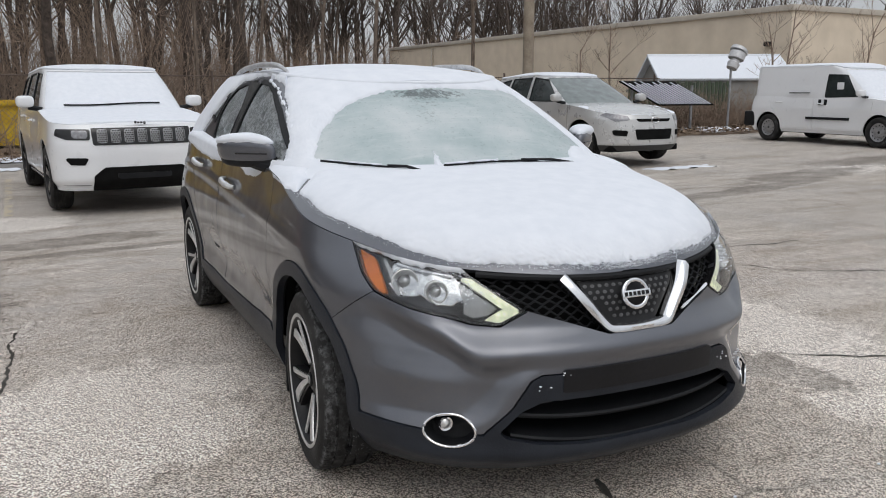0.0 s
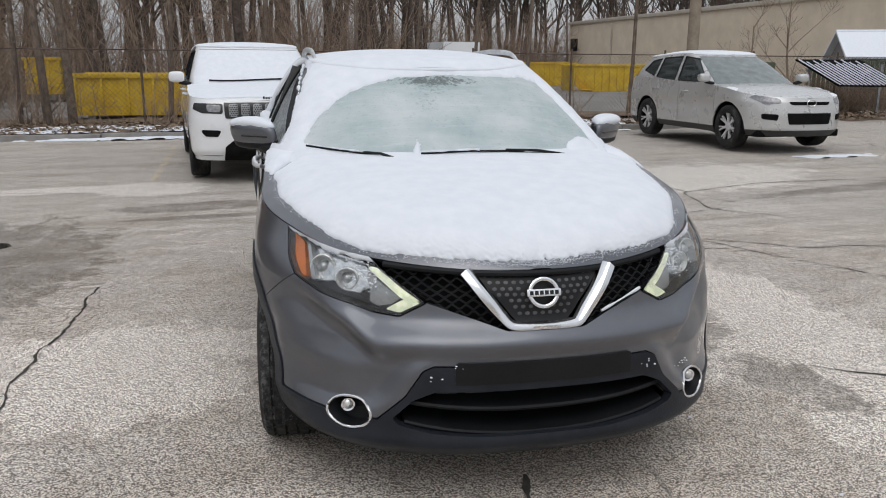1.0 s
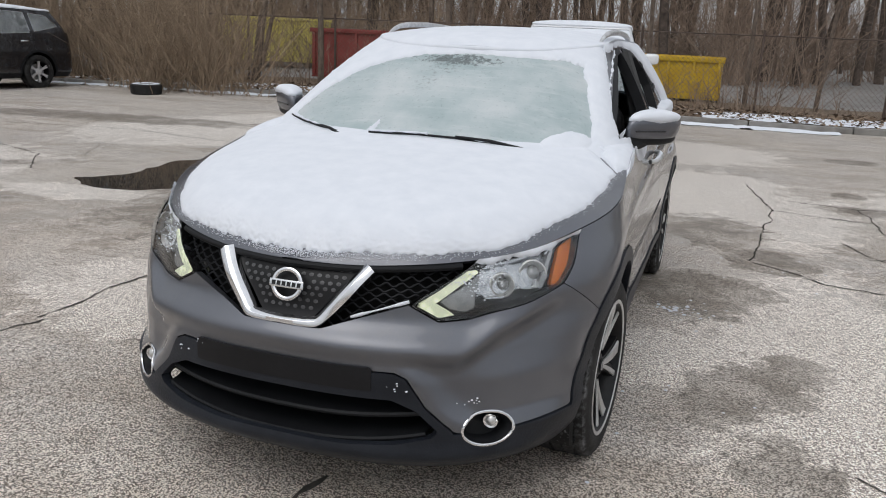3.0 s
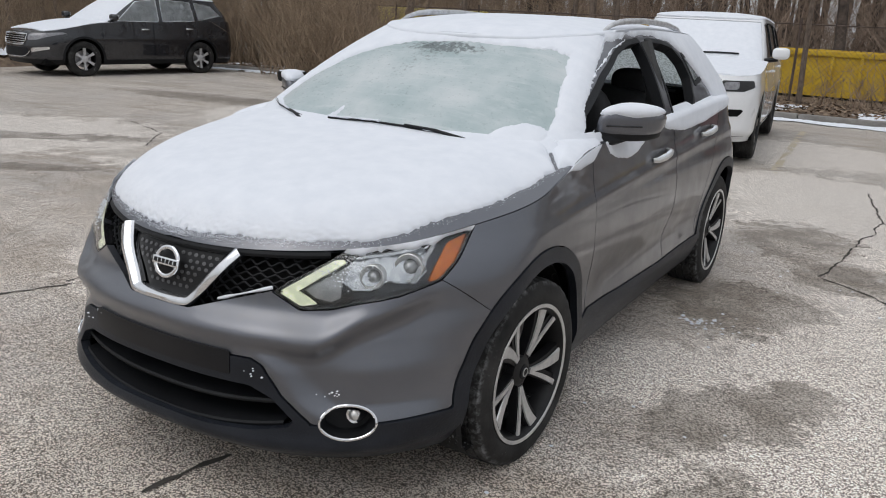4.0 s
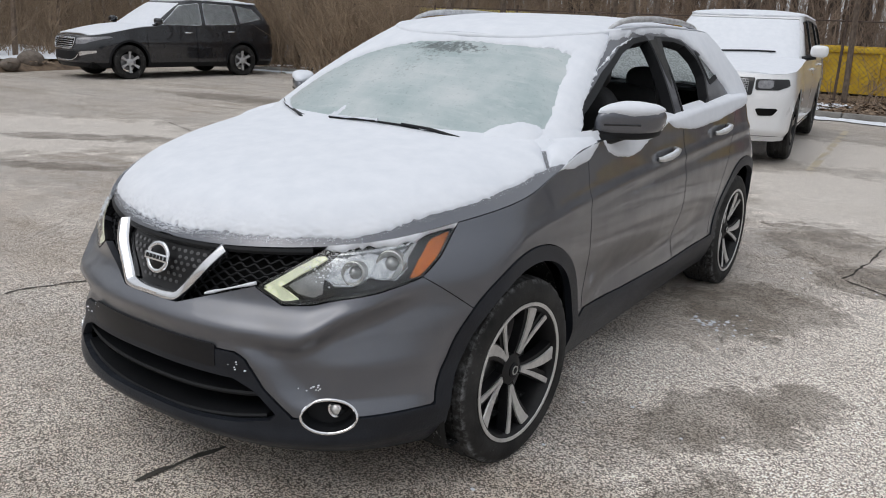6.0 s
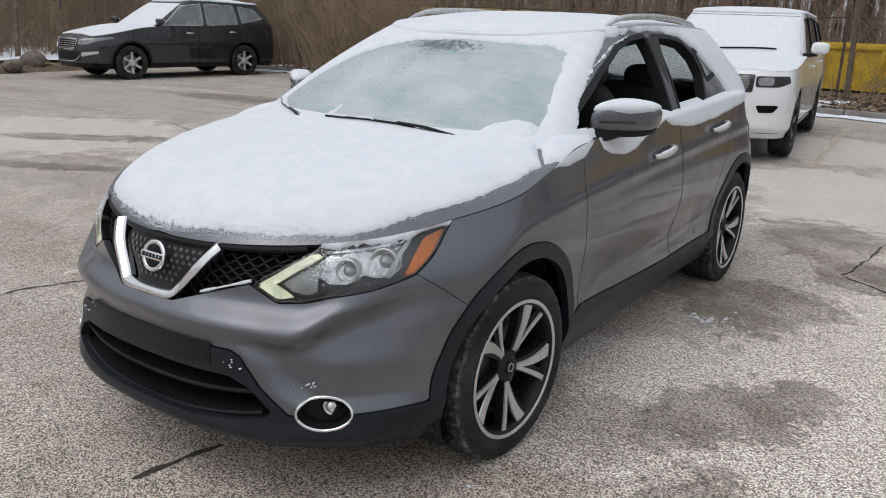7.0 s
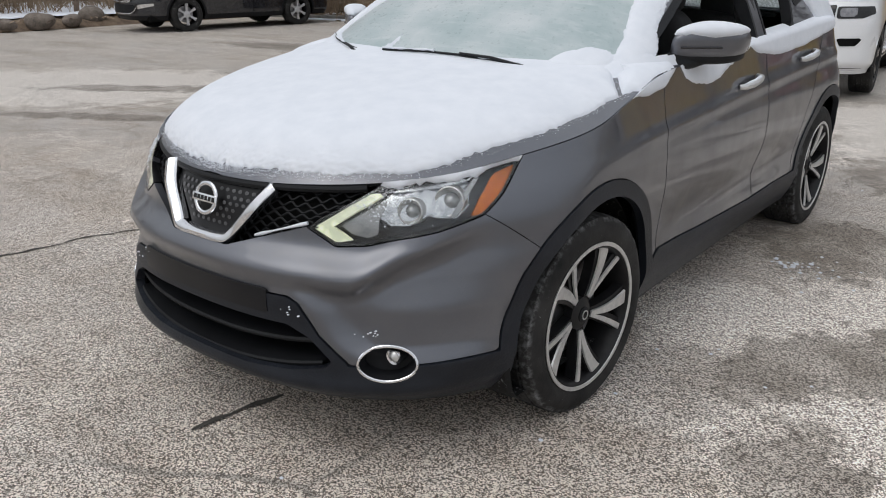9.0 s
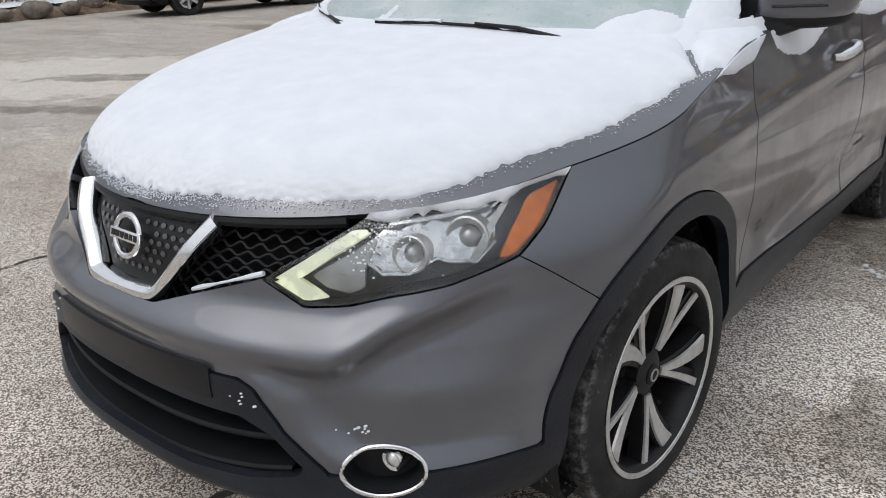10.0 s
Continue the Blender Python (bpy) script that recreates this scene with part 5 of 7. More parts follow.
lamps, rest = rest.part_off(lamp_line(rest), 0.002)
seam = np.where(rest.co[:, 1] < 1, rest.co[:, 1] - (-0.461 + (0.778 - rest.co[:, 2]) * 1.2), 9)
bumper, rest = rest.part_off(seam, 0.002)
DOOR_F = [(0.50, 0.20), (0.485, 0.45), (0.475, 0.75), (0.50, 1.0), (0.53, 1.3), (1.63, 1.3), (1.62, 0.9), (1.585, 0.55), (1.57, 0.20)]
DOOR_R = [(1.58, 0.20), (1.595, 0.55), (1.63, 0.9), (1.64, 1.3), (2.60, 1.3), (2.50, 1.05), (2.36, 0.86), (2.22, 0.70), (2.16, 0.50), (2.14, 0.20)]
for side in (1, -1):
    for poly, name in ((DOOR_F, "front_door"), (DOOR_R, "rear_door")):
        f = np.where(rest.co[:, 0] * side > 0, inside(rest.co[:, 1], rest.co[:, 2], poly), 9)
        piece, rest = rest.part_off(f, 0.0025)
        door = part(name, piece.mesh(name, 0.03, GREY_PAINT), None, hero)
        y = 1.36 if poly is DOOR_F else 2.23
        z = 0.955 if poly is DOOR_F else 0.995
        grip = tube([(side * (0.872 + d), y + s, z + 0.012 * s / 0.1) for s, d in ((-0.11, 0.0), (-0.09, 0.022), (-0.04, 0.034), (0.04, 0.034), (0.09, 0.024), (0.11, 0.0))], [0.011, 0.014, 0.015, 0.015, 0.014, 0.011], 10)
        part("door_handle", mesh_of("door_handle", *grip, ALLOY), None, door, "satin metal door handle")
rest_back, rest = rest.part_off(2.45 - rest.co[:, 1], 0.0)
pieces("rear_quarter", rest_back, 0.0, 0.02, GREY_PAINT, hero)
for side in (1, -1):
    piece, rest = rest.cut(-rest.co[:, 0] * side)
    pieces("front_wing", piece, 0.0, 0.02, GREY_PAINT, hero)
part("front_bumper", bumper.mesh("front_bumper", 0.025, GREY_PAINT), None, hero, "dark grey painted bumper with chips")
part("lower_cladding", clad.moved(0.006).mesh("lower_cladding", 0.03, CLADDING), None, hero, "matt black plastic arches, sills and lower bumper")
lining = inner.cut(forward(inner, HOLE))[1]
lining = lining.cut(forward(lining, [(x * 1.03, z) for x, z in GRILLE]))[1]
lining = lining.cut(fog_hole(lining, 1.1))[1]
lining = lining.cut(lamp_line(lining))[1]
part("inner_shell", lining.moved(-0.022).mesh("inner_shell", 0.006, DARK), None, hero)

# bonnet
hood_y0 = float(body.edge(np.linspace(0, 1, 50))[:, 1].min()) + 0.001
hood_ys = np.concatenate([hood_y0 + 0.17 * np.linspace(0, 1, 26) ** 1.6, np.linspace(hood_y0 + 0.19, 0.62, 62)])
hood_mid = curve(hood_y0, 0.841, -0.74, 0.884, -0.66, 0.930, -0.5, 0.982, -0.2, 1.033, 0.1, 1.07, 0.4, 1.10, 0.7, 1.11)
hood = body.lid(hood_ys, hood_mid, 90, 3.4, 0.995)
part("bonnet", hood.mesh("bonnet", 0.02, GREY_PAINT), None, hero)

# cabin
cabin = Form(
    nose=curve(1.0, 0.02, 1.1, 0.20, 1.2, 0.37, 1.3, 0.56, 1.4, 0.77, 1.47, 0.93, 1.52, 1.05),
    depth=curve(1.0, 0.62, 1.2, 0.55, 1.4, 0.46, 1.52, 0.40),
    tail=curve(1.0, 3.38, 1.2, 3.30, 1.35, 3.12, 1.5, 2.92),
    tail_depth=curve(1.0, 0.65, 1.3, 0.55, 1.5, 0.45),
    half=curve(0.5, 0.0, 1.0, 0.85, 1.1, 0.822, 1.2, 0.779, 1.3, 0.728, 1.4, 0.668, 1.46, 0.624, 1.52, 0.57),
    low=curve(0.0, 1.03, 0.6, 1.07, 1.5, 1.085, 2.2, 1.11, 2.6, 1.125, 3.4, 1.125),
    high=curve(0.3, 1.440, 0.88, 1.450, 1.0, 1.465, 1.3, 1.492, 1.8, 1.510, 2.4, 1.497, 2.8, 1.475, 3.3, 1.45),
    power=2.6,
    swell=0.0,
    wheelbase=BASE,
)
upper = cabin.sheet((70, 110, 24), 44)
PANES = {
    "front_window": [(0.56, 1.09), (0.62, 1.165), (0.95, 1.315), (1.20, 1.405), (1.40, 1.445), (1.60, 1.459), (1.555, 1.085)],
    "rear_window": [(1.70, 1.085), (1.735, 1.457), (1.95, 1.452), (2.10, 1.43), (2.185, 1.36), (2.20, 1.28), (2.13, 1.165), (2.0, 1.11)],
    "quarter_window": [(2.27, 1.25), (2.245, 1.385), (2.33, 1.375), (2.45, 1.315), (2.47, 1.285)],
}
screen_f = np.maximum(upper.at[:, 4] - 0.735, upper.co[:, 2] - 1.447)
screen, upper = upper.part_off(screen_f, 0.003)
part("windscreen", screen.moved(-0.004).mesh("windscreen", 0.006, FROST), None, hero, "frosted windscreen, wiped in arcs")
back_f = np.maximum(2.32 - upper.at[:, 4], np.abs(upper.co[:, 2] - 1.30) - 0.15)
back, upper = upper.part_off(back_f, 0.003)
part("rear_screen", back.mesh("rear_screen", 0.006, SPECKLED), None, hero)
panes = []
for side in (1, -1):
    for name, poly in PANES.items():
        f = np.where((upper.co[:, 0] * side > 0) & (upper.at[:, 4] > 0.3), inside(upper.co[:, 1], upper.co[:, 2], poly), 9)
        rim_f = f - 0.022
        frame_piece, upper_rest = upper.cut(rim_f)
        f2 = np.where((frame_piece.co[:, 0] * side > 0), inside(frame_piece.co[:, 1], frame_piece.co[:, 2], poly), 9)
        pane, seal = frame_piece.cut(f2)
        upper = upper_rest
        part("window_seal", seal.moved(0.003).mesh("window_seal", 0.05, PLASTIC), None, hero)
        if side < 0 or name == "quarter_window":
            part(name, pane.moved(-0.008).mesh(name, 0.005, SPECKLED), None, hero, "window speckled with snow")
pieces("pillar", upper, 0.0, 0.045, GREY_PAINT, hero)
roof_edge = cabin.edge(np.linspace(0, 3, 300))
roof_y0, roof_y1 = float(roof_edge[:, 1].min()) + 0.002, float(roof_edge[:, 1].max()) - 0.01
roof_ys = np.concatenate([roof_y0 + 0.3 * np.linspace(0, 1, 24) ** 1.5, np.linspace(roof_y0 + 0.32, roof_y1, 56)])
roof_mid = curve(roof_y0, float(roof_edge[0, 2]) + 0.002, 1.0, 1.490, 1.2, 1.522, 1.6, 1.55, 2.0, 1.553, 2.5, 1.53, 2.95, 1.475)
roof = cabin.lid(roof_ys, roof_mid, 70, 2.6)
part("roof", roof.mesh("roof", 0.02, GREY_PAINT), None, hero)
# ledge between doors and windows
for side in (1, -1):
    rows = []
    us = np.concatenate([np.linspace(0.7, 1, 20), np.linspace(1.02, 2, 80), np.linspace(2.02, 2.9, 16)])
    out = body.edge(us) * (side, 1, 1)
    ys = out[:, 1]
    keep = ys > 0.3
    out = out[keep]
    shelf = out + (-0.06 * side, 0, 0.02)
    g = np.stack([out, (out + shelf) / 2 + (0, 0, 0.006), shelf]) if side > 0 else np.stack([shelf, (out + shelf) / 2 + (0, 0, 0.006), out])
    part("belt_ledge", Sheet.grid(g, np.zeros((*g.shape[:2], 2))).mesh("belt_ledge", 0.01, GREY_PAINT), None, hero)
    rail_y = np.linspace(1.24, 2.66, 40)
    rail_z = np.interp(rail_y, [1.24, 1.32, 1.42, 1.55, 1.85, 2.25, 2.5, 2.66], [1.500, 1.530, 1.549, 1.558, 1.564, 1.553, 1.530, 1.485])
    rail_x = np.interp(rail_y, [1.0, 1.4, 2.0, 2.62], [0.555, 0.572, 0.572, 0.55])
    data = tube([(side * x, y, z) for x, y, z in zip(rail_x, rail_y, rail_z)], [0.008 + 0.007 * min(1, 6 * min(k, 39 - k) / 39) for k in range(40)], 10)
    part("roof_rail", mesh_of("roof_rail", *data, varied("rail_silver", (0.45, 0.45, 0.46), (0.72, 0.73, 0.75), 24, 0.4, 0.4)), None, hero, "satin silver roof rail dusted with snow")


# ---- details of the grey crossover ----
def nose_place(x, z, out=0.0, form=body):
    """A place on the nose at x, z, pushed out along the normal."""
    def at(x, z):
        e = 2 / (float(form.power(np.array([z]))[0]) if callable(form.power) else form.power)
        w = form.half(np.array([z]))[0]
        a = math.asin(min(0.9999, (abs(x) / w) ** (1 / e)))
        return form.nose(np.array([z]))[0] + form.depth(np.array([z]))[0] * (1 - math.cos(a) ** e)

    y, d = at(x, z), 0.006
    n = Vector(((at(x + d, z) - at(x - d, z)) / (2 * d), -1, (at(x, z + d) - at(x, z - d)) / (2 * d))).normalized()
    return Vector((x, y, z)) + n * out, n


for x, steer in ((0.79, -4.0), (-0.79, -4.0)):
    wheel(hero, (x, 0, HUB), R_TYRE, R_RIM, 0.215, twin_spokes, 1 if x > 0 else -1, steer, FROSTED_TYRE)
for x in (0.79, -0.79):
    wheel(hero, (x, BASE, HUB), R_TYRE, R_RIM, 0.215, twin_spokes, 1 if x > 0 else -1, 0.0, FROSTED_TYRE)
for y0 in (0.0, BASE):
    for side in (1, -1):
        # inner arch and a splash flap
        co, faces = lathe([(0.405, -0.02), (0.42, -0.03), (0.42, -0.34), (0.05, -0.36)], 40)
        pts = [(side * (0.86 + x), y0 + y, HUB + max(z, -0.16)) for x, y, z in co]
        part("arch_liner", mesh_of("arch_liner", pts, faces, LINER), None, hero)
        part("splash_flap", boxes((side * 0.80 - 0.07, side * 0.80 + 0.07, y0 + 0.355, y0 + 0.37, 0.16, 0.36), bevel=0.006), PLASTIC, hero)
part("underbody", boxes((-0.60, 0.60, -0.60, 3.1, 0.21, 0.27), (-0.45, 0.45, -0.66, -0.56, 0.24, 0.62), bevel=0.02), DARK, hero)

# headlamps
LED_TOP = on_front([(0.510, 0.832), (0.556, 0.838), (0.500, 0.788), (0.449, 0.742), (0.392, 0.734)])
LED_LOW = on_front([(0.392, 0.736), (0.447, 0.743), (0.481, 0.722), (0.502, 0.708), (0.461, 0.699)])
MARKER = on_front([("y", -0.490, 0.778), ("y", -0.442, 0.836), ("y", -0.385, 0.886), ("y", -0.312, 0.908), ("y", -0.385, 0.834), ("y", -0.445, 0.786)])
BRIGHT = on_front([(0.587, 0.752), (0.631, 0.752), (0.667, 0.786), (0.685, 0.778), (0.727, 0.774), ("y", -0.474, 0.826), ("y", -0.447, 0.872), (0.66, 0.90), (0.57, 0.86), (0.548, 0.82), (0.555, 0.775)])
INNER_LENS = on_front([(0.462, 0.744), (0.490, 0.722), (0.535, 0.712), (0.560, 0.724), (0.556, 0.765), (0.560, 0.835), (0.505, 0.782)])
FIN = on_front([("y", -0.540, 0.772), ("y", -0.482, 0.838), ("y", -0.432, 0.880), ("y", -0.420, 0.880), ("y", -0.470, 0.838), ("y", -0.527, 0.772)])
LAMP_BLACK = varied("lamp_black", (0.03, 0.03, 0.032), (0.09, 0.09, 0.095), 24, 0.2, 0.3)
LAMP_BRIGHT = varied("lamp_bright", (0.42, 0.43, 0.45), (0.80, 0.81, 0.82), 26, 0.10, 0.9)
LAMP_GREY = varied("lamp_grey", (0.30, 0.31, 0.32), (0.48, 0.48, 0.49), 22, 0.25, 0.5)
for side in (1, -1):
    lamp_sheet = lamps.cut(-lamps.co[:, 0] * side)[0]
    lamp = new("headlamp")
    lamp.parent = hero
    lamp["label"] = "clear headlamp with lit daytime strip and amber marker"
    glass = part("lens", lamp_sheet.mesh("lens", 0.003, LENS), None, lamp)
    glass.visible_shadow = False
    part("housing", lamp_sheet.moved(-0.060).mesh("housing", 0.01, LAMP_BLACK), None, lamp)
    for name, poly, push, deep, mat in (("reflector_bowl", BRIGHT, -0.034, 0.024, LAMP_BRIGHT), ("inner_lens", INNER_LENS, -0.030, 0.02, LAMP_GREY), ("lamp_fin", FIN, -0.006, 0.05, LAMP_GREY)):
        piece = lamp_sheet.cut(inside(around(lamp_sheet.co), lamp_sheet.co[:, 2], poly))[0]
        part(name, piece.moved(push).mesh(name, deep, mat), None, lamp)
    rim_f = inside(around(lamp_sheet.co), lamp_sheet.co[:, 2], LAMP)
    part("bezel", lamp_sheet.cut(rim_f + 0.007)[1].moved(-0.003).mesh("bezel", 0.05, GLOSS_BLACK), None, lamp)
    for poly in (LED_TOP, LED_LOW):
        piece = lamp_sheet.cut(inside(around(lamp_sheet.co), lamp_sheet.co[:, 2], poly))[0]
        part("led_strip", piece.moved(-0.006).mesh("led_strip", 0.012, LED), None, lamp, "glowing pale yellow strip")
    piece = lamp_sheet.cut(inside(around(lamp_sheet.co), lamp_sheet.co[:, 2], MARKER))[0]
    part("side_marker", piece.moved(-0.030).mesh("side_marker", 0.02, AMBER), None, lamp, "amber side marker")
    for (x, z, r) in ((0.700, 0.822, 0.036), (0.625, 0.797, 0.031)):
        c, n = nose_place(side * x, z, -0.03)
        turn = (n * 0.35 + Vector((side * 0.15, -1, 0)) * 0.65).normalized().to_track_quat("X", "Z").to_matrix()
        for name, prof, mat in (("reflector", [(r * 0.55, -0.02), (r * 0.8, 0.0), (r * 1.12, 0.014), (r * 1.22, 0.012), (r * 1.22, -0.03)], ALLOY), ("projector", [(0, 0.012), (r * 0.3, 0.010), (r * 0.55, 0.002), (r * 0.75, -0.012)], varied("projector_glass", (0.22, 0.23, 0.24), (0.45, 0.46, 0.47), 30, 0.06, 0.5))):
            co, faces = lathe(prof, 28)
            part(name, mesh_of(name, [c + turn @ Vector(p) for p in co], faces, mat), None, lamp)
    pts = [nose_place(side * x, z, -0.026)[0] for x, z in ((0.572, 0.768), (0.587, 0.752), (0.631, 0.752), (0.667, 0.786), (0.685, 0.778), (0.727, 0.774), (0.740, 0.812))]
    part("lamp_trim", mesh_of("lamp_trim", *tube(pts, 0.0042, 6), LAMP_BRIGHT), None, lamp)

# grille, chrome V and badge
V_OUT = [(-0.276, 0.875), (-0.276, 0.834), (-0.148, 0.668), (-0.125, 0.650), (0.125, 0.650), (0.148, 0.668), (0.276, 0.834), (0.276, 0.875)]
V_IN = [(-0.22, 0.90), (-0.215, 0.828), (-0.108, 0.698), (-0.085, 0.680), (0.085, 0.680), (0.108, 0.698), (0.215, 0.828), (0.22, 0.90)]
face = shell.cut(forward(shell, [(x * 1.05, z - 0.012) for x, z in GRILLE]))[0]
part("grille_back", face.moved(-0.075).mesh("grille_back", 0.01, DARK), None, hero)
badge_panel = face.cut(forward(face, V_OUT))[0]
badge_panel = badge_panel.cut(-forward(badge_panel, V_IN))[1]
v_path = [Vector((x, z, 0)) for x, z in ((-0.247, 0.833), (-0.128, 0.681), (-0.104, 0.6645), (0.104, 0.6645), (0.128, 0.681), (0.247, 0.833))]
for _ in range(4):
    v_path = [v_path[0]] + [p for a, b in zip(v_path, v_path[1:]) for p in (a.lerp(b, 0.2), a.lerp(b, 0.8))] + [v_path[-1]]
rows_v = []
for k, p in enumerate(v_path):
    d = (v_path[min(k + 1, len(v_path) - 1)] - v_path[max(k - 1, 0)]).normalized()
    s = Vector((-d.y, d.x, 0)) * (0.0130 + 0.0095 * min(1, abs(p.x) / 0.24))
    rows_v.append([nose_place(p.x + s.x * w, p.y + s.y * w, o)[0] for w, o in ((-1, -0.02), (-1, 0.010), (-0.9, 0.016), (-0.05, 0.020), (0.05, 0.0195), (0.92, 0.002), (1, -0.004), (1, -0.03))])
v_co = np.array([[tuple(q) for q in row] for row in rows_v])
v_faces = [(r * 8 + i, r * 8 + i + 1, r * 8 + 9 + i, r * 8 + 8 + i) for r in range(len(rows_v) - 1) for i in range(7)]
part("chrome_v", mesh_of("chrome_v", v_co.reshape(-1, 3), v_faces + [tuple(range(8)), tuple(range(len(v_co) * 8 - 8, len(v_co) * 8))], CHROME), None, hero, "polished chrome V")
part("badge_panel", badge_panel.moved(-0.022).mesh("badge_panel", 0.01, SPOKE_BLACK), None, hero)
dot_data = []
for r in range(7):
    for k in range(-8, 9):
        x, z = k * 0.0265 + (0.0132 if r % 2 else 0), 0.704 + r * 0.0205
        if np.hypot(x / 0.058, (z - 0.768) / 0.05) < 1 or inside(np.array([x]), np.array([z]), V_IN)[0] > -0.012 or z > 0.835:
            continue
        c, n = nose_place(x, z, -0.0195)
        t = n.to_track_quat("X", "Z").to_matrix()
        co, faces = lathe([(0, 0.001), (0.0064, 0.0)], 8)
        dot_data.append(([c + t @ Vector((a, b * 1.25, d)) for a, b, d in co], faces))
part("badge_dots", mesh_of("badge_dots", *join(dot_data), varied("dot_grey", (0.04, 0.04, 0.042), (0.10, 0.10, 0.105), 25, 0.4)), None, hero)
c, n = nose_place(0, 0.768, -0.004)
turn = n.to_track_quat("X", "Z").to_matrix()
badge = new("badge")
badge.parent = hero
ring = [(0.0062 * math.cos(2 * math.pi * k / 10) * 1.25 + 0.047, 0.006 * math.sin(2 * math.pi * k / 10)) for k in range(11)]
co, faces = lathe(ring, 40)
part("badge_ring", mesh_of("badge_ring", [c + turn @ Vector((a, b, d * 0.96)) for a, b, d in co], faces, CHROME), None, badge)
bm = boxes((-0.001, 0.008, -0.058, 0.058, -0.0125, 0.0125), bevel=0.003)
bmesh.ops.transform(bm, matrix=Matrix.Translation(c) @ turn.to_4x4(), verts=bm.verts)
part("badge_bar", bm, CHROME, badge)
bm = bmesh.new()
for k in range(6):
    y = -0.049 + k * 0.0172
    box(bm, 0.008, 0.0092, y, y + 0.012, -0.0068, 0.0068)
bmesh.ops.transform(bm, matrix=Matrix.Translation(c) @ turn.to_4x4(), verts=bm.verts)
part("badge_marks", bm, GLOSS_BLACK, badge)

for side in (1, -1):
    wires = []
    for r in range(13):
        run = []
        for k in range(70):
            x = 0.13 + k * 0.0066
            z = 0.668 + r * 0.0185 + 0.0062 * math.cos(2 * math.pi * x / 0.046 + (math.pi if r % 2 else 0))
            ok = inside(np.array([x]), np.array([z]), GRILLE)[0] < 0.004 and inside(np.array([x]), np.array([z]), V_OUT)[0] > -0.012 and z < body.high(nose_place(x, z)[0].y) - 0.008
            if ok:
                run.append(nose_place(side * x, z, -0.03)[0])
            if (not ok or k == 69) and run:
                if len(run) > 2:
                    wires.append(tube(run, 0.0034, 5))
                run = []
    part("grille_mesh", mesh_of("grille_mesh", *join(wires), PLASTIC), None, hero, "black honeycomb grille")
lip_pts = [nose_place(x, float(body.high(np.array([nose_place(x, 0.87)[0].y]))[0]) - 0.008, -0.012)[0] for x in np.linspace(-0.5, 0.5, 40)]
part("bonnet_seal", mesh_of("bonnet_seal", *tube(lip_pts, 0.012, 8), PLASTIC), None, hero)

# lower mouth
back_wall = shell.cut(forward(shell, [(x * 1.08, 0.40 + (z - 0.40) * 1.2) for x, z in HOLE]))[0]
part("mouth_back", back_wall.moved(-0.17).mesh("mouth_back", 0.01, DARK), None, hero)
for z0, z1, out, reach in ((0.414, 0.388, -0.016, 0.452), (0.345, 0.302, -0.012, 0.462)):
    pts = []
    for x in np.linspace(-reach, reach, 50):
        z = z1 + (z0 - z1) * (abs(x) / reach) ** 2.2
        pts.append(nose_place(x, z, out)[0])
    co, faces = [], []
    for p in pts:
        for dy, dz in ((0.0, -0.004), (-0.004, 0.004), (0.0, 0.011), (0.16, 0.022), (0.16, 0.004)):
            co.append(p + Vector((0, dy, dz)))
    for k in range(49):
        for i in range(5):
            j = (i + 1) % 5
            faces.append((k * 5 + i, k * 5 + j, k * 5 + 5 + j, k * 5 + 5 + i))
    part("mouth_slat", mesh_of("mouth_slat", co, faces, PLASTIC), None, hero)
for x0, x1 in ((-0.34, -0.27), (-0.24, -0.14), (-0.12, 0.0), (0.02, 0.12), (0.16, 0.26)):
    part("radiator_duct", boxes((x0, x1, -0.76, -0.72, 0.405, 0.452), bevel=0.004), varied("duct_grey", (0.03, 0.03, 0.03), (0.07, 0.07, 0.07), 30, 0.6), hero)
plate = shell.cut(forward(shell, [(-0.30, 0.487), (-0.30, 0.560), (0.30, 0.560), (0.30, 0.487)]))[0]
part("plate_mount", plate.moved(0.0085).mesh("plate_mount", 0.008, varied("plate_black", (0.009, 0.009, 0.010), (0.015, 0.015, 0.017), 3, 0.3, Specular_IOR_Level=0.2)), None, hero, "blank black number plate mount")

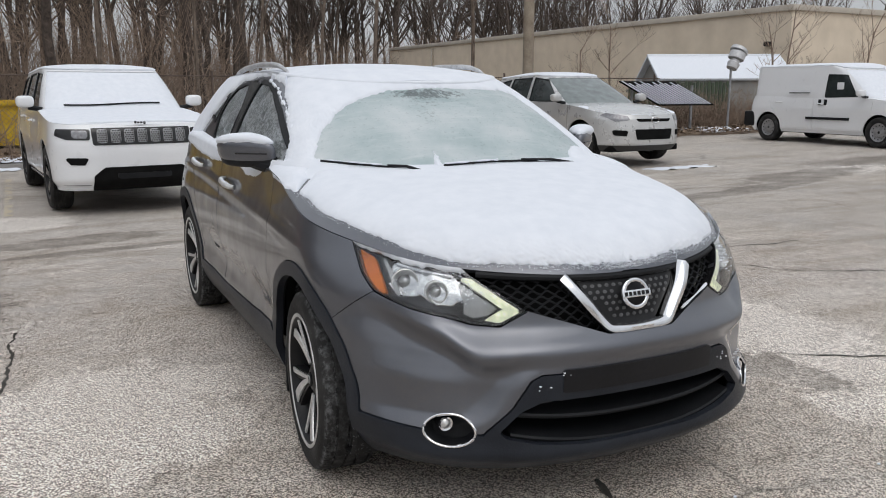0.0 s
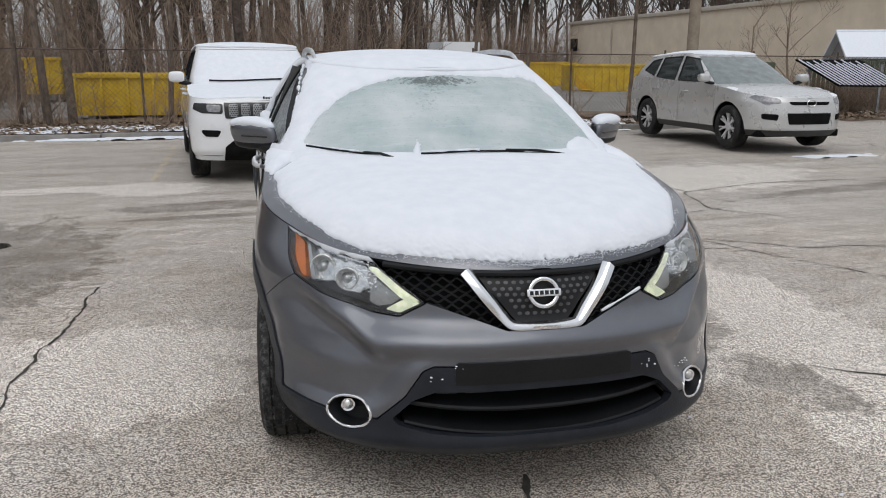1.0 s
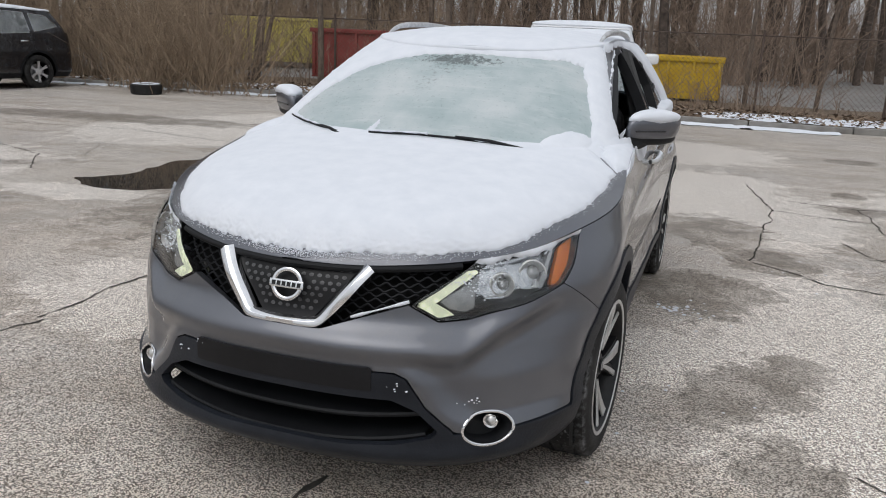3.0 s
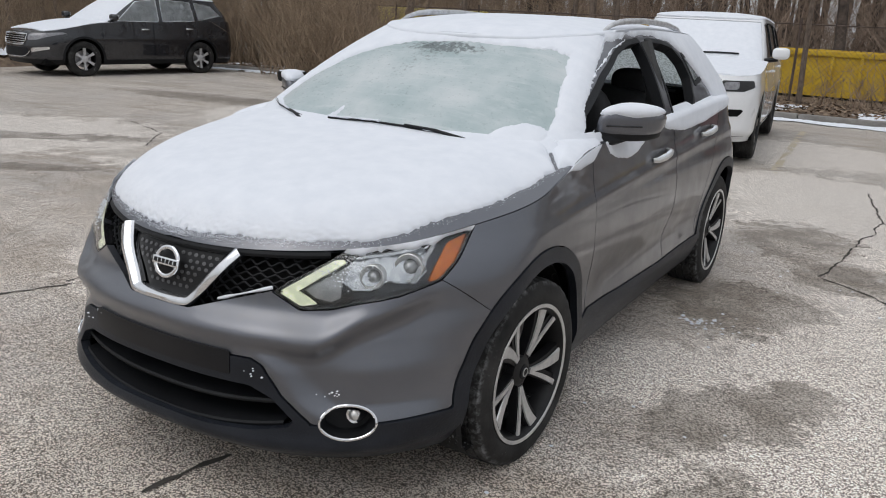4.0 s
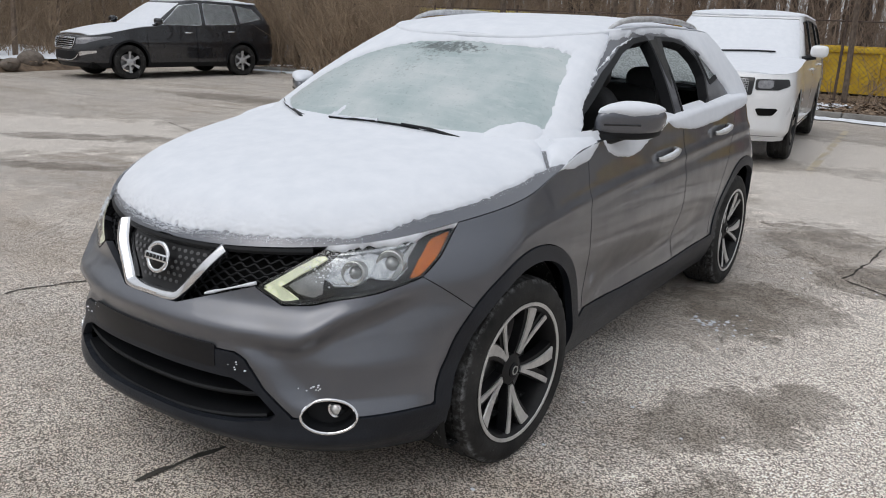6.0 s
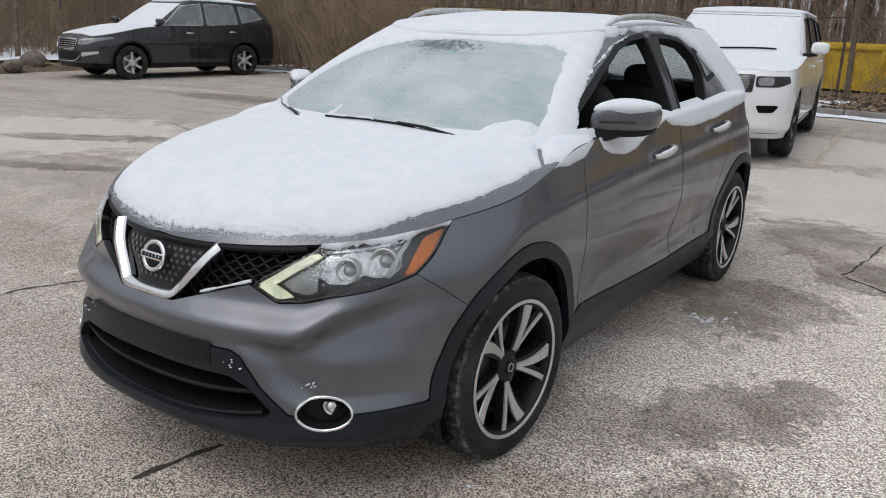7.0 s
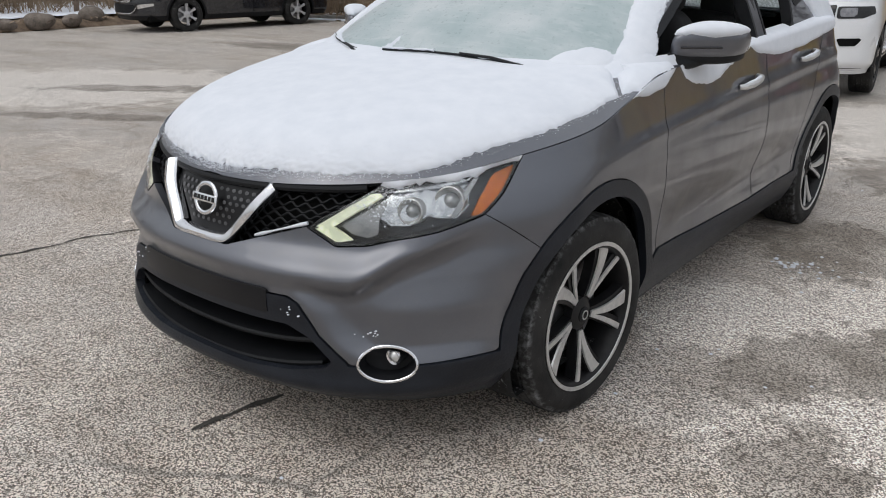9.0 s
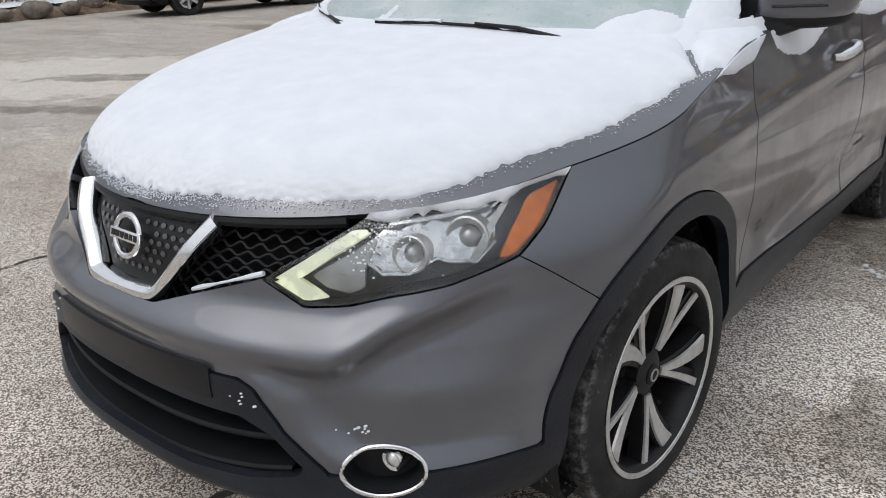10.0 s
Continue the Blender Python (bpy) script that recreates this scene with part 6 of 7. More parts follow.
# fog lamps
for side in (1, -1):
    c, n, t1, t2 = fog_axes(side)
    near_fog = shell.co[np.linalg.norm(shell.co - np.array(c), axis=1) < 0.16] - np.array(c)
    fa, fb, fd = near_fog @ np.array(t1), near_fog @ np.array(t2), near_fog @ np.array(n)
    fog = new("fog_lamp")
    fog.parent = hero

    def rim_place(a, s=1.0, d=0.0):
        u, v = 0.085 * math.cos(a), 0.050 * math.sin(a)
        w = 1 / ((fa - u) ** 2 + (fb - v) ** 2 + 4e-5) ** 2
        return c + t1 * u * s + t2 * v * s + n * (float((w * fd).sum() / w.sum()) * s + 0.002 + d)

    loop = [rim_place(a) for a in np.linspace(0, 2 * math.pi, 49)]
    part("fog_ring", mesh_of("fog_ring", *tube(loop, 0.0052, 10, False), CHROME), None, fog, "chrome ring with snow crumbs")
    co, faces = [], []
    for s, d in ((1.0, -0.004), (0.90, -0.02), (0.80, -0.055), (0.0, -0.06)):
        co += [rim_place(a, s, d) for a in np.linspace(0, 2 * math.pi, 33)[:-1]]
    for k in range(3):
        for i in range(32):
            j = (i + 1) % 32
            faces.append((k * 32 + i, k * 32 + j, k * 32 + 32 + j, k * 32 + 32 + i))
    part("fog_cup", mesh_of("fog_cup", co, faces, PLASTIC), None, fog)
    c2 = c + t1 * side * 0.022 + t2 * 0.016 - n * 0.034
    turn = Vector((side * 0.1, -1, 0)).to_track_quat("X", "Z").to_matrix()
    for name, prof, mat in (("fog_reflector", [(0.017, 0.012), (0.023, 0.014), (0.025, 0.0), (0.025, -0.03)], CHROME), ("fog_glass", [(0, 0.020), (0.009, 0.018), (0.017, 0.012), (0.022, 0.004)], varied("fog_lens", (0.5, 0.5, 0.5), (0.7, 0.7, 0.68), 60, 0.1, 0.6))):
        co, faces = lathe(prof, 24)
        part(name, mesh_of(name, [c2 + turn @ Vector(p) for p in co], faces, mat), None, fog)

# mirrors
for side in (1, -1):
    mirror = new("door_mirror")
    mirror.parent = hero
    mirror["label"] = "grey door mirror capped with snow"
    mx, mw = 0.903, 0.107
    cap = pillow((side * mx, 0.78, 1.158), (mw, 0.078, 0.062), 2.9, shear=(side * 0.010, side * 0.09))
    part("mirror_cap", mesh_of("mirror_cap", *cap, GREY_PAINT), None, mirror)
    part("mirror_base", mesh_of("mirror_base", *pillow((side * (mx - 0.012), 0.780, 1.117), (mw - 0.002, 0.074, 0.032), 3.0, 10, 20, (0, side * 0.09)), PLASTIC), None, mirror)
    part("mirror_arm", mesh_of("mirror_arm", *tube([(side * 0.80, 0.66, 1.085), (side * 0.86, 0.72, 1.10), (side * (mx - 0.02), 0.77, 1.11)], [0.035, 0.028, 0.028], 10), PLASTIC), None, mirror)
    part("mirror_glass", mesh_of("mirror_glass", *pillow((side * mx, 0.854, 1.158), (mw - 0.02, 0.008, 0.048), 3.5, 8, 24, (0, side * 0.09)), CHROME), None, mirror)
    # Thin black tube draws the shade along the cap's crease.
    part("mirror_shade_line", mesh_of("mirror_shade_line", *tube([(side * x, 0.78 + 0.09 * (x - mx) / mw - 0.0775, 1.150) for x in np.linspace(mx - 0.06, mx + 0.055, 8)], 0.0035, 6), GLOSS_BLACK), None, mirror)


# wipers
def screen_place(x, z, out=0.0):
    return nose_place(x, z, out, cabin)[0]


for pts, r in (([(-0.67, 1.122), (-0.57, 1.112), (-0.44, 1.100), (-0.33, 1.090)], 0.0045), ([(-0.20, 1.100), (0.02, 1.106), (0.18, 1.104), (0.34, 1.092), (0.45, 1.082)], 0.0048)):
    wiper = new("wiper")
    wiper.parent = hero
    part("wiper_blade", mesh_of("wiper_blade", *tube([screen_place(x, z, 0.014) for x, z in pts], r, 8), PLASTIC), None, wiper)
    mid = screen_place(*pts[len(pts) // 2], 0.022)
    end = screen_place(pts[-1][0] + 0.02, 1.075, 0.02)
    part("wiper_arm", mesh_of("wiper_arm", *tube([mid, (mid + end) / 2 + Vector((0, -0.01, 0.01)), end], [0.004, 0.006, 0.008], 8), PLASTIC), None, wiper)
part("antenna_fin", mesh_of("antenna_fin", *pillow((0, 2.75, 1.52), (0.03, 0.09, 0.05), 2.2), GREY_PAINT), None, hero)

# seats and dash seen through the open windows
for x in (0.37, -0.37):
    seat = new("front_seat")
    seat.parent = hero
    part("seat_back", mesh_of("seat_back", *pillow((x, 1.42, 0.92), (0.23, 0.11, 0.33), 3.2, shear=(0, 0)), FABRIC), None, seat)
    part("headrest", mesh_of("headrest", *pillow((x, 1.47, 1.30), (0.135, 0.06, 0.095), 2.8), FABRIC), None, seat)
    part("seat_cushion", mesh_of("seat_cushion", *pillow((x, 1.10, 0.62), (0.24, 0.28, 0.10), 3.0), FABRIC), None, seat)
bench = new("rear_bench")
bench.parent = hero
part("bench_back", mesh_of("bench_back", *pillow((0, 2.25, 0.88), (0.62, 0.13, 0.32), 4.0), FABRIC), None, bench)
for x in (-0.38, 0.0, 0.38):
    part("headrest", mesh_of("headrest", *pillow((x, 2.30, 1.22), (0.12, 0.06, 0.08), 2.8), FABRIC), None, bench)
part("dashboard", mesh_of("dashboard", *pillow((0, 0.62, 0.93), (0.70, 0.26, 0.13), 3.5), FABRIC), None, hero)
part("cabin_floor", boxes((-0.78, 0.78, 0.5, 3.1, 0.30, 0.36), (-0.74, 0.74, 2.55, 3.1, 0.3, 1.0)), DARK, hero)
for side in (1, -1):
    for y0, y1 in ((0.55, 1.56), (1.64, 2.2)):
        part("door_card", boxes((side * 0.78 - 0.03, side * 0.78 + 0.03, y0, y1, 0.4, 1.065), bevel=0.015), TRIM_GREY, hero)
    part("belt_pillar", mesh_of("belt_pillar", *tube([(side * 0.79, 1.63, 1.0), (side * 0.70, 1.66, 1.28), (side * 0.63, 1.67, 1.46)], [0.05, 0.045, 0.04], 8), TRIM_GREY), None, hero)

# ---- snow on the grey crossover ----
nose_line = np.array([nose_place(x, 0.9)[0].y for x in np.linspace(0, 0.84, 60)])
fine = body.lid(np.concatenate([hood_y0 + 0.001 + 0.22 * np.linspace(0, 1, 70) ** 1.5, np.linspace(hood_y0 + 0.227, 0.6, 130)]), hood_mid, 230, 3.4, 0.999)
c = fine.co
front_gap = c[:, 1] - (np.interp(np.abs(c[:, 0]), np.linspace(0, 0.84, 60), nose_line) - 0.035)
side_gap = (1 - np.abs(fine.at[:, 3])) * np.interp(c[:, 1], [-0.7, -0.5, -0.3, 0, 0.5], [0.35, 0.55, 0.72, 0.82, 0.85])
need = np.interp(c[:, 1], [-0.8, -0.6, -0.45, -0.3, 0.0, 0.15, 0.28, 0.36], [0.012, 0.018, 0.034, 0.054, 0.058, 0.048, 0.02, -0.07])
hood_f = np.maximum(need - np.minimum(front_gap, side_gap), np.where(c[:, 1] > 0.25, -(1 - np.abs(fine.at[:, 3])) * 1.3 - 0.006, -9))
# the bonnet's rear corner shows as a narrow gap
gap_x = np.interp(c[:, 1], [0.20, 0.26, 0.34, 0.42], [0.845, 0.80, 0.745, 0.71])
hood_f = np.where((c[:, 1] > 0.19) & (c[:, 1] < 0.41), np.maximum(hood_f, 0.012 - np.abs(np.abs(c[:, 0]) - gap_x) * 1.6), hood_f)
solid("snow_cover", snow_sheet(fine, hood_f, 0.028, "snow_cover", 0.15, 0.007, 1.0, frill=2.2), None, "fresh white snow lying on the grey bonnet, ragged at the edge", "snow", kind="stuff")



def grains(sheet, f, count, seed, reach, label):
    """Loose grains of snow past the edge of a snow cover."""
    r = random.Random(seed)
    band = np.flatnonzero((f > -0.004) & (f < reach))
    co, faces = [], []
    for _ in range(count):
        k = int(band[r.randrange(len(band))])
        if r.random() < f[k] / reach:
            continue
        p = Vector(sheet.co[k] + sheet.at[k, :3] * 0.001) + Vector((r.gauss(0, 0.003), r.gauss(0, 0.003), 0))
        size, n = r.uniform(0.0007, 0.0021), len(co)
        co += [p + Vector(d) * size * r.uniform(0.7, 1.4) for d in ((1, 0, 0), (0, 1, 0), (-1, 0, 0), (0, -1, 0), (0, 0, 1))]
        faces += [(n, n + 1, n + 4), (n + 1, n + 2, n + 4), (n + 2, n + 3, n + 4), (n + 3, n, n + 4)]
    solid("snow_grains", mesh_of("snow_grains", co, faces, SNOW, None), None, label, "snow", kind="stuff")


grains(fine, hood_f, 6500, 91, 0.018, "loose grains of snow along the edge of the bonnet's cover")

for x0, x1 in ((-0.20, 0.06), (0.24, 0.44), (-0.64, -0.46)):
    ridge = [screen_place(x, np.interp(x, [-0.67, -0.33, -0.20, 0.02, 0.18, 0.34, 0.45], [1.122, 1.090, 1.100, 1.106, 1.104, 1.092, 1.082]), 0.018) + Vector((0, 0, 0.004)) for x in np.linspace(x0, x1, 30)]
    solid("snow_cover", mesh_of("snow_cover", *tube(ridge, [max(0.001, 0.0035 + 0.007 * noise.noise(p * 23)) for p in ridge], 7), SNOW), None, "thin line of snow left on a wiper", "snow", kind="stuff")

WIPED = [(-0.685, 1.140), (-0.615, 1.24), (-0.51, 1.32), (-0.37, 1.383), (-0.19, 1.424), (0.0, 1.436), (0.47, 1.424), (0.555, 1.395), (0.605, 1.31), (0.675, 1.18), (0.69, 1.11), (0.40, 1.095), (-0.10, 1.08), (-0.4, 1.09)]
glassy = cabin.sheet((170, 10, 8), 90)
glassy = glassy.cut(np.maximum(glassy.at[:, 4] - 0.93, -1))[0]
f = -inside(glassy.co[:, 0], glassy.co[:, 2], WIPED)
f = np.minimum(f, np.hypot((glassy.co[:, 0] - 0.60) / 0.10, (glassy.co[:, 2] - 1.10) / 0.055) * 0.08 - 0.08)
f = np.minimum(f, np.hypot((glassy.co[:, 0] + 0.215 - 4.5 * (glassy.co[:, 2] - 1.085) ** 2) / 0.022, (glassy.co[:, 2] - 1.105) / 0.06) * 0.02 - 0.02)
edge_gap = np.where((np.abs(glassy.co[:, 0]) > 0.5) & (glassy.co[:, 2] > 1.12), (glassy.at[:, 4] - np.interp(glassy.co[:, 2], [1.12, 1.2, 1.35, 1.44], [0.80, 0.765, 0.78, 0.82])) * 0.4, -9)
f = np.maximum(f, edge_gap)
solid("snow_cover", snow_sheet(glassy, f, 0.014, "snow_cover", 0.05, 0.007, 3.0, frill=1.6), None, "thin snow framing the wiped windscreen", "snow", kind="stuff")

roof_front = np.array([nose_place(x, 1.462, 0, cabin)[0].y for x in np.linspace(0, 0.6, 40)])
over = cabin.lid(np.linspace(roof_y0, roof_y1, 110), roof_mid, 90, 2.6, 0.999)
roof_f = -np.minimum(over.co[:, 1] - np.interp(np.abs(over.co[:, 0]), np.linspace(0, 0.6, 40), roof_front) + 0.10, (1 - np.abs(over.at[:, 3])) * 0.6 + 0.06)
solid("snow_cover", snow_sheet(over, roof_f, 0.020, "snow_cover", 0.06, 0.003, 4.0, skirt=0.035), None, "even snow on the car roof", "snow", kind="stuff")
brow = [Vector((x, y - 0.004, z + 0.007)) for x, y, z in (cabin.edge(np.linspace(0.93, 0, 70)) * (-1, 1, 1)).tolist() + cabin.edge(np.linspace(0.013, 0.93, 70)).tolist()]
solid("snow_cover", mesh_of("snow_cover", *tube(brow, [0.013 + 0.003 * noise.noise(p * 14) for p in brow], 10), SNOW, 60), None, "ridge of snow along the front edge of the roof", "snow", kind="stuff")
sides = cabin.sheet((60, 150, 16), 46)
top_line = np.interp(sides.co[:, 1], [0.4, 0.62, 0.95, 1.2, 1.5, 1.8, 2.1, 2.25, 2.5, 2.6], [1.19, 1.262, 1.390, 1.458, 1.490, 1.490, 1.468, 1.40, 1.20, 1.10])
solid("snow_cover", snow_sheet(sides, np.where((sides.at[:, 4] > 0.80) & (sides.at[:, 4] < 2.28), top_line - sides.co[:, 2], 9), 0.018, "snow_cover", 0.04, 0.014, 6.0), None, "snow clinging to the roof edge above the windows", "snow", kind="stuff")
for side in (1, -1):
    seam_pts = []
    near_side = sides.co[:, 0] * side > 0.4
    for s in np.linspace(0, 1, 70):
        y, z = np.interp(s, [0, 0.12, 0.5, 0.75, 1.0], [0.525, 0.585, 0.915, 1.17, 1.42]), np.interp(s, [0, 0.12, 0.5, 0.75, 1.0], [1.10, 1.185, 1.337, 1.428, 1.470])
        k = int(np.argmin(np.hypot(sides.co[:, 1] - y, sides.co[:, 2] - z) + np.where(near_side, 0, 9)))
        seam_pts.append(Vector(sides.co[k] + sides.at[k, :3] * 0.003))
    seam_pts = [seam_pts[0]] + [(a + b + c3) / 3 for a, b, c3 in zip(seam_pts, seam_pts[1:], seam_pts[2:])] + [seam_pts[-1]]
    solid("snow_cover", mesh_of("snow_cover", *tube(seam_pts, [max(0.0015, 0.004 + 0.012 * noise.noise(p * 31)) for p in seam_pts], 7), SNOW), None, "thin line of snow along the door frame", "snow", kind="stuff")
    us = np.linspace(0.6, 2.9, 330)
    rows = [body.places(us, np.full(330, v)) for v in np.linspace(0.80, 1.0, 24)]
    rows += [rows[-1] + (-d, 0, 0.004 + h) for d, h in ((0.012, 0.005), (0.03, 0.009), (0.055, 0.013), (0.085, 0.016))]
    g = np.stack(rows) * (side, 1, 1)
    lip = np.tile(np.concatenate([np.zeros(24), [0.02, 0.05, 0.08, 0.1]])[:, None], (1, 330))
    g, lip = (g, lip) if side > 0 else (g[:, ::-1], lip[:, ::-1])
    shoulder = Sheet.grid(g, np.stack([lip, lip], 2))
    yy = shoulder.co[:, 1]
    belt = np.interp(yy, [0.2, 0.35, 0.5, 0.58, 0.64, 0.70, 0.80, 0.9, 1.05, 1.15, 1.3, 1.42, 1.52, 1.7, 1.95, 2.2, 2.5, 2.8, 3.1], [1.02, 1.012, 1.022, 1.06, 1.10, 1.035, 1.003, 0.988, 1.003, 1.035, 1.06, 1.09, 1.06, 1.035, 1.03, 1.04, 1.07, 1.10, 1.2])
    if side < 0:
        belt = belt + np.interp(yy, [0.9, 1.3], [0.035, 0.0])
    f = np.where(shoulder.at[:, 3] > 0, np.where(yy > 1.5, -0.05, np.where(yy < 0.72, 0.06, belt - shoulder.co[:, 2])), belt - shoulder.co[:, 2])
    solid("snow_cover", snow_sheet(shoulder, np.maximum(f, (0.28 - yy) * 0.35 - 0.02), 0.008, "snow_cover", 0.03, 0.007, 8.0 + side, frill=1.2), None, "snow along the door tops and rear shoulder", "snow", kind="stuff")
    for y, z in ((1.36, 0.955), (2.23, 0.995)):
        data = tube([(side * (0.872 + d), y + s, z + 0.011 + 0.012 * s / 0.1) for s, d in ((-0.10, 0.018), (-0.06, 0.030), (-0.01, 0.034), (0.04, 0.033), (0.075, 0.026))], [0.003, 0.009, 0.007, 0.010, 0.003], 8)
        solid("snow_cover", mesh_of("snow_cover", *data, SNOW), None, "crumb of snow on a door handle", "snow", kind="stuff")
    mx, mw = 0.903, 0.107
    cap = pillow((side * mx, 0.78, 1.160), (mw, 0.078, 0.062), 2.9, 30, 40, (side * 0.010, side * 0.09))
    pts = np.array(cap[0])
    away = pts - (side * mx, 0.78, 1.160)
    away /= np.linalg.norm(away, axis=1, keepdims=True)
    top = Sheet(pts, np.concatenate([away, np.zeros((len(pts), 2))], 1), cap[1])
    solid("snow_cover", snow_sheet(top, 1.194 - top.co[:, 2], 0.018, "snow_cover", 0.03, 0.012, 11.0), None, "cap of snow on a door mirror", "snow", kind="stuff")
    piece = lamps.cut(-lamps.co[:, 0] * side)[0]
    line = body.high(piece.co[:, 1]) - np.interp(piece.co[:, 1], [-0.75, -0.6, -0.4, -0.2], [0.004, 0.010, 0.009, 0.004])
    solid("snow_cover", snow_sheet(piece, line - piece.co[:, 2], 0.010, "snow_cover", 0.015, 0.010, 13.0, frill=2.0), None, "strip of snow along the headlamp top", "snow", kind="stuff")
    rng = random.Random(50 + side)
    bits = []
    for _ in range(150):
        x, z, r = rng.gauss(0.55, 0.045), rng.gauss(0.815, 0.022), rng.uniform(0.0008, 0.0026)
        if inside(np.array([on_front([(x, z)])[0][0]]), np.array([z]), LAMP)[0] < -0.01:
            bits.append(pillow(tuple(nose_place(side * x, z, 0.002)[0]), (r * 1.4, r, r), 2.0, 4, 6))
    solid("snow_cover", mesh_of("snow_cover", *join(bits), SNOW), None, "frost crumbs on the headlamp lens", "snow", kind="stuff")
for side, ends in ((1, (0.21, 0.375)),):
    pts = [nose_place(side * x, np.interp(x, [0.13, 0.376], [0.656, 0.736]) + 0.010, -0.006)[0] for x in np.linspace(*ends, 12)]
    co, faces = tube(pts, [0.002 + 0.004 * abs(noise.noise(p * 19)) + 0.003 * (k / 12) ** 2 for k, p in enumerate(pts)], 8)
    solid("snow_cover", mesh_of("snow_cover", co, faces, SNOW), None, "sliver of snow on the grille's lower edge", "snow", kind="stuff")

# stone chips and flecks of salt on the bumper
rng = random.Random(31)
for cx, cz, count, spread in ((0.575, 0.445, 7, 0.012), (0.365, 0.505, 6, 0.014), (-0.35, 0.50, 4, 0.014), (0.52, 0.45, 3, 0.02), (-0.30, 0.54, 3, 0.03)):
    flecks = []
    for _ in range(count):
        k = int(np.argmin(np.hypot(shell.co[:, 0] - rng.gauss(cx, spread), shell.co[:, 2] - rng.gauss(cz, spread * 0.6)) + np.where(shell.co[:, 1] < -0.3, 0, 9)))
        p, r = shell.co[k] + shell.at[k, :3] * 0.006, rng.uniform(0.001, 0.0027)
        p = p + np.array((rng.gauss(0, 0.008), 0, rng.gauss(0, 0.005)))
        flecks.append(pillow(tuple(p), (r * 1.6, r * 2.2, r), 2.0, 5, 8))
    tagged(part("paint_chips", mesh_of("paint_chips", *join(flecks), SNOW), None, hero), "pale chips and salt flecks on the grey bumper", kind="stuff")


# ---- parked cars ----
def parked(name, label, m, paint, front, rear, half, wheelbase, radius, hood, cowl, head, roof, back, belt, power=3.0, depth=0.6, inset=(0.07, 0.26), low=0.24, sill=0.36, panes=(), spokes=None, rim=0.66, track=0.13, glass=None, screen=None, arch=1.16, clad=PLASTIC, finish=None, group="parked cars", steer=0.0):
    """A car by its main measures: overhangs, half width, heights of bonnet (nose, end), cowl and windscreen head (y, z), roof, rear roof edge (y, z), belt (front, back)."""
    root = thing(name, m, label, "car", group)
    tail = wheelbase + rear
    form = Form(
        nose=curve(low, -front + 0.10, low + 0.14, -front, (low + hood[0]) / 2, -front, hood[0] - 0.08, -front + 0.03, hood[0], -front + 0.07, hood[1] + 0.3, -front + 0.25),
        depth=curve(low, depth, hood[0], depth * 1.1),
        tail=curve(low, tail - 0.08, low + 0.2, tail, belt[1] - 0.2, tail - 0.02, belt[1], tail - 0.05, belt[1] + 0.3, tail - 0.1),
        tail_depth=curve(0.0, 0.4, 2.0, 0.4),
        half=curve(0.0, half - 0.10, low, half - 0.07, low + 0.12, half - 0.02, 0.55, half - 0.012, 0.78, half, 0.95, half - 0.02, belt[1] + 0.05, half - 0.06),
        low=curve(-2.0, low, 6.0, low),
        high=curve(-front, hood[0], -front + 0.3, hood[0] + 0.03, cowl[0], belt[0], cowl[0] + 0.4, belt[0] + 0.02, tail, belt[1]),
        power=power, swell=0.012, wheelbase=wheelbase,
    )
    outer = form.sheet((44, 54, 16), 36)
    hub = radius - 0.01
    arches = lambda s, r: np.minimum(about(s.co, 0, hub), about(s.co, wheelbase, hub)) - r  # noqa: E731
    rest = outer.cut(arches(outer, radius * arch))[1]
    part("inner_shell", rest.moved(-0.03).mesh("inner_shell", 0.01, DARK), None, root)
    clad_piece, rest = rest.cut(np.minimum(rest.co[:, 2] - sill, arches(rest, radius * arch + 0.045) if clad is PLASTIC else 9.0))
    pieces("lower_cladding", clad_piece, 0.005, 0.02, clad, root)
    for side in (1, -1):
        for y0, y1, word in ((cowl[0] + 0.0, wheelbase * 0.52 + 0.15, "front_door"), (wheelbase * 0.52 + 0.17, wheelbase - 0.35 + 0.25, "rear_door")):
            if not panes:
                continue
            f = np.where(rest.co[:, 0] * side > 0, inside(rest.co[:, 1], rest.co[:, 2], [(y0, 0.0), (y0, 2.0), (y1, 2.0), (y1, belt[0] - 0.2), (y1 - (0.25 if word == "rear_door" else 0), 0.5), (y1 - (0.25 if word == "rear_door" else 0), 0.0)]), 9)
            piece, rest = rest.part_off(f, 0.004)
            door = part(word, piece.mesh(word, 0.02, paint), None, root)
            grip_z = belt[0] - 0.12 + (0.03 if word == "rear_door" else 0)
            w = float(form.half(np.array([grip_z]))[0])
            part("door_handle", mesh_of("door_handle", *tube([(side * (w + d), y1 - 0.2 + s, grip_z) for s, d in ((-0.10, 0.0), (-0.06, 0.03), (0.06, 0.03), (0.10, 0.0))], 0.015, 8), finish or paint), None, door)
    pieces("body_panel", rest, 0.0, 0.02, paint, root)
    bonnet = form.lid(np.concatenate([-front + 0.072 + 0.2 * np.linspace(0, 1, 14) ** 1.6, np.linspace(-front + 0.3, cowl[0] + 0.25, 22)]), curve(-front + 0.07, hood[0] + 0.005, -front + 0.2, hood[0] + 0.05, cowl[0], cowl[1] - 0.02, cowl[0] + 0.5, cowl[1]), 40, 2.8)
    part("bonnet", bonnet.mesh("bonnet", 0.015, paint), None, root)
    lo = min(belt) - 0.03
    rise = lambda z: (z - cowl[1]) / (head[1] - cowl[1])  # noqa: E731
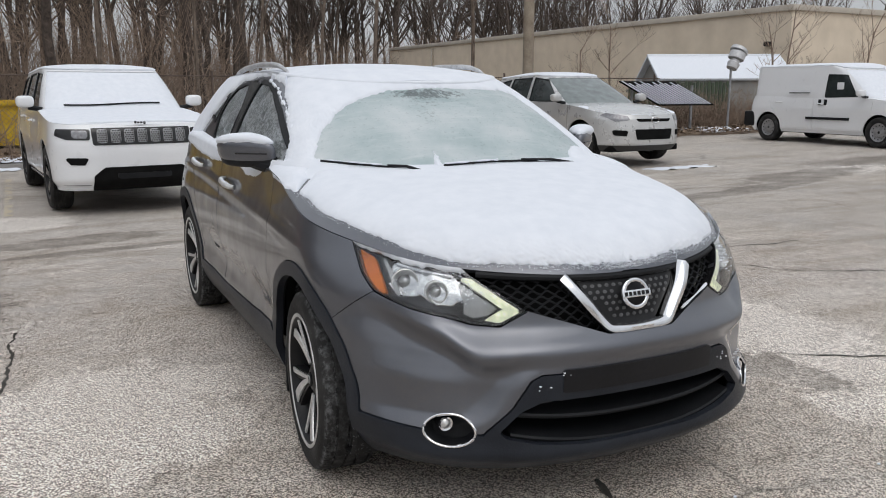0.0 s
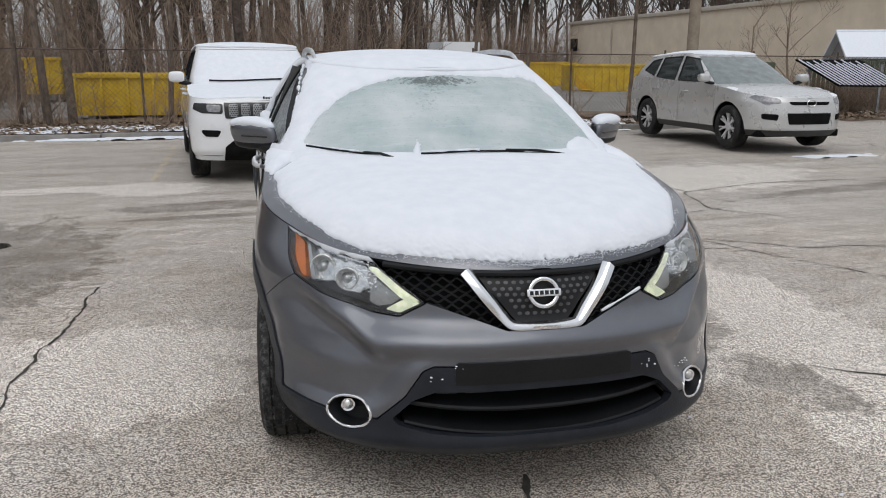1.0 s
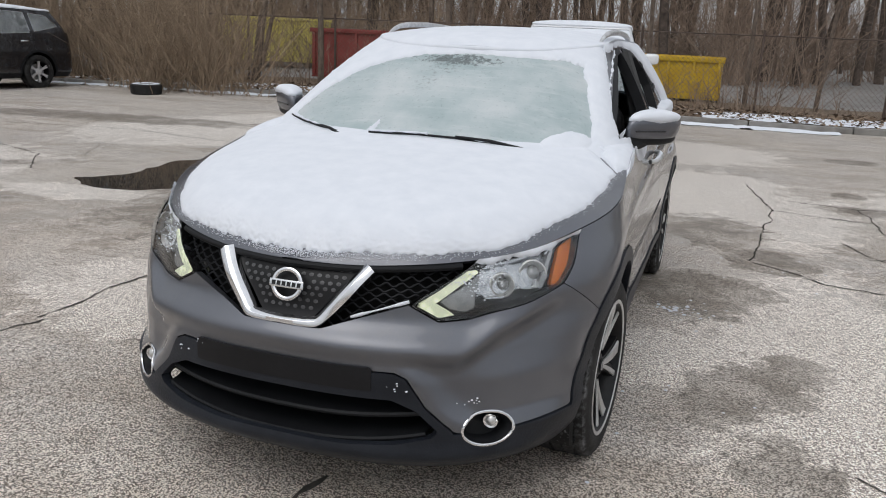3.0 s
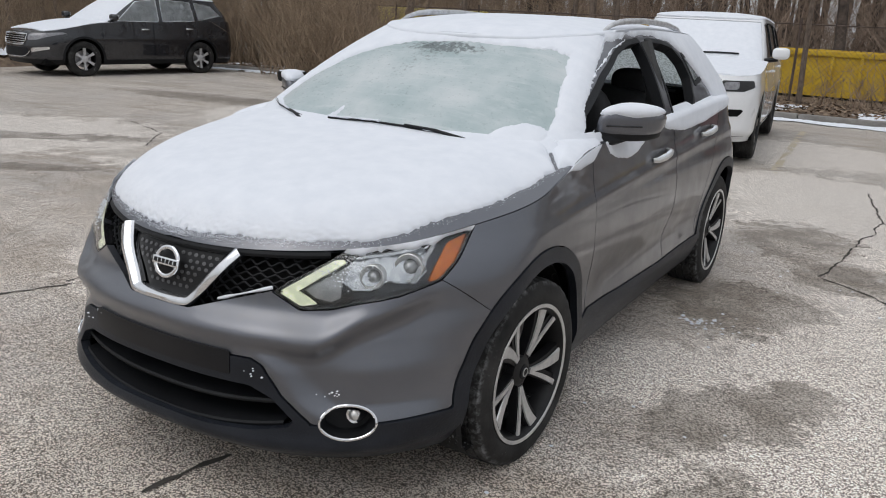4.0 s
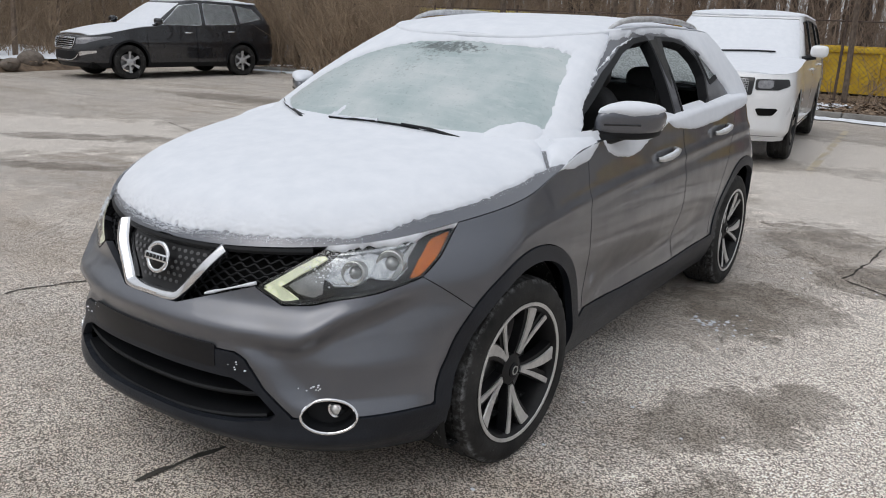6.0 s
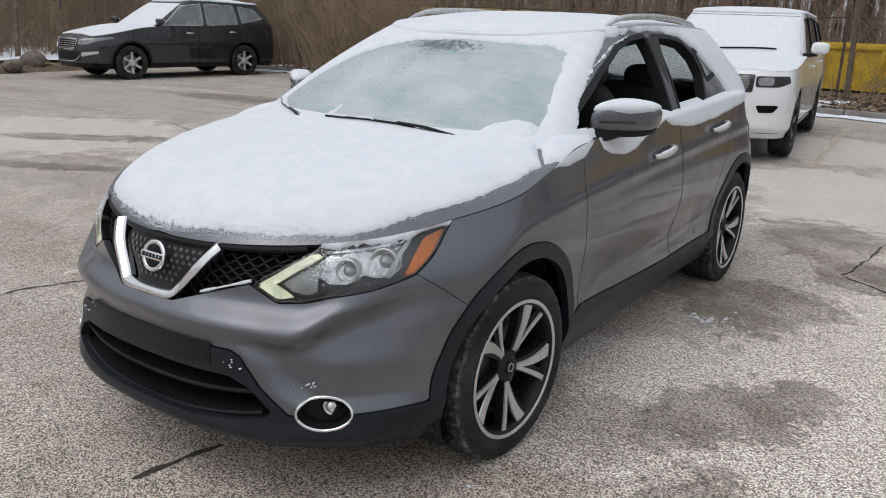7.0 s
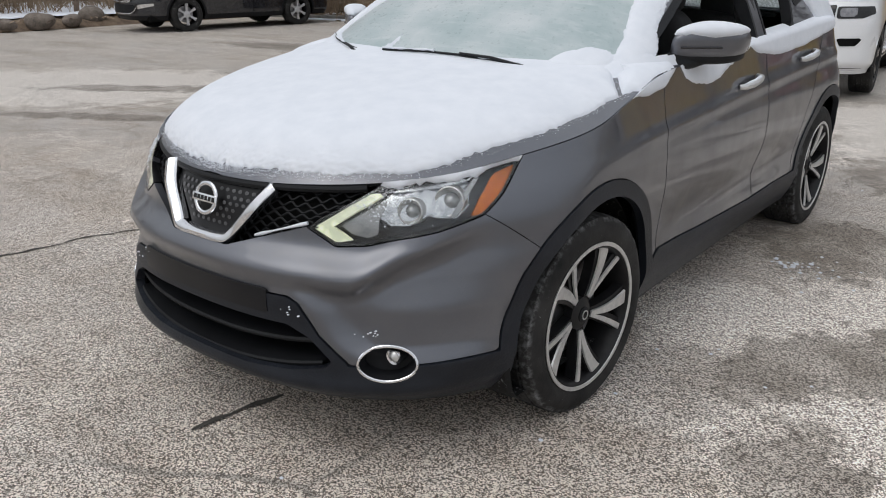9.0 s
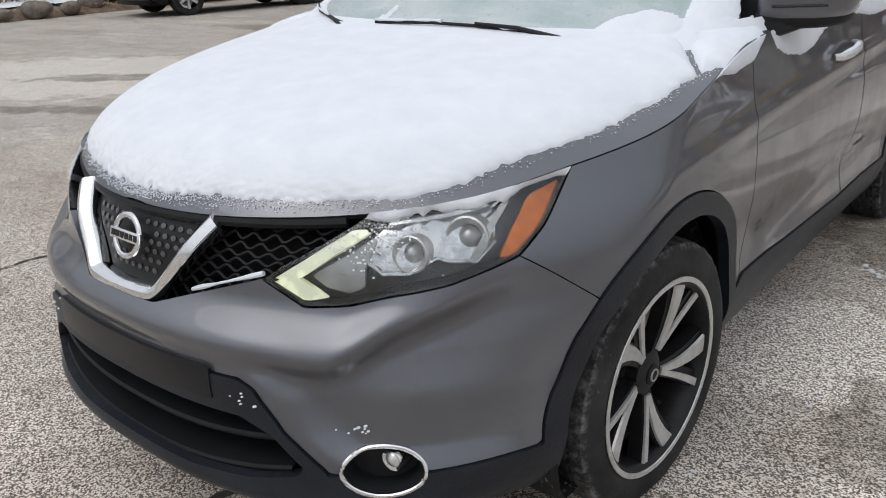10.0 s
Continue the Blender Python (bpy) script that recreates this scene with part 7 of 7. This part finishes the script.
    top = Form(
        nose=curve(lo, cowl[0] + rise(lo) * (head[0] - cowl[0]), head[1], head[0], roof, head[0] + (roof - head[1]) * 2.5),
        depth=curve(lo, 0.55, roof, 0.4),
        tail=curve(lo, tail - 0.06, belt[1] + 0.05, tail - 0.1, back[1], back[0]),
        tail_depth=curve(lo, 0.4, roof, 0.35),
        half=curve(0.5, 0.0, lo, half - inset[0], (lo + roof) / 2, half - inset[0] - (inset[1] - inset[0]) * 0.42, roof, half - inset[1]),
        low=curve(-1.0, belt[0] - 0.02, wheelbase * 0.5, belt[0] - 0.01, tail, belt[1] - 0.02),
        high=curve(cowl[0], head[1] - 0.01, head[0], head[1], head[0] + 0.5, roof - 0.05, back[0] - 0.3, (roof + back[1]) / 2 - 0.04, tail, back[1]),
        power=power, swell=0.0, wheelbase=wheelbase,
    )
    upper = top.sheet((36, 60, 16), 26)
    f = np.maximum(upper.at[:, 4] - 0.72, upper.co[:, 2] - head[1] + 0.02)
    pane, upper = upper.part_off(f, 0.003)
    part("windscreen", pane.moved(-0.004).mesh("windscreen", 0.006, screen or GLASS), None, root)
    f = np.maximum(2.4 - upper.at[:, 4], np.abs(upper.co[:, 2] - (belt[1] + back[1]) / 2) - 0.16)
    pane, upper = upper.part_off(f, 0.003)
    part("rear_screen", pane.mesh("rear_screen", 0.006, GLASS), None, root)
    for side in (1, -1):
        for poly in panes:
            f = np.where(upper.co[:, 0] * side > 0, inside(upper.co[:, 1], upper.co[:, 2], list(poly)), 9)
            pane, upper = upper.cut(f - 0.012)
            part("side_window", pane.moved(-0.012).mesh("side_window", 0.006, glass or GLASS), None, root)
            ring_piece = pane.cut(np.where(pane.co[:, 0] * side > 0, inside(pane.co[:, 1], pane.co[:, 2], list(poly)), 9))[1]
            part("window_seal", ring_piece.moved(0.002).mesh("window_seal", 0.02, finish if finish is CHROME else PLASTIC), None, root)
    pieces("pillar", upper, 0.0, 0.03, paint, root)
    e = top.edge(np.linspace(0, 3, 60))
    cap = top.lid(np.linspace(float(e[:, 1].min()) + 0.003, float(e[:, 1].max()) - 0.003, 40), curve(head[0], head[1] + 0.005, head[0] + 0.25, roof - 0.02, (head[0] + back[0]) / 2, roof, back[0], back[1] + 0.005), 34, 2.8)
    part("roof", cap.mesh("roof", 0.02, paint), None, root)
    for side in (1, -1):
        for y in (0.0, wheelbase):
            wheel(root, (side * (half - track), y, hub), radius, radius * rim, 0.24, spokes or plain_spokes(5, 0.07, ALLOY), side, steer if y == 0 else 0, finish=STEEL if spokes is None else None)
            co, faces = lathe([(radius * arch, 0.0), (radius * arch + 0.02, -0.02), (radius * arch, -0.36), (0.05, -0.38)], 28)
            part("arch_liner", mesh_of("arch_liner", [(side * (half - 0.03 + a), y + b, hub + max(d, -0.1)) for a, b, d in co], faces, DARK), None, root)
        mirror = new("door_mirror")
        mirror.parent = root
        part("mirror_cap", mesh_of("mirror_cap", *pillow((side * (half + 0.09), cowl[0] + 0.22, belt[0] + 0.13), (0.105, 0.075, 0.074), 3.4, 14, 24), paint), None, mirror)
        part("mirror_arm", mesh_of("mirror_arm", *tube([(side * (half - 0.1), cowl[0] + 0.2, belt[0] + 0.03), (side * (half + 0.06), cowl[0] + 0.22, belt[0] + 0.06)], 0.03, 8), PLASTIC), None, mirror)
        part("mirror_glass", mesh_of("mirror_glass", *pillow((side * (half + 0.09), cowl[0] + 0.297, belt[0] + 0.13), (0.088, 0.008, 0.058), 3.5, 8, 20), CHROME), None, mirror)
    part("underbody", boxes((-half + 0.15, half - 0.15, -front + 0.25, tail - 0.25, low - 0.02, low + 0.1), bevel=0.02), DARK, root)
    return root, form, outer, bonnet, top, cap


def laid(sheet, f, deep, label, root, seed):
    y = sheet.co[:, 1]
    f = np.maximum(f, np.maximum(-(1 - np.abs(sheet.at[:, 3])) * 0.6 - 0.010, -np.minimum(y - y.min(), y.max() - y) - 0.012))
    ob = solid("snow_cover", snow_sheet(sheet, f, deep, "snow_cover", 0.06, 0.02, seed, skirt=deep + 0.012), None, label, "snow", kind="stuff")
    ob.matrix_world = root.matrix_world.copy()


def pieces_on(root, outer, rows):
    """Lamps, grilles and trims cut from the outer form: name, polygon (x, z), push, thickness, material, mirrored."""
    for name, poly, push, thick, mat, twin in rows:
        for side in (1, -1) if twin else (1,):
            f = np.where(outer.co[:, 1] < 0.2, inside(outer.co[:, 0] * side, outer.co[:, 2], list(poly)), 9)
            piece = outer.cut(f)[0]
            if piece.faces:
                part(name, piece.moved(push).mesh(name, thick, mat), None, root)


LAMP_GLASS = varied("lamp_glass", (0.16, 0.16, 0.17), (0.34, 0.34, 0.36), 26, 0.12, 0.3)

# white four-wheel drive
BOXY_AT = pose(-0.82, 8.0, 0.03, 0, 0, 6)
boxy_suv, form, outer, bonnet, top, cap = parked(
    "white_suv", "white boxy SUV under snow with black slotted grille", BOXY_AT, WHITE_PAINT, 0.92, 0.97, 0.955, 2.915, 0.385, (1.00, 1.16), (0.52, 1.20), (1.20, 1.66), 1.735, (3.55, 1.64), (1.13, 1.20), 3.6, 0.55, (0.07, 0.24), 0.27, 0.30,
    panes=([(0.95, 1.20), (1.35, 1.60), (1.85, 1.63), (1.82, 1.20)], [(1.92, 1.20), (1.95, 1.63), (2.75, 1.61), (2.85, 1.24)], [(2.95, 1.26), (2.88, 1.59), (3.35, 1.55), (3.45, 1.32)]), spokes=plain_spokes(5, 0.09, GLOSS_BLACK, 9), arch=1.19, clad=WHITE_PAINT, screen=SNOW)
pieces_on(boxy_suv, outer, [
    ("grille_surround", [(-0.535, 0.785), (-0.545, 0.975), (0.545, 0.975), (0.535, 0.785)], 0.008, 0.03, GLOSS_BLACK, False),
    ("headlamp", [(0.56, 0.842), (0.555, 0.962), (0.88, 0.968), (0.90, 0.895), (0.80, 0.850)], 0.006, 0.03, GLOSS_BLACK, True),
    ("lamp_lens", [(0.585, 0.862), (0.58, 0.945), (0.74, 0.952), (0.74, 0.866)], 0.012, 0.01, LAMP_GLASS, True),
    ("fog_lamp", [(0.63, 0.565), (0.585, 0.645), (0.82, 0.65), (0.815, 0.625), (0.77, 0.57)], 0.006, 0.02, DARK, True),
    ("lower_intake", [(-0.56, 0.262), (-0.55, 0.44), (-0.43, 0.535), (0.43, 0.535), (0.55, 0.44), (0.56, 0.262)], 0.007, 0.02, DARK, False),
    ("intake_bar", [(-0.30, 0.40), (-0.30, 0.46), (0.30, 0.46), (0.30, 0.40)], 0.012, 0.02, PLASTIC, False),
    # Grey strip stands in for the shade line of the bumper's corner crease.
    ("crease_shade_strip", [(0.57, 0.325), (0.57, 0.335), (0.86, 0.345), (0.86, 0.335)], 0.003, 0.01, LAMP_GLASS, True),
])
MESH_GREY = varied("grille_grey", (0.26, 0.26, 0.27), (0.38, 0.38, 0.39), 120, 0.4, 0.4)
for k in range(7):
    x = -0.432 + k * 0.144
    slot = outer.cut(np.where(outer.co[:, 1] < 0.2, inside(outer.co[:, 0], outer.co[:, 2], [(x - 0.054, 0.822), (x - 0.054, 0.945), (x - 0.042, 0.958), (x + 0.042, 0.958), (x + 0.054, 0.945), (x + 0.054, 0.822), (x + 0.042, 0.808), (x - 0.042, 0.808)]), 9))[0]
    slot_part = part("grille_slot", slot.moved(0.011).mesh("grille_slot", 0.006, MESH_GREY), None, boxy_suv)
    cells = []
    for r in range(6):
        for i in range(4):
            cx, cz = x - 0.040 + i * 0.027 + (0.0135 if r % 2 else 0) * (1 if i < 3 else 0), 0.826 + r * 0.023
            p, n = nose_place(cx, cz, 0.0125, form)
            t = n.to_track_quat("X", "Z").to_matrix()
            co, faces = lathe([(0, 0.0005), (0.0095, 0.0)], 6)
            cells.append(([p + t @ Vector(q) for q in co], faces))
    part("slot_holes", mesh_of("slot_holes", *join(cells), DARK), None, slot_part)
p, n = nose_place(0, 1.015, 0.012, form)
bm = boxes((-0.07, -0.046, -0.01, 0, 0, 0.03), (-0.038, -0.014, -0.01, 0, 0, 0.022), (-0.006, 0.02, -0.01, 0, 0, 0.022), (0.028, 0.054, -0.01, 0, -0.007, 0.022), bevel=0.002)
bmesh.ops.translate(bm, verts=bm.verts, vec=p)
part("bonnet_badge", bm, GLOSS_BLACK, boxy_suv)
laid(bonnet, np.where(bonnet.co[:, 1] > -0.78, -0.1, 0.05) + 0.0 * bonnet.co[:, 0], 0.014, "snow on the white SUV's bonnet", boxy_suv, 21)
laid(cap, np.full(len(cap.co), -0.1), 0.03, "thick snow on the white SUV's roof", boxy_suv, 22)
part("screen_wiper", mesh_of("screen_wiper", *tube([nose_place(x, 1.215 + 0.012 * math.sin(4 * x), 0.012, top)[0] for x in np.linspace(-0.62, 0.55, 12)], 0.011, 6), PLASTIC), None, boxy_suv)

# silver crossover
SILVER_AT = pose(7.90, 9.35, 0.12, 0, 0, 2.3)
silver_car, form, outer, bonnet, top, cap = parked(
    "silver_crossover", "silver crossover with light snow on roof, bare bonnet", SILVER_AT, SILVER_PAINT, 0.94, 0.98, 0.935, 2.75, 0.365, (0.86, 1.05), (0.40, 1.09), (1.28, 1.55), 1.635, (3.30, 1.52), (1.03, 1.17), 2.7, 0.85, (0.07, 0.30), 0.24, 0.34,
    panes=([(0.80, 1.09), (1.38, 1.49), (1.80, 1.535), (1.76, 1.09)], [(1.88, 1.09), (1.90, 1.535), (2.55, 1.51), (2.60, 1.15)], [(2.70, 1.17), (2.64, 1.495), (2.95, 1.45), (3.15, 1.27)]), spokes=plain_spokes(7, 0.044, SILVER_WHEEL, 8), clad=TRIM_GREY, screen=tinted_glass("screen_glass", (0.14, 0.16, 0.16), 0.1))
pieces_on(silver_car, outer, [
    ("upper_grille", [(-0.40, 0.80), (-0.34, 0.75), (0.34, 0.75), (0.40, 0.80)], 0.006, 0.02, DARK, False),
    ("lower_grille", [(-0.38, 0.44), (-0.42, 0.62), (0.42, 0.62), (0.38, 0.44)], 0.006, 0.02, DARK, False),
    ("headlamp", [(0.50, 0.78), (0.52, 0.85), (0.80, 0.90), (0.86, 0.86), (0.72, 0.75)], 0.006, 0.03, LAMP_GLASS, True),
    ("fog_lamp", [(0.56, 0.50), (0.54, 0.60), (0.76, 0.61), (0.75, 0.52)], 0.006, 0.02, DARK, True),
])
p, n = nose_place(0, 0.775, 0.02, form)
loop = [p + Vector((0.085 * math.cos(a), 0, 0.052 * math.sin(a))) for a in np.linspace(0, 2 * math.pi, 25)]
part("badge_ring", mesh_of("badge_ring", *tube(loop, 0.009, 6, False), CHROME), None, silver_car)
laid(cap, np.full(len(cap.co), -0.1), 0.03, "snow on the silver car's roof", silver_car, 31)
laid(bonnet, 0.09 * lumps(bonnet.co, 2.5, 4.0) + 0.075 - 0.07 * (np.abs(bonnet.at[:, 3]) > 0.8), 0.012, "thin melting snow on the silver bonnet", silver_car, 32)

# black crossover
BLACK_AT = pose(-15.29, 9.22, -0.135, 0, 0, -7.3)
big_suv, form, outer, bonnet, top, cap = parked(
    "black_suv", "large black SUV with snow on bonnet and roof", BLACK_AT, BLACK_PAINT, 1.09, 1.14, 0.985, 3.02, 0.385, (0.92, 1.16), (0.45, 1.22), (1.30, 1.74), 1.84, (3.78, 1.72), (1.16, 1.27), 2.7, 0.95, (0.07, 0.28), 0.26, 0.36,
    panes=([(0.86, 1.22), (1.40, 1.65), (1.92, 1.715), (1.90, 1.22)], [(2.02, 1.23), (2.04, 1.715), (2.85, 1.69), (2.90, 1.26)], [(3.02, 1.28), (2.98, 1.68), (3.42, 1.62), (3.66, 1.40)]), spokes=plain_spokes(6, 0.046, SILVER_WHEEL, 5), glass=SPECKLED, screen=SNOW, finish=CHROME)
pieces_on(big_suv, outer, [
    ("grille", [(-0.40, 0.68), (-0.46, 0.87), (0.46, 0.87), (0.40, 0.68)], 0.006, 0.02, DARK, False),
    ("headlamp", [(0.50, 0.76), (0.50, 0.88), (0.72, 0.905), (0.93, 0.94), (0.955, 0.91), (0.86, 0.85), (0.70, 0.77)], 0.008, 0.03, LAMP_GLASS, True),
    ("fog_trim", [(0.58, 0.50), (0.58, 0.60), (0.86, 0.63), (0.86, 0.58)], 0.008, 0.02, CHROME, True),
    ("lower_grille", [(-0.50, 0.42), (-0.50, 0.60), (0.50, 0.60), (0.50, 0.42)], 0.006, 0.02, PLASTIC, False),
])
for z in (0.69, 0.735, 0.78, 0.825, 0.865):
    part("grille_bar", mesh_of("grille_bar", *tube([nose_place(x, z, 0.012, form)[0] for x in np.linspace(-0.42, 0.42, 16)], 0.008, 6), CHROME), None, big_suv)
frame_line = [(-0.41, 0.665), (-0.30, 0.655), (0.0, 0.652), (0.30, 0.655), (0.41, 0.665), (0.45, 0.77), (0.47, 0.875), (0.30, 0.885), (0.0, 0.888), (-0.30, 0.885), (-0.47, 0.875), (-0.45, 0.77), (-0.41, 0.665)]
part("grille_frame", mesh_of("grille_frame", *tube([nose_place(x, z, 0.012, form)[0] for x, z in frame_line], 0.014, 6, False), CHROME), None, big_suv)
part("intake_trim", mesh_of("intake_trim", *tube([nose_place(x, 0.40 + 0.14 * (abs(x) / 0.56) ** 6, 0.012, form)[0] for x in np.linspace(-0.56, 0.56, 28)], 0.010, 6), CHROME), None, big_suv)
laid(bonnet, np.where(bonnet.co[:, 1] > -0.80, -0.1, 0.05), 0.02, "snow on the black SUV's bonnet", big_suv, 41)
laid(cap, np.full(len(cap.co), -0.1), 0.04, "snow on the black SUV's roof", big_suv, 42)

# white van
VAN = pose(15.62, 9.03, 0.16, 0, 0, -1)
van, form, outer, bonnet, top, cap = parked(
    "white_van", "white panel van with snow on its roof", VAN, WHITE_PAINT, 0.90, 0.78, 0.92, 3.11, 0.335, (0.92, 1.10), (0.20, 1.12), (0.95, 1.72), 1.85, (3.80, 1.84), (1.05, 1.10), 3.4, 0.6, (0.04, 0.16), 0.24, 0.33,
    panes=([(0.62, 1.10), (0.98, 1.58), (1.48, 1.60), (1.48, 1.08)],), spokes=steel_disc, clad=WHITE_PAINT, screen=SNOW)
for side in (1, -1):
    w = 0.925
    part("rub_strip", boxes((side * w - 0.012, side * w + 0.012, 0.75, 1.95, 0.56, 0.62), bevel=0.006), PLASTIC, van)
    part("slide_rail", boxes((side * 0.905 - 0.01, side * 0.905 + 0.01, 1.9, 2.5, 1.17, 1.19)), PLASTIC, van)
    for y in (1.40, 1.56):
        part("door_handle", boxes((side * 0.915 - 0.02, side * 0.915 + 0.025, y, y + 0.06, 0.90, 1.03), bevel=0.012), PLASTIC, van)
    part("rear_bumper", boxes((side * 0.80 - 0.12, side * 0.80 + 0.13, 3.55, 3.92, 0.34, 0.72), bevel=0.05), PLASTIC, van)
part("paper_notice", boxes((-0.845, -0.838, 1.02, 1.20, 1.22, 1.42), bevel=0.002), WHITE_PAINT, van, "white paper in the side window")
laid(cap, np.full(len(cap.co), -0.1), 0.04, "snow on the van's roof", van, 51)

# red hatchback beyond the fence
RED = pose(9.1, 29.5, 0.05, 0, 0, 18)
red_car, form, outer, bonnet, top, cap = parked(
    "red_hatchback", "dark red hatchback parked beyond the fence", RED, RED_PAINT, 0.85, 0.75, 0.88, 2.6, 0.33, (0.82, 1.0), (0.35, 1.03), (1.15, 1.48), 1.55, (2.90, 1.45), (0.98, 1.08), 2.7, 0.8,
    panes=([(0.75, 1.03), (1.25, 1.42), (1.65, 1.45), (1.62, 1.03)], [(1.72, 1.04), (1.75, 1.45), (2.45, 1.42), (2.50, 1.12)]), group="parked cars")
laid(cap, np.full(len(cap.co), -0.1), 0.04, "snow on the red car's roof", red_car, 61)
